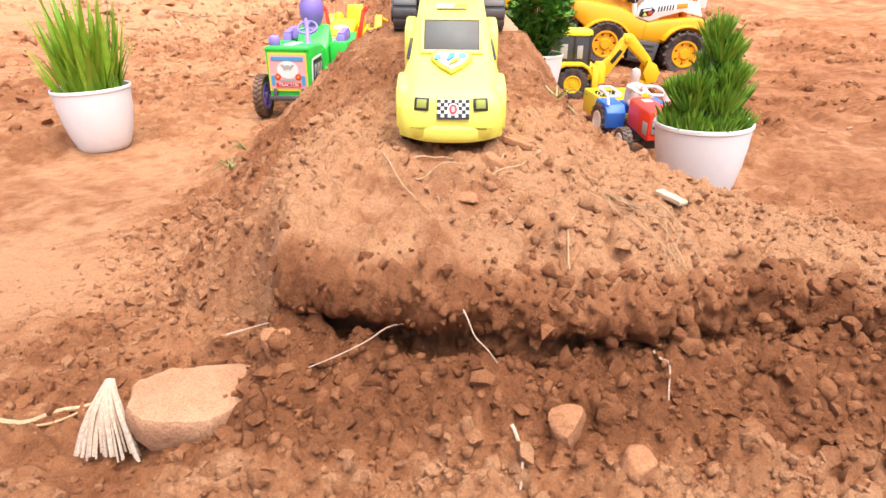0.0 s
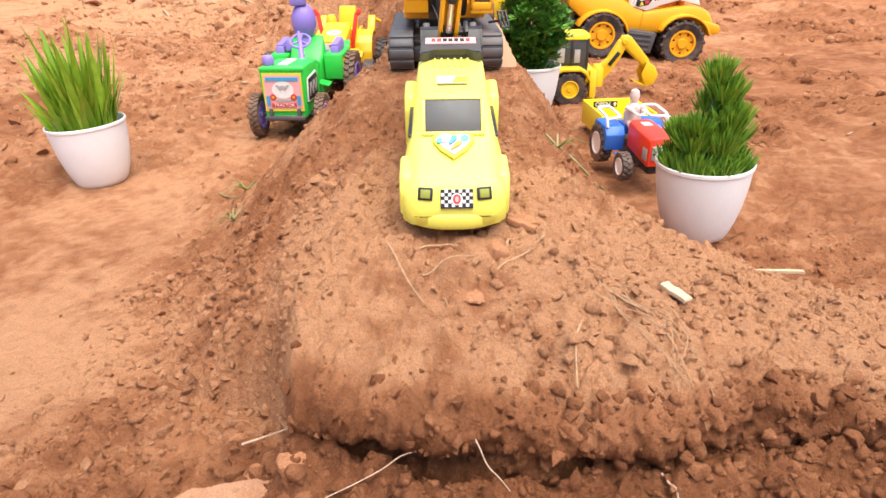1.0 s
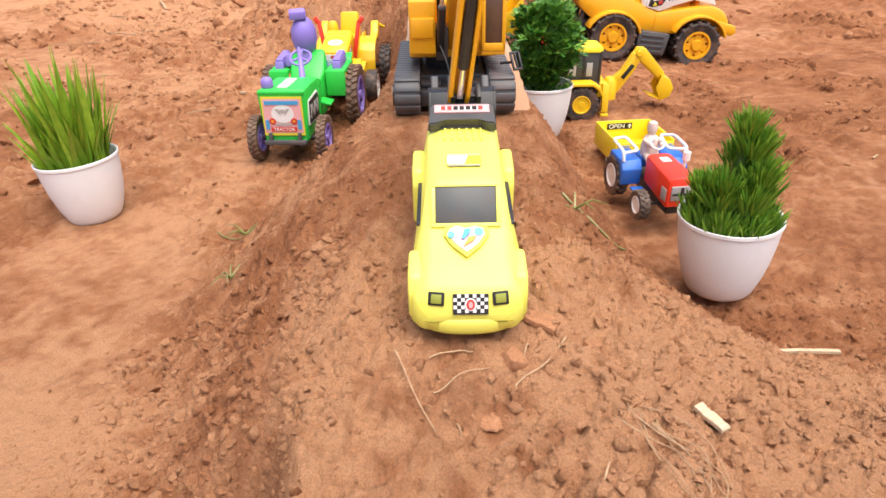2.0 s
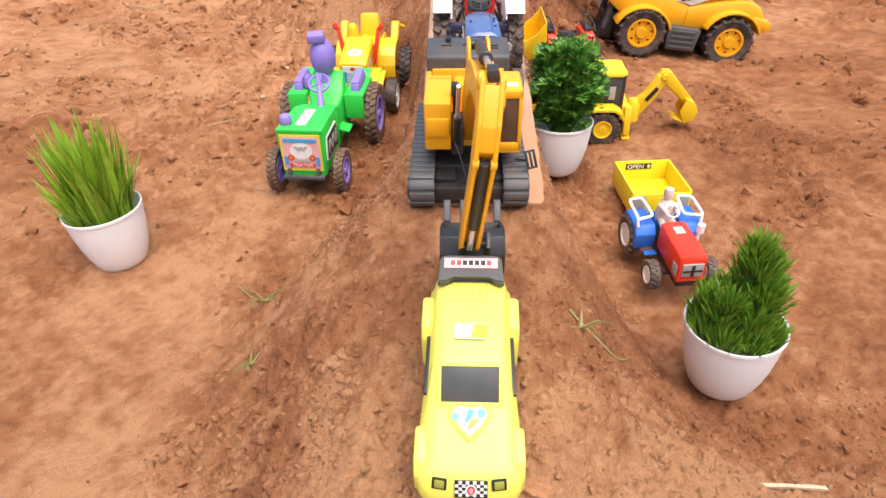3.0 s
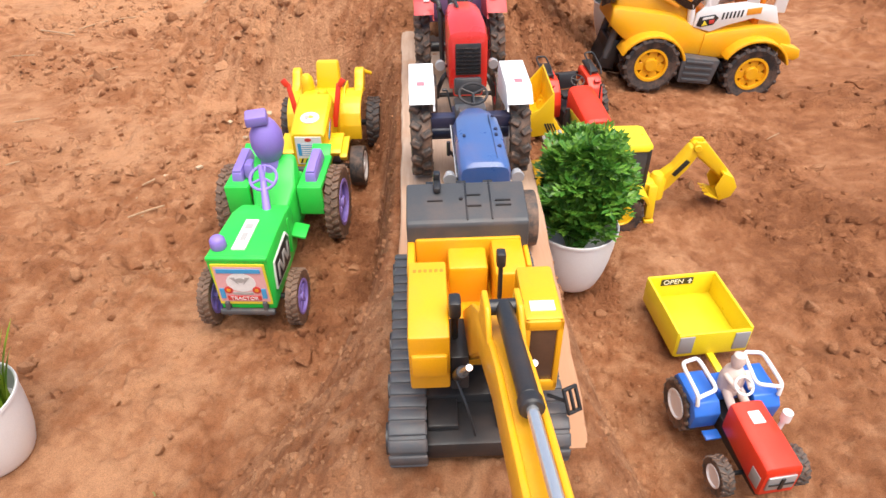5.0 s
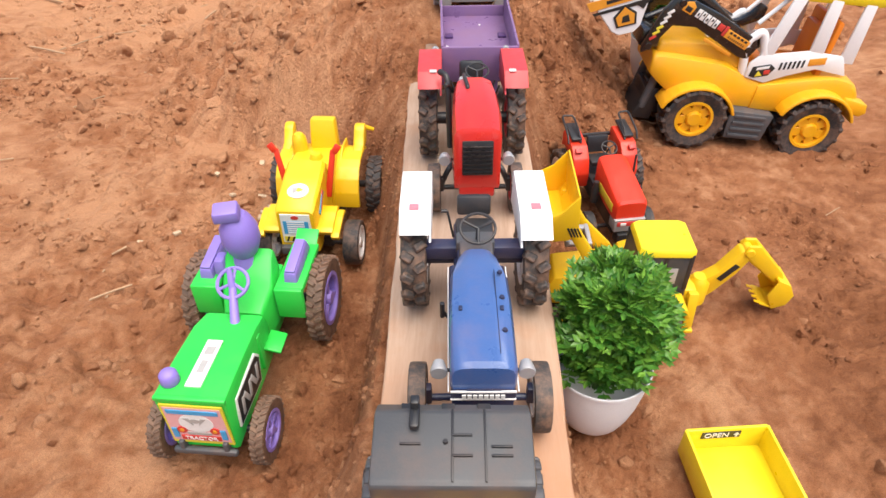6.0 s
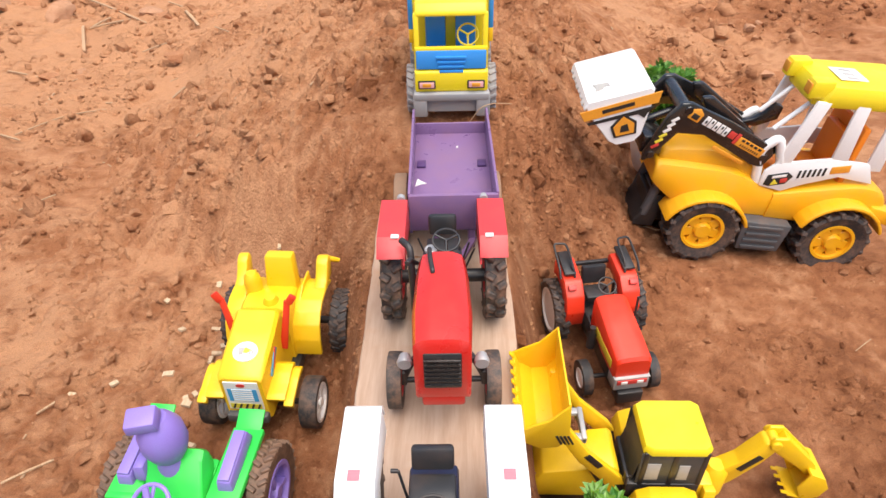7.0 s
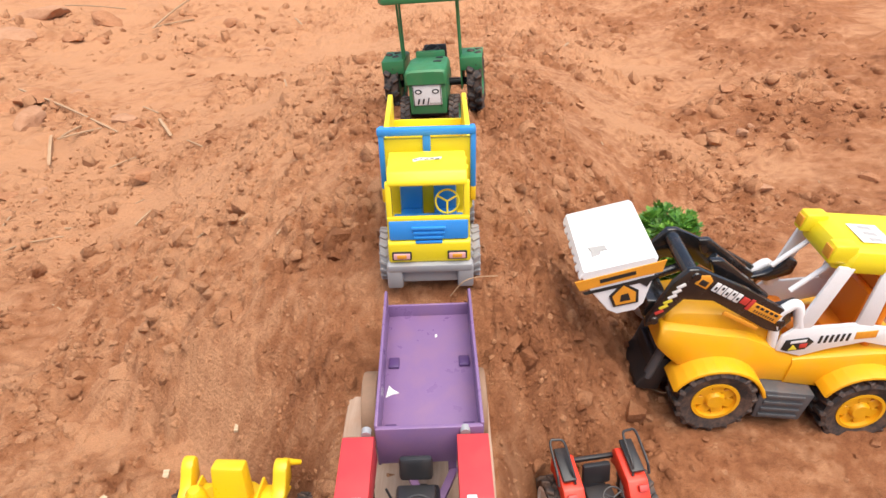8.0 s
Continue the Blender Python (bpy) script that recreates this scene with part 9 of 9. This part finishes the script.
for k in range(11):
    a = (0.072 + rg.uniform(-0.006, 0.012), 0.286 + rg.uniform(-0.006, 0.006))
    b = (0.092 + rg.uniform(-0.012, 0.014), 0.262 + rg.uniform(-0.012, 0.01))
    c = (0.100 + rg.uniform(-0.010, 0.008), 0.236 + rg.uniform(-0.016, 0.02))
    stalk("dry_root", [a, b, c], 0.00028, "straw", "tangle of thin dry rootlets on the soil", "dry rootlets", 0.001, rg.uniform(0.001, 0.004), 5, 0.5, "dry rootlets on the ridge")
stalk("dry_root", [(0.060, 0.262), (0.054, 0.252), (0.053, 0.240)], 0.0005, "straw", "thin dry rootlet on the soil", "dry rootlets", 0.001, 0.001)
flat_piece("wood_chip", on_ground(0.1085, 0.2840, 0.003), 0.0160, 0.0055, -62, "chip", "pale split wood chip on the soil", "wood chip", 0.0020, 4, "", 2)
flat_piece("straw_piece", on_ground(0.2130, 0.3880, 0.003), 0.0430, 0.0028, -2, "chip", "short pale straw on the soil", "straw", 0.002, 0, "", 3)
# flakes of soil crust near the car
flat_piece("dry_leaf", on_ground(0.0440, 0.3420, 0.003), 0.0170, 0.0110, -30, "clod", "flake of dry soil crust beside the car", "soil flake", 0.003, 12, "", 4)
flat_piece("dry_leaf", on_ground(0.0700, 0.3300, 0.002), 0.0130, 0.0070, 20, "clod", "flake of dry soil crust on the ridge", "soil flake", 0.003, 8, "", 5)


def sprig(at, seed, n, spread, label):
    t = thing("grass_sprig", pose(*on_ground(*at, 0.0)), label, "grass sprig")
    rng = random.Random(seed)
    for k in range(n):
        a = rng.uniform(0, 6.283)
        ln = spread * rng.uniform(0.6, 1.0)
        e = Vector((ln * math.cos(a), ln * 0.8 * math.sin(a), rng.uniform(0.002, 0.010)))
        part("blade", tube([(0, 0, 0.002), e * 0.5 + Vector((0, 0, 0.006)), e], 0.0010, 4, False, 0.2), "sprig", t)


sprig((-0.163, 0.490), 1, 6, 0.022, "small wilted green sprig on the soil flank")
sprig((-0.176, 0.578), 2, 6, 0.026, "small wilted green sprig on the soil flank")
sprig((0.085, 0.470), 3, 5, 0.024, "wilted grass sprig on the soil flank")
stalk("dry_stalk", [(-0.228, 0.640), (-0.205, 0.612), (-0.178, 0.585)], 0.0008, "sprig", "wilted thin grass stem", "dry stalk")
stalk("dry_stalk", [(0.078, 0.482), (0.095, 0.468), (0.112, 0.462), (0.125, 0.478)], 0.0010, "sprig", "wilted thin grass stem", "dry stalk")
# pale chips by the toys and open ground
rg = random.Random(17)
for k, (x, y) in enumerate([(-0.232, 1.062), (-0.236, 1.070), (-0.228, 1.075), (-0.215, 1.020), (-0.205, 0.998), (-0.222, 1.110), (-0.226, 1.118), (-0.222, 1.126), (-0.216, 1.136), (-0.258, 1.092), (-0.268, 1.157), (-0.300, 1.200), (-0.250, 1.230), (-0.195, 1.215), (-0.200, 1.200), (-0.190, 1.235), (-0.354, 1.076), (-0.312, 1.085), (-0.235, 1.165), (-0.180, 1.260)]):
    flat_piece("wood_chip", on_ground(x, y, 0.0022), rg.uniform(0.006, 0.012), rg.uniform(0.004, 0.007), rg.uniform(0, 180), "chip", "small pale chip on the soil", "wood chip", 0.0028, rg.uniform(-20, 20), "pale chips by the yellow tractor", k)
for k, (ax, ay, bx, by, w) in enumerate([(-0.362, 0.974, -0.328, 0.998, 0.004), (-0.373, 1.050, -0.357, 1.070, 0.004), (-1.036, 2.366, -0.674, 2.099, 0.009), (-0.822, 2.102, -0.753, 1.960, 0.012), (-0.920, 3.369, -0.915, 2.923, 0.012), (-0.843, 3.100, -0.954, 3.008, 0.010), (-0.591, 2.128, -0.534, 2.041, 0.012), (-0.776, 2.048, -0.710, 2.106, 0.008), (-0.782, 2.074, -0.767, 2.140, 0.008), (-0.681, 2.252, -0.552, 2.145, 0.006), (-0.707, 1.714, -0.720, 1.781, 0.006), (-1.378, 3.278, -1.128, 3.220, 0.010), (-0.497, 3.117, -0.438, 2.987, 0.010), (-0.345, 2.278, -0.315, 2.176, 0.008), (-0.465, 1.691, -0.459, 1.739, 0.006), (-0.66, 1.67, -0.59, 1.70, 0.005), (-0.70, 1.60, -0.65, 1.67, 0.005), (-0.63, 1.72, -0.57, 1.725, 0.007), (-0.76, 1.61, -0.68, 1.58, 0.006), (0.445, 1.150, 0.470, 1.168, 0.002), (-0.57, 1.38, -0.54, 1.42, 0.004), (-0.30, 1.54, -0.29, 1.565, 0.003), (-0.635, 1.245, -0.60, 1.258, 0.004), (-0.47, 1.965, -0.43, 1.935, 0.005), (0.37, 2.70, 0.39, 2.745, 0.012), (-0.80, 1.45, -0.70, 1.47, 0.004), (-0.52, 1.52, -0.49, 1.50, 0.003), (-0.86, 1.86, -0.78, 1.83, 0.006), (-0.60, 1.90, -0.57, 1.95, 0.005)]):
    l, yaw = math.hypot(bx - ax, by - ay), math.degrees(math.atan2(by - ay, bx - ax))
    flat_piece("dry_stalk", on_ground((ax + bx) / 2, (ay + by) / 2, 0.003 + 0.03 * l), l, w * 0.55, yaw, "straw", "dry pale stalk fragment on the open ground", "dry stalk", w * 0.35, 1, "stalk fragments on the open ground", 50 + k)
for k in range(46):
    x, y = rg.uniform(-0.75, 0.75), rg.uniform(0.75, 2.2)
    if -0.11 < x < 0.12 or (0.15 < x < 0.55 and 0.9 < y < 1.5) or (-0.25 < x < -0.1 and y < 1.2):
        continue
    flat_piece("straw_bit", on_ground(x, y, 0.0015), rg.uniform(0.006, 0.022), rg.uniform(0.0012, 0.003), rg.uniform(0, 180), "straw", "tiny pale straw bit on the soil", "straw", 0.0012, 0, "straw bits on the open ground", 90 + k)
# thread caught on the loader and the truck
tagged(part("thread", tube(bent([(0.246, 1.342, 0.012), (0.262, 1.334, 0.020), (0.280, 1.330, 0.014), (0.290, 1.326, 0.040), (0.284, 1.330, 0.070)], 0.4), 0.0006, 5), "straw"), "pale loose thread hanging on the toy loader", "thread")
tagged(part("thread", tube(bent([(0.040, 1.290, 0.188), (0.052, 1.288, 0.207), (0.066, 1.290, 0.210), (0.084, 1.296, 0.206)], 0.4), 0.0005, 5), "straw"), "pale loose thread caught on the truck bumper", "thread")

# crumbs of soil, densest near the path
scatter_clods("soil_crumbs", 11000, 101, lambda r, n: (r.uniform(-0.28, 0.34, n), 0.150 + 0.36 * r.uniform(size=n) ** 1.3), (0.0006, 0.0027), "fine loose soil crumbs over the ridge")
scatter_clods("soil_lumps", 2400, 102, lambda r, n: (r.uniform(-0.085, 0.24, n), 0.130 + 0.105 * r.uniform(size=n) ** 1.1), (0.0013, 0.0056), "loose soil lumps below the broken face")
scatter_clods("soil_lumps", 1300, 103, lambda r, n: (r.uniform(-0.26, 0.16, n), r.uniform(0.26, 0.95, n)), (0.0015, 0.0060), "loose soil lumps on the ridge flanks")
scatter_clods("soil_lumps", 22000, 104, lambda r, n: (r.uniform(-1.1, 1.0, n), r.uniform(0.7, 2.6, n)), (0.0016, 0.0120), "loose soil lumps on the open ground", 0.03, 2.0)
scatter_clods("soil_crumbs", 7000, 105, lambda r, n: (np.where(r.uniform(size=n) < 0.5, r.uniform(-0.15, -0.046, n), r.uniform(0.076, 0.17, n)), r.uniform(0.56, 1.34, n)), (0.0009, 0.0042), "loose soil crumbs on the steep sides below the plank", 0.5)
scatter_clods("soil_crumbs", 15000, 106, lambda r, n: (r.uniform(-0.75, 0.55, n), r.uniform(1.05, 2.0, n)), (0.0012, 0.0055), "loose soil crumbs on the mound behind the plank", 0.15, 1.5)
scatter_clods("soil_lumps", 1500, 107, lambda r, n: (r.uniform(-0.23, -0.065, n), r.uniform(0.22, 0.46, n)), (0.0015, 0.0068), "loose soil lumps fallen beside the mound", 0.35)
scatter_clods("soil_lumps", 6500, 108, lambda r, n: (r.uniform(-1.7, 1.3, n), r.uniform(1.2, 3.3, n)), (0.004, 0.026), "larger clods of turned earth on the open ground", 0.02, 2.5)
scatter_clods("soil_lumps", 900, 109, lambda r, n: (r.uniform(0.02, 0.24, n), 0.225 + 0.13 * r.uniform(size=n) ** 1.4), (0.0016, 0.0052), "small clods along the edge of the mound", 0.6)
